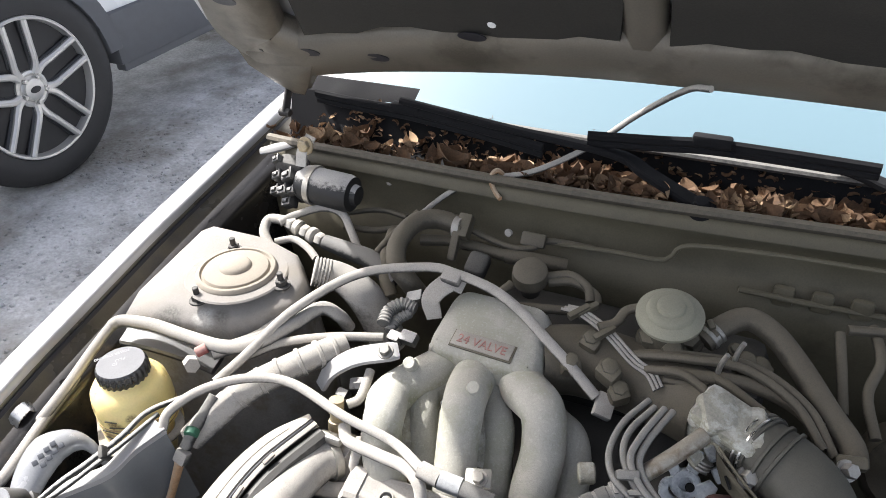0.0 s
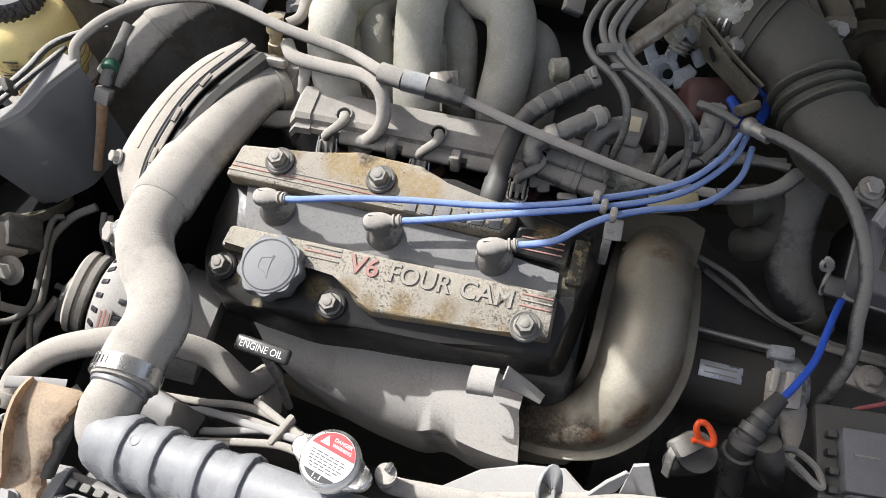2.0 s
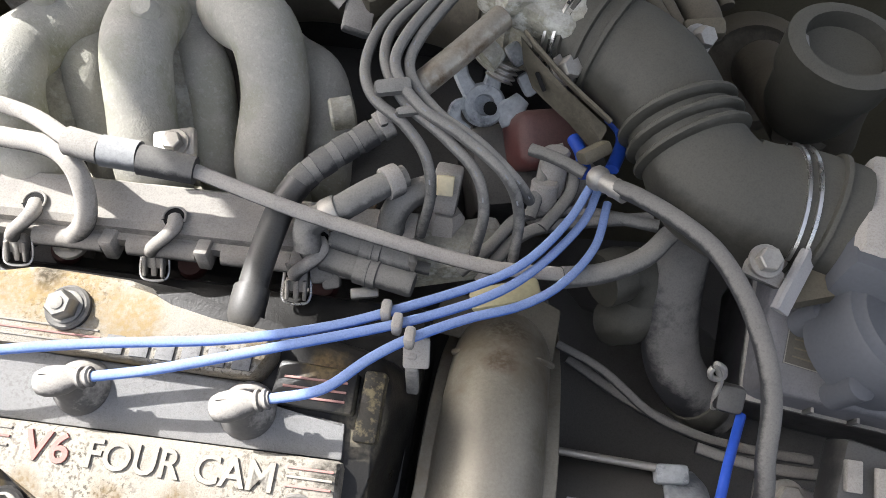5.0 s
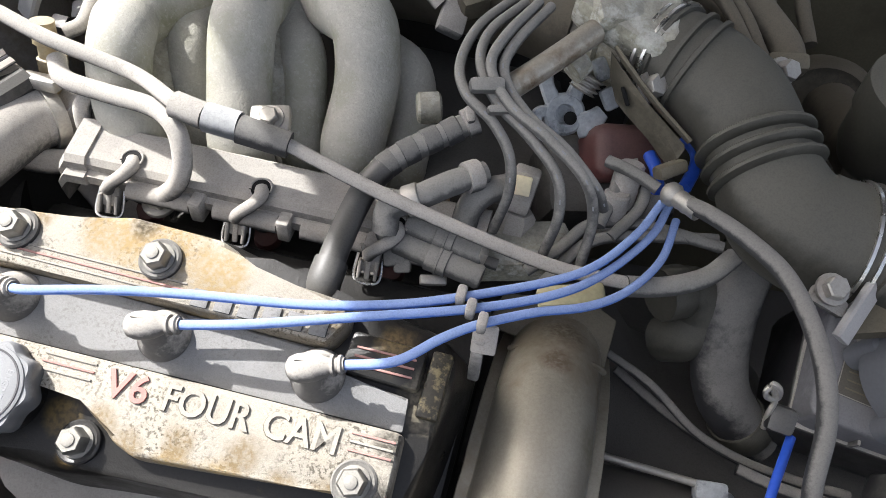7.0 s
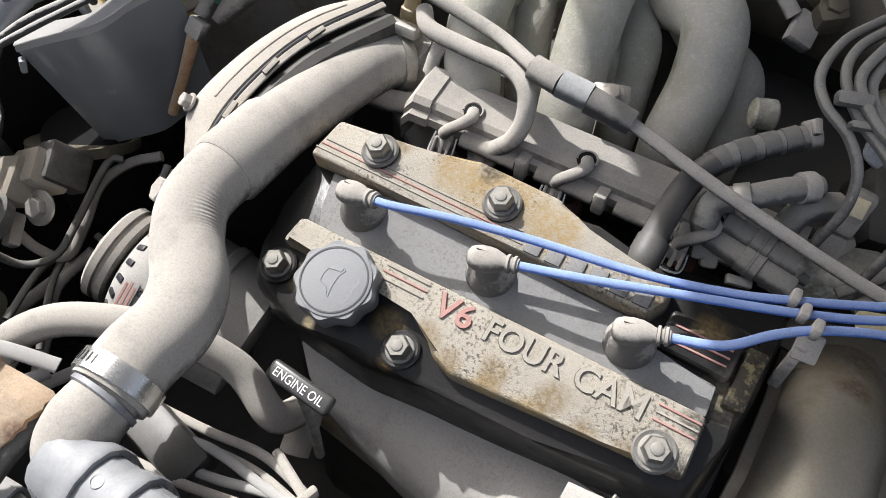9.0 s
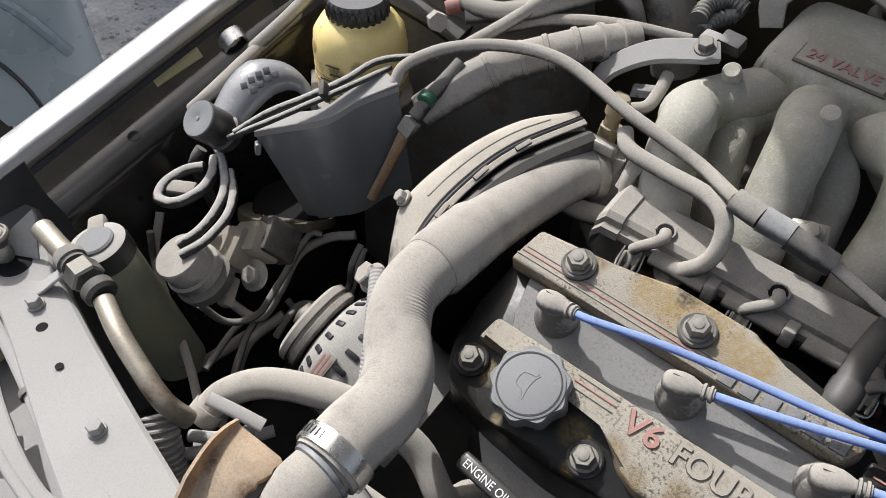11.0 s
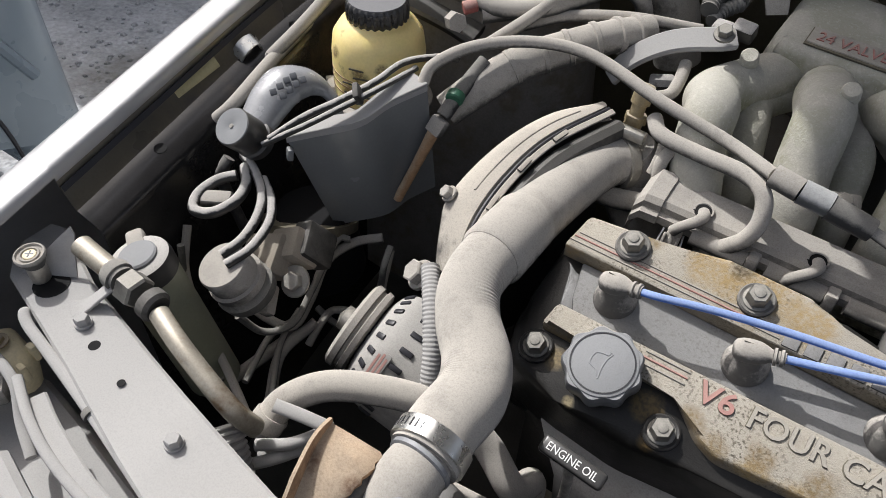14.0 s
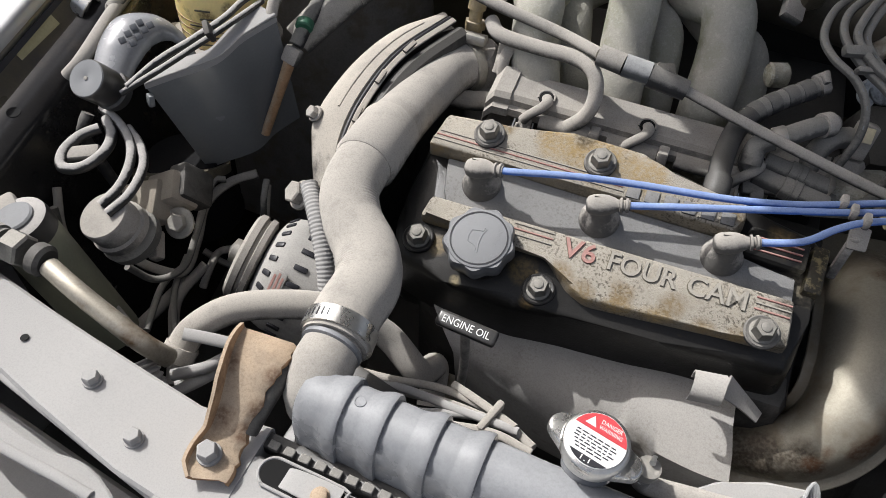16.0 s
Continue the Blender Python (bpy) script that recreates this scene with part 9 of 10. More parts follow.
bl = [
    [(-0.058, 0.609, 0.862), (-0.077, 0.568, 0.86), (-0.082, 0.531, 0.853), (-0.071, 0.503, 0.85), (-0.049, 0.49, 0.842), (-0.033, 0.48, 0.825), (-0.028, 0.47, 0.8), (-0.034, 0.462, 0.765)],
    [(-0.05, 0.597, 0.866), (-0.067, 0.555, 0.866), (-0.067, 0.526, 0.86), (-0.049, 0.499, 0.852), (-0.023, 0.484, 0.842), (0.001, 0.471, 0.825), (0.009, 0.46, 0.8), (0.005, 0.452, 0.765)],
    [(-0.04, 0.595, 0.87), (-0.055, 0.543, 0.872), (-0.058, 0.515, 0.866), (-0.038, 0.491, 0.857), (-0.01, 0.48, 0.847), (0.02, 0.467, 0.83), (0.032, 0.462, 0.8), (0.032, 0.45, 0.765)],
    [(-0.031, 0.596, 0.868), (-0.047, 0.545, 0.868), (-0.049, 0.517, 0.862), (-0.028, 0.494, 0.852), (0.002, 0.48, 0.842), (0.027, 0.469, 0.825), (0.038, 0.475, 0.8)],
]
for pts in bl:
    root = thing("ignition_cable", pts[0], "grey dusty ignition cable in a clipped bundle", "ignition lead", "rear spark plug leads")
    part("cable", tube(B(), pts, 0.0038, 12, 8), "rubber", root)
    line = spline(pts, 8)
    for i in range(10, 46, 5):
        ax_d = (line[i + 1] - line[i]).normalized()
        up_d = (Vector((-0.1, -0.5, 0.85)) - ax_d * ax_d.dot(Vector((-0.1, -0.5, 0.85)))).normalized()
        part("print_mark", rbox(B(), axes(line[i] + up_d * 0.0037, up_d, ax_d), (0.0036, 0.0010, 0.0006), 0), "print_grey", root)
solid("lead_comb", rbox(B(), axes((-0.057, 0.501, 0.862), (0.2, -0.5, 0.8), (1, 0.35, 0)), (0.024, 0.010, 0.010), 0.003), "rubber", "grey comb holding the ignition cables", "cable holder")
solid("lead_comb", rbox(B(), axes((-0.043, 0.492, 0.852), (0.2, -0.5, 0.8), (1, 0.35, 0)), (0.022, 0.006, 0.010), 0.003), "rubber", "second small comb on the ignition cables", "cable holder")
pc = thing("breather_hose", (-0.13, 0.38, 0.77), "black breather hose from the valve cover with a taped joint", "hose")
PCV = [(-0.066, 0.517, 0.815), (-0.079, 0.507, 0.810), (-0.095, 0.493, 0.806), (-0.110, 0.479, 0.801), (-0.122, 0.466, 0.794)]
part("upper_tube", tube(B(), PCV, [0.0082, 0.0088, 0.0092, 0.0094, 0.0094], 18, 8), "rubber", pc, "taped grey upper tube")
part("tube", tube(B(), [(-0.118, 0.470, 0.797), (-0.127, 0.456, 0.788), (-0.131, 0.436, 0.781), (-0.132, 0.408, 0.777), (-0.131, 0.380, 0.774)], 0.0098, 18, 8), "plastic", pc, "black rubber tube")
part("joint", tube(B(), [(-0.131, 0.392, 0.777), (-0.131, 0.376, 0.772), (-0.131, 0.370, 0.757)], 0.0118, 18, 4), "plastic", pc, "swollen joint")
part("clamp", lathe(B(), axes((-0.068, 0.5155, 0.8145), V3(PCV[1]) - V3(PCV[0])), [(-0.005, 0.0085), (-0.004, 0.0108), (0.004, 0.0108), (0.005, 0.0085)], 20), "plastic_dusty", pc, "grey ring clamp")
part("clamp_ear", rbox(B(), axes((-0.068, 0.511, 0.825), (0.2, -0.5, 0.8), (1, 0.6, 0)), (0.006, 0.012, 0.010), 0.002), "plastic_dusty", pc, "clamp ear")
pl_ = spline(PCV, 6)
for k in (4, 9, 14, 19):
    part("tape_edge", lathe(B(), axes(pl_[k], pl_[k + 1] - pl_[k]), [(0, 0.0088), (0.001, 0.0099), (0.012, 0.0099), (0.013, 0.0088)], 18), "hose_clean", pc, "tape edge")
hose("water_hose", [(-0.048, 0.484, 0.8), (-0.068, 0.466, 0.8), (-0.088, 0.45, 0.795), (-0.106, 0.443, 0.785), (-0.107, 0.434, 0.77)], [0.008, 0.0094, 0.0094, 0.0098, 0.0098], "rubber", "dusty small water hose with a joint", ends=[(0.12, "hose_cuff", "plastic_dusty", 1.14), (0.55, "spring_clamp", "steel", 1.1)])
hose("water_hose", [(-0.056, 0.458, 0.755), (-0.054, 0.469, 0.775), (-0.045, 0.479, 0.785), (-0.03, 0.49, 0.785)], 0.010, "rubber", "grey bent water hose")
sn = thing("temperature_sensor", (-0.017, 0.476, 0.72), "square grey sensor plug on a corroded housing", "sensor")
part("plug", rbox(B(), axes((-0.02, 0.49, 0.785), (0.1, 0.4, 1)), (0.019, 0.017, 0.034), 0.003), "plastic_dusty", sn, "grey plug")
part("plug_face", rbox(B(), axes((-0.02, 0.482, 0.797), (0.1, -0.8, 0.6)), (0.012, 0.014, 0.004), 0.001), "cream", sn, "pale plug face")
part("nut", lathe(B(), axes((-0.02, 0.483, 0.755), (0.05, 0.3, 1)), [(-0.01, 0.014), (0.008, 0.014), (0.012, 0.011)], 6), "plastic_dusty", sn, "hex nut")
part("housing", rbox(B(), axes((-0.014, 0.473, 0.735), (0, -0.3, 1), (1, 0.3, 0)), (0.08, 0.04, 0.04), 0.010), "alu_rough", sn, "corroded housing")
vsl = thing("vacuum_solenoid", (-0.067, 0.436, 0.75), "two grey cylindrical solenoid valves lying beside the rail", "valve")
for pa, pb, name_ in (((-0.1, 0.438, 0.757), (-0.033, 0.428, 0.752), "front_body"), ((-0.095, 0.45, 0.765), (-0.035, 0.442, 0.76), "rear_body")):
    pa, pb = V3(pa), V3(pb)
    dv = pb - pa
    b_ = part(name_, lathe(B(), axes(pa, dv), [(0, 0.0075), (0.001, 0.0088), (dv.length * 0.38, 0.0088), (dv.length * 0.39, 0.0108), (dv.length * 0.62, 0.0108), (dv.length * 0.63, 0.0092), (dv.length * 0.97, 0.0092), (dv.length, 0.008)], 22), "rubber", vsl, "dusty grey cylinder")
    part("seam_ring", lathe(B(), axes(pa + dv * 0.5, dv), [(0, 0.0107), (0.0004, 0.0113), (0.002, 0.0113), (0.0024, 0.0107)], 22), "rubber", b_)
part("mount_flange", rbox(B(), axes((-0.038, 0.445, 0.757), (0.9, 0.1, -0.2), (0, 0, 1)), (0.026, 0.022, 0.006), 0.002), "steel", vsl, "dull metal flange")
part("lower_lug", rbox(B(), axes((-0.067, 0.423, 0.742), (0.2, -0.3, 0.9), (1, 0.3, 0)), (0.02, 0.008, 0.006), 0.002), "steel", vsl, "small metal lug")
part("inlet_hose", tube(B(), [(-0.104, 0.435, 0.758), (-0.11, 0.442, 0.765), (-0.109, 0.452, 0.768)], 0.0075, 12, 5), "rubber", vsl, "short stub hose")
for q, s in (((-0.099, 0.433, 0.745), 0.014), ((-0.092, 0.429, 0.742), 0.011)):
    solid("loom_connector", rbox(B(), axes(q, (0.1, -0.6, 0.7), (1, 0.35, 0)), (s * 1.2, s, s), 0.003), "rubber", "small dark loom connector beside the rail", "connector")
for q in ([(-0.123, 0.429, 0.75), (-0.102, 0.443, 0.752), (-0.077, 0.448, 0.752), (-0.025, 0.448, 0.745)], [(-0.004, 0.449, 0.745), (0.016, 0.465, 0.76), (0.032, 0.488, 0.765), (0.056, 0.499, 0.765), (0.09, 0.501, 0.765), (0.131, 0.497, 0.765)], [(0.01, 0.446, 0.74), (0.035, 0.476, 0.76), (0.07, 0.492, 0.762), (0.127, 0.504, 0.765)], [(0.04, 0.486, 0.77), (0.045, 0.508, 0.78), (0.048, 0.534, 0.785), (0.059, 0.538, 0.79)], [(0.05, 0.482, 0.765), (0.066, 0.507, 0.775), (0.068, 0.522, 0.785)], [(0.035, 0.523, 0.8), (0.053, 0.514, 0.803), (0.073, 0.506, 0.8)]):
    hose("side_wire", q, 0.0046, "rubber", "grey wire among the distributor leads", "wire")
rc_ = thing("shift_cable", (0.081, 0.506, 0.8), "thick dusty black cable sweeping past the air cleaner", "cable")
part("ferrule", lathe(B(), axes((0.077, 0.498, 0.808), V3((0.091, 0.485, 0.812)) - V3((0.077, 0.498, 0.808))), [(0, 0.006), (0.003, 0.0085), (0.008, 0.0085), (0.011, 0.0064), (0.014, 0.007), (0.017, 0.0064), (0.020, 0.007), (0.023, 0.0064), (0.03, 0.0066)], 14), "steel", rc_, "threaded ferrule")
part("tube", tube(B(), [(0.087, 0.489, 0.81), (0.105, 0.472, 0.82), (0.129, 0.451, 0.825), (0.15, 0.43, 0.825), (0.166, 0.402, 0.82), (0.177, 0.374, 0.81), (0.185, 0.354, 0.79), (0.188, 0.333, 0.765), (0.193, 0.317, 0.74), (0.19, 0.302, 0.7), (0.184, 0.294, 0.66), (0.198, 0.286, 0.6)], 0.0058, 16, 8), "hose_clean", rc_, "black rubber tube")
hose("black_elbow_hose", [(0.103, 0.476, 0.725), (0.123, 0.488, 0.72), (0.136, 0.484, 0.7), (0.132, 0.474, 0.68), (0.117, 0.48, 0.66)], 0.019, "boot", "black bent hose in the shade", "hose", n=20, ends=[(0.05, "hose_cuff", "boot", 1.08)])
hose("dark_hose", [(0.165, 0.529, 0.74), (0.155, 0.495, 0.72), (0.159, 0.469, 0.68), (0.172, 0.448, 0.65), (0.213, 0.443, 0.6)], 0.022, "hose_clean", "fat dark hose behind the air cleaner", "hose", n=22, ends=[(0.06, "hose_cuff", "boot", 1.08), (0.93, "hose_cuff", "boot", 1.08)])
hose("bay_cable", [(0.076, 0.453, 0.66), (0.113, 0.438, 0.655), (0.153, 0.412, 0.645), (0.192, 0.404, 0.635), (0.233, 0.401, 0.63)], 0.0036, "hose_clean", "thin cable running over the starter", "cable")
hose("bay_cable", [(0.087, 0.453, 0.64), (0.135, 0.43, 0.63), (0.189, 0.407, 0.63), (0.236, 0.401, 0.63), (0.276, 0.4, 0.63)], 0.0042, "hose_clean", "grey cable over the gearbox", "cable")
hose("bay_cable", [(0.182, 0.385, 0.655), (0.211, 0.379, 0.655), (0.242, 0.377, 0.655), (0.27, 0.38, 0.65)], 0.0045, "hose_clean", "grey cable over the gearbox", "cable")

# starter and lower corner
stt = thing("starter_motor", (0.11, 0.35, 0.52), "black starter motor with a silver sticker and end frame", "starter motor")
S0, S1 = V3((0.09, 0.339, 0.612)), V3((0.16, 0.34, 0.612))
sdv = (S1 - S0).normalized()
part("can", lathe(B(), axes(S0 - sdv * 0.03, sdv), [(0, 0.036), (0.003, 0.039), ((S1 - S0).length + 0.025, 0.039), ((S1 - S0).length + 0.03, 0.037)], 36), "starter", stt, "black painted can")
part("end_frame", lathe(B(), axes(S1, sdv), [(0, 0.040), (0.002, 0.042), (0.026, 0.041), (0.034, 0.034), (0.036, 0.0)], 30), "end_alloy", stt, "grey end frame")
part("end_lug", rbox(B(), axes((0.164, 0.363, 0.652), (0, -0.3, 1), (1, 0.1, 0)), (0.024, 0.014, 0.014), 0.003), "end_alloy", stt, "end lug")
part("through_bolt", rod(B(), (0.077, 0.367, 0.655), (0.16, 0.365, 0.655), 0.003), "steel", stt, "long through bolt")
mst = axes(V3((0.111, 0.328, 0.65)), (0.02, -0.35, 0.94), sdv)
part("sticker", rbox(B(), mst, (0.040, 0.016, 0.0012), 0.0003), "foil", stt, "bright foil sticker")
for k in range(2):
    part("sticker_bar", rbox(B(), mst @ Matrix.Translation((0.0, 0.003 - 0.006 * k, 0.0009)), (0.030, 0.0012, 0.0006), 0), "letter", stt, "plain bar of print")
lwb = thing("oxygen_sensor_lead", (0.127, 0.212, 0.66), "black sleeved lead with a bright blue cable", "lead")
part("blue_cable", tube(B(), [(0.184, 0.369, 0.745), (0.173, 0.336, 0.748), (0.164, 0.304, 0.745), (0.151, 0.278, 0.742), (0.135, 0.254, 0.738)], 0.0031, 14, 8), "blue_clean", lwb, "bright blue cable")
part("sleeve", tube(B(), [(0.139, 0.261, 0.742), (0.128, 0.244, 0.735), (0.12, 0.228, 0.725), (0.118, 0.219, 0.7), (0.124, 0.204, 0.66)], [0.0065, 0.008, 0.0100, 0.0115, 0.012], 18, 6), "gloss", lwb, "black sleeve")
lz = spline([(0.139, 0.261, 0.742), (0.128, 0.244, 0.735), (0.12, 0.228, 0.725), (0.118, 0.219, 0.7), (0.124, 0.204, 0.66)], 6)
for k, r in ((5, 0.0090), (9, 0.0108), (12, 0.0124), (16, 0.0135)):
    part("sleeve_ring", lathe(B(), axes(lz[k], lz[k + 1] - lz[k]), [(0, r - 0.002), (0.001, r), (0.008, r), (0.010, r - 0.002)], 20), "plastic", lwb, "black ring")
td = thing("gearbox_dipstick", (0.082, 0.231, 0.64), "grey dipstick block with an orange finger loop", "dipstick")
part("block", rbox(B(), axes((0.078, 0.22, 0.7), (0.2, -0.3, 0.9), (1, 0.9, 0)), (0.026, 0.016, 0.020), 0.004), "rubber", td, "grey block")
part("tongue", strip(B(), [(0.075, 0.218, 0.708), (0.069, 0.211, 0.7), (0.069, 0.206, 0.685), (0.07, 0.203, 0.67)], 0.008, 0.003, up=(-0.5, -0.5, 0.7)), "rubber", td, "grey tongue")
part("base", lathe(B(), axes((0.089, 0.226, 0.675), (0.1, -0.2, 1)), [(-0.05, 0.012), (0, 0.018), (0.01, 0.018)], 20), "hose_clean", td, "round base")
part("finger_loop", tube(B(), [(0.081, 0.219, 0.712), (0.084, 0.219, 0.716), (0.094, 0.215, 0.722), (0.093, 0.22, 0.728), (0.086, 0.225, 0.734), (0.08, 0.224, 0.736), (0.079, 0.22, 0.732), (0.083, 0.217, 0.724)], 0.0026, 10, 8), "orange", td, "orange plastic loop")
con = thing("gearbox_connector", (0.17, 0.296, 0.66), "grey multi-pin connector with a boxed loom", "connector")
part("shell", rbox(B(), axes((0.151, 0.291, 0.705), (0.15, -0.5, 0.85), (1, 0.1, 0)), (0.024, 0.03, 0.024), 0.004), "plastic_dusty", con, "grey shell")
for dx in (-0.006, 0.006):
    part("latch", rbox(B(), axes(V3((0.145, 0.289, 0.72)) + Vector((dx, 0, 0)), (0.15, -0.5, 0.85)), (0.005, 0.02, 0.008), 0.001), "plastic_dusty", con, "latch rib")
part("loom", tube(B(), [(0.16, 0.288, 0.695), (0.174, 0.278, 0.67), (0.189, 0.261, 0.64), (0.211, 0.234, 0.61)], [0.012, 0.013, 0.013, 0.013], 14, 6), "plastic_dusty", con, "boxed loom")
cn2 = thing("sensor_connector", (0.157, 0.226, 0.66), "black two-wire connector beside the relay box", "connector")
part("shell", tube(B(), [(0.134, 0.226, 0.728), (0.141, 0.22, 0.71), (0.149, 0.217, 0.69)], [0.011, 0.013, 0.010], 10, 4), "plastic", cn2, "black shell")
for k, q in enumerate(([(0.141, 0.225, 0.722), (0.161, 0.223, 0.71), (0.179, 0.216, 0.7), (0.185, 0.216, 0.7), (0.18, 0.23, 0.7), (0.165, 0.24, 0.7), (0.149, 0.234, 0.71)], [(0.143, 0.224, 0.72), (0.168, 0.222, 0.7), (0.184, 0.218, 0.695)])):
    part("wire", tube(B(), q, 0.003, 8, 7), "rubber", cn2, "grey wire")
fb = thing("relay_box", (0.25, 0.24, 0.55), "grey-lidded black relay box", "relay box")
mf = axes((0.2155, 0.2415, 0.71), (0.04, -0.2, 0.97), (1, 0.11, 0))
part("box", rbox(B(), mf @ Matrix.Translation((0.008, -0.012, -0.058)), (0.085, 0.12, 0.09), 0.006), "plastic", fb, "black box")
part("lid", prism(B(), mf, [(-0.018, -0.026), (0.018, -0.026), (0.018, 0.026), (-0.018, 0.026)], -0.022, 0.0, 0.003, 0.0, 2), "cap_face", fb, "dusty grey lid")
part("lid_band", rbox(B(), mf @ Matrix.Translation((0.006, -0.036, -0.008)), (0.046, 0.018, 0.022), 0.004), "cladding", fb, "grey band across the box")
part("lower_lid", rbox(B(), mf @ Matrix.Translation((0.008, -0.060, -0.016)), (0.046, 0.032, 0.022), 0.004), "cap_face", fb, "lower dusty lid")
for k in range(6):
    part("side_rib", rbox(B(), mf @ Matrix.Translation((-0.0235 - 0.001 * (k % 2), 0.020 - 0.015 * k, -0.03)), (0.008, 0.006, 0.05), 0.0015), "plastic", fb, "moulded side rib")
part("lid_scuff", rbox(B(), mf @ Matrix.Translation((0.0, 0.004, 0.0003)), (0.020, 0.0016, 0.0006), 0), "rubber", fb, "plain bar of worn print")
ter = thing("earth_terminal", (0.254, 0.371, 0.63), "dull metal terminal plate with a bolt", "terminal")
part("plate", rbox(B(), axes((0.248, 0.36, 0.645), (0.0, -0.3, 1), (1, -0.15, 0)), (0.05, 0.022, 0.008), 0.003), "steel", ter, "dull plate")
part("bolt", bolt(B(), (0.244, 0.358, 0.652), (0, -0.3, 1), 0.009, 0.012, 1.5), "steel", ter, "bolt")
for q in ([(0.217, 0.303, 0.65), (0.226, 0.315, 0.662), (0.257, 0.332, 0.665), (0.276, 0.358, 0.664)], [(0.262, 0.303, 0.69), (0.249, 0.287, 0.692), (0.248, 0.274, 0.69), (0.258, 0.274, 0.686), (0.275, 0.285, 0.68)]):
    hose("red_wire", q, 0.0022, "red_wire", "thin red wire by the relay box", "wire")
fuse = thing("fuse_connector", (0.294, 0.371, 0.66), "black ribbed connector by the air cleaner", "connector")
part("shell", rbox(B(), axes((0.276, 0.357, 0.7), (0.1, -0.4, 0.9), (1, -0.2, 0)), (0.05, 0.045, 0.03), 0.005), "plastic", fuse, "black shell")
for k in range(2):
    part("window_bar", rbox(B(), axes(V3((0.26, 0.352, 0.718)) + Vector((0.018 * k, -0.003 * k, 0.0)), (0.1, -0.4, 0.9)), (0.010, 0.02, 0.006), 0.001), "plastic_dusty", fuse, "raised bar")

# ---- lines between tower and engine ----
pp = thing("pressure_pipe", (-0.62, 0.527, 0.82), "grey pressure pipes with a red-capped fitting by the reservoir", "pipe")
part("pipe", tube(B(), [(-0.733, 0.488, 0.852), (-0.725, 0.502, 0.853), (-0.682, 0.512, 0.852), (-0.626, 0.514, 0.848), (-0.573, 0.518, 0.845), (-0.536, 0.536, 0.848), (-0.508, 0.582, 0.852), (-0.49, 0.62, 0.855), (-0.467, 0.626, 0.845), (-0.459, 0.634, 0.82)], [0.0075, 0.0085, 0.0085, 0.0085, 0.0092, 0.0095, 0.0095, 0.0095, 0.009, 0.009], 16, 8), "plastic_dusty", pp, "dusty grey pipe")
part("pipe", tube(B(), [(-0.732, 0.492, 0.853), (-0.734, 0.457, 0.84), (-0.734, 0.404, 0.82), (-0.741, 0.362, 0.8), (-0.753, 0.429, 0.805), (-0.734, 0.353, 0.8), (-0.715, 0.286, 0.795), (-0.727, 0.272, 0.78)], 0.0068, 14, 8), "plastic_dusty", pp, "pale pipe along the fender")
part("pipe", tube(B(), [(-0.587, 0.511, 0.835), (-0.548, 0.551, 0.84), (-0.523, 0.605, 0.848), (-0.508, 0.629, 0.85)], 0.0095, 14, 7), "plastic_dusty", pp, "second grey pipe")
part("fitting", rod(B(), (-0.6, 0.497, 0.843), (-0.591, 0.508, 0.846), 0.0068), "letter_red", pp, "faded red cap")
part("fitting_nut", lathe(B(), axes((-0.608, 0.491, 0.83), (0.7, -0.5, 0.3)), [(0, 0.010), (0.016, 0.010)], 6), "plastic_dusty", pp, "hex fitting")
part("bracket", strip(B(), [(-0.736, 0.508, 0.82), (-0.687, 0.513, 0.82), (-0.636, 0.521, 0.81), (-0.598, 0.524, 0.8)], 0.03, 0.012, up=(0, -0.3, 1)), "plastic", pp, "dark tray below")
hose("bay_cable", [(-0.547, 0.527, 0.83), (-0.511, 0.556, 0.84), (-0.456, 0.584, 0.845), (-0.394, 0.614, 0.84)], 0.006, "hose", "dusty thin cable crossing the hoses", "cable")
th = thing("taped_hose", (-0.549, 0.425, 0.78), "dusty taped hose climbing to the water outlet", "hose")
TH = [(-0.566, 0.424, 0.775), (-0.547, 0.45, 0.795), (-0.523, 0.486, 0.815), (-0.497, 0.516, 0.825), (-0.467, 0.547, 0.835), (-0.437, 0.59, 0.835)]
part("tube", tube(B(), TH, [0.017, 0.018, 0.018, 0.0175, 0.0165, 0.016], 20, 8), "hose", th, "dusty rubber tube")
tl = spline(TH, 8)
for k in (14, 20, 25, 30, 34, 37):
    part("tape_ridge", lathe(B(), axes(tl[k], tl[k + 1] - tl[k]), [(0, 0.0172), (0.001, 0.0187), (0.005, 0.0187), (0.006, 0.0172)], 20), "hose", th, "ridge of tape")
lb = thing("lifting_bracket", (-0.41, 0.579, 0.82), "grey steel bracket bolted beside the plenum", "bracket")
part("plate", strip(B(), [(-0.449, 0.542, 0.8), (-0.435, 0.549, 0.825), (-0.404, 0.561, 0.848), (-0.362, 0.574, 0.86), (-0.353, 0.58, 0.86)], [0.018, 0.022, 0.024, 0.024, 0.02], 0.007, up=(0, -0.5, 0.85), seg=6), "plate", lb, "dusty bent plate")
part("bolt", bolt(B(), (-0.36, 0.563, 0.870), (0, -0.4, 0.9), 0.0070, 0.009, 1.4), "nut", lb, "dull bolt")
gt = thing("taped_lead", (-0.557, 0.385, 0.76), "thin cable with green tape and a tan plug", "cable")
part("tube", tube(B(), [(-0.548, 0.462, 0.82), (-0.551, 0.446, 0.81), (-0.552, 0.422, 0.8), (-0.555, 0.403, 0.785)], 0.0075, 12, 7), "hose_clean", gt, "dark cable")
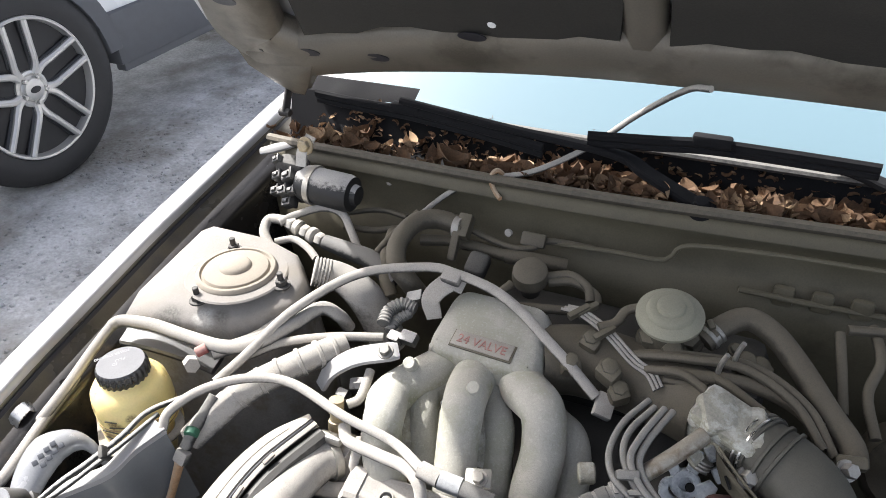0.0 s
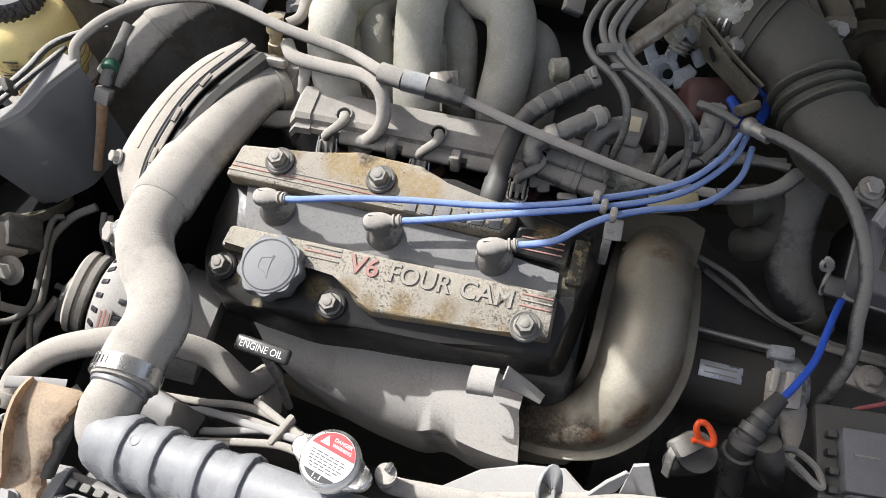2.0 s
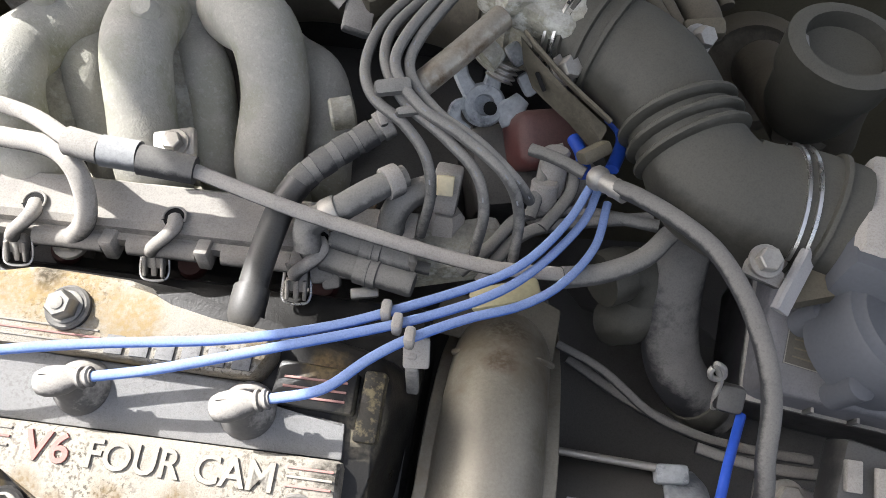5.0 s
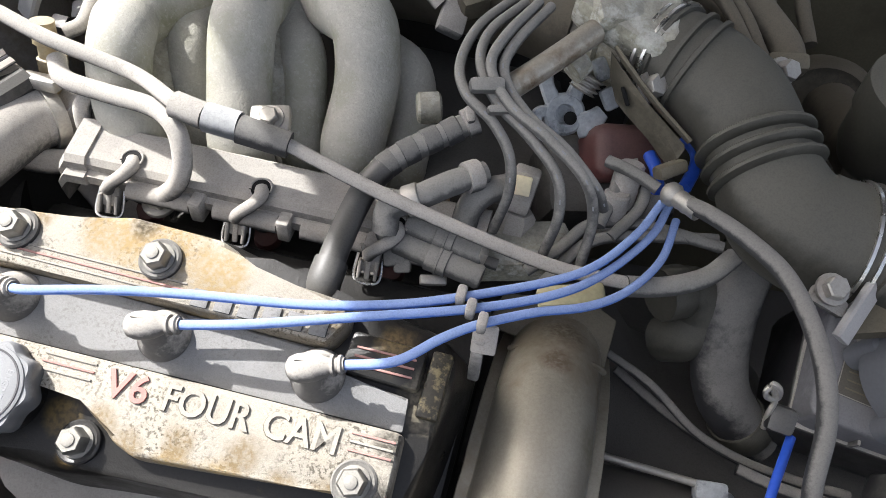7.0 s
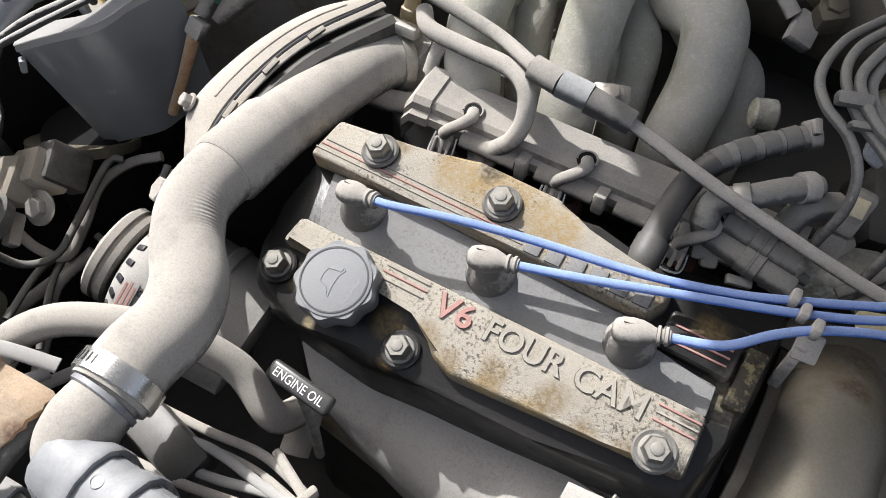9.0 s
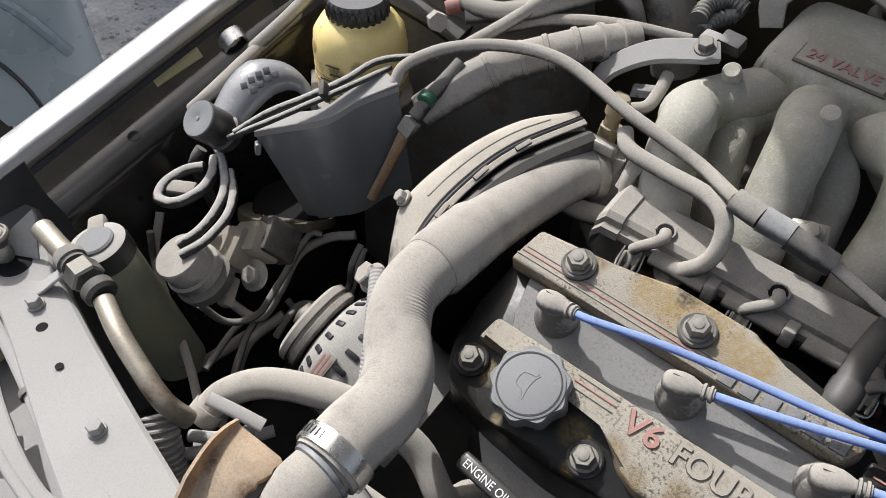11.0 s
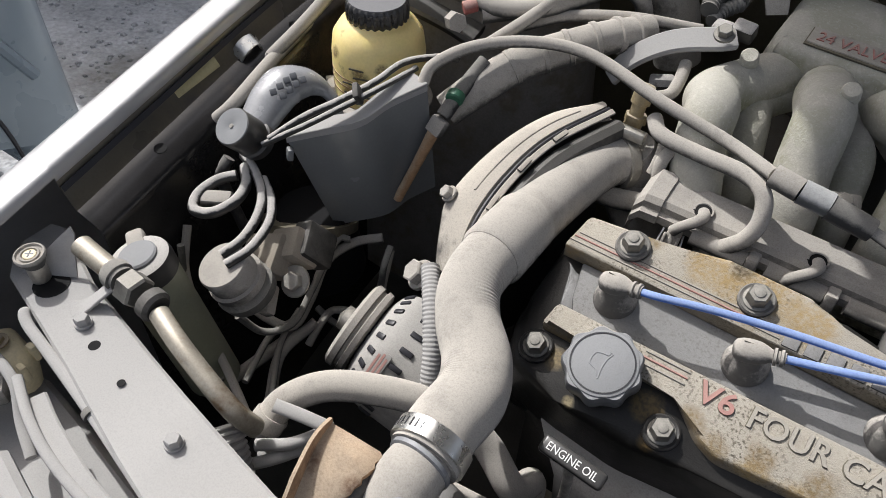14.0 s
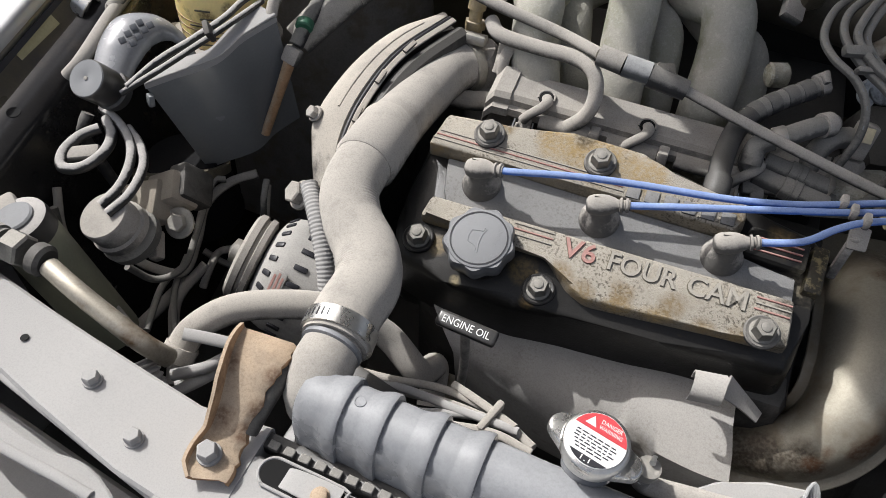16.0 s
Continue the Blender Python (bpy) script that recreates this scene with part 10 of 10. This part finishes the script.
part("tape", rod(B(), (-0.552, 0.421, 0.803), (-0.55, 0.412, 0.8), 0.009), material("green_tape", (0.03, 0.12, 0.07), 0.6, 0, 0.2), gt, "green tape")
part("plug", rbox(B(), axes((-0.558, 0.398, 0.775), (0.3, 0.6, 1)), (0.018, 0.012, 0.018), 0.003), "plastic_dusty", gt, "tan plug")
part("tail", tube(B(), [(-0.559, 0.393, 0.77), (-0.571, 0.38, 0.73), (-0.583, 0.365, 0.69)], [0.006, 0.005, 0.005], 12, 6), "rust", gt, "tan tail")
for k, q in enumerate(([(-0.394, 0.618, 0.86), (-0.396, 0.638, 0.865), (-0.384, 0.654, 0.868), (-0.366, 0.655, 0.865)], [(-0.387, 0.617, 0.85), (-0.384, 0.635, 0.855), (-0.372, 0.651, 0.86)])):
    solid("wiring_conduit", ribbed(B(), q, 0.0085 if k == 0 else 0.007, 0.08, 0.005), "rubber", "ribbed dusty conduit behind the plenum", "conduit")
for q, s in (((-0.354, 0.61, 0.855), 0.02), ((-0.371, 0.668, 0.87), 0.022), ((-0.373, 0.61, 0.85), 0.018), ((-0.403, 0.561, 0.8), 0.022), ((-0.415, 0.54, 0.8), 0.016)):
    solid("plug_connector", rbox(B(), axes(q, (random.uniform(-0.4, 0.4), -0.4, 0.9), (1, random.uniform(-0.6, 0.6), 0)), (s * 1.1, s * 0.8, s * 0.8), 0.003), "hose_half", "small dusty plug near the plenum", "connector")
for q in ([(-0.392, 0.515, 0.815), (-0.382, 0.525, 0.818), (-0.382, 0.543, 0.825), (-0.386, 0.563, 0.83)], [(-0.362, 0.467, 0.77), (-0.361, 0.475, 0.785), (-0.365, 0.493, 0.79)], [(-0.355, 0.487, 0.79), (-0.353, 0.506, 0.8), (-0.358, 0.533, 0.81)]):
    hose("small_hose", q, 0.006, "hose", "short dusty hose by the water outlet")
solid("steering_pump", lathe(B(), axes((-0.50, 0.47, 0.66), (-1, -0.1, 0.1)), [(-0.06, 0.05), (0.0, 0.055), (0.03, 0.05), (0.035, 0.0)], 30), "dark", "dark steering pump under the hoses", "pump")
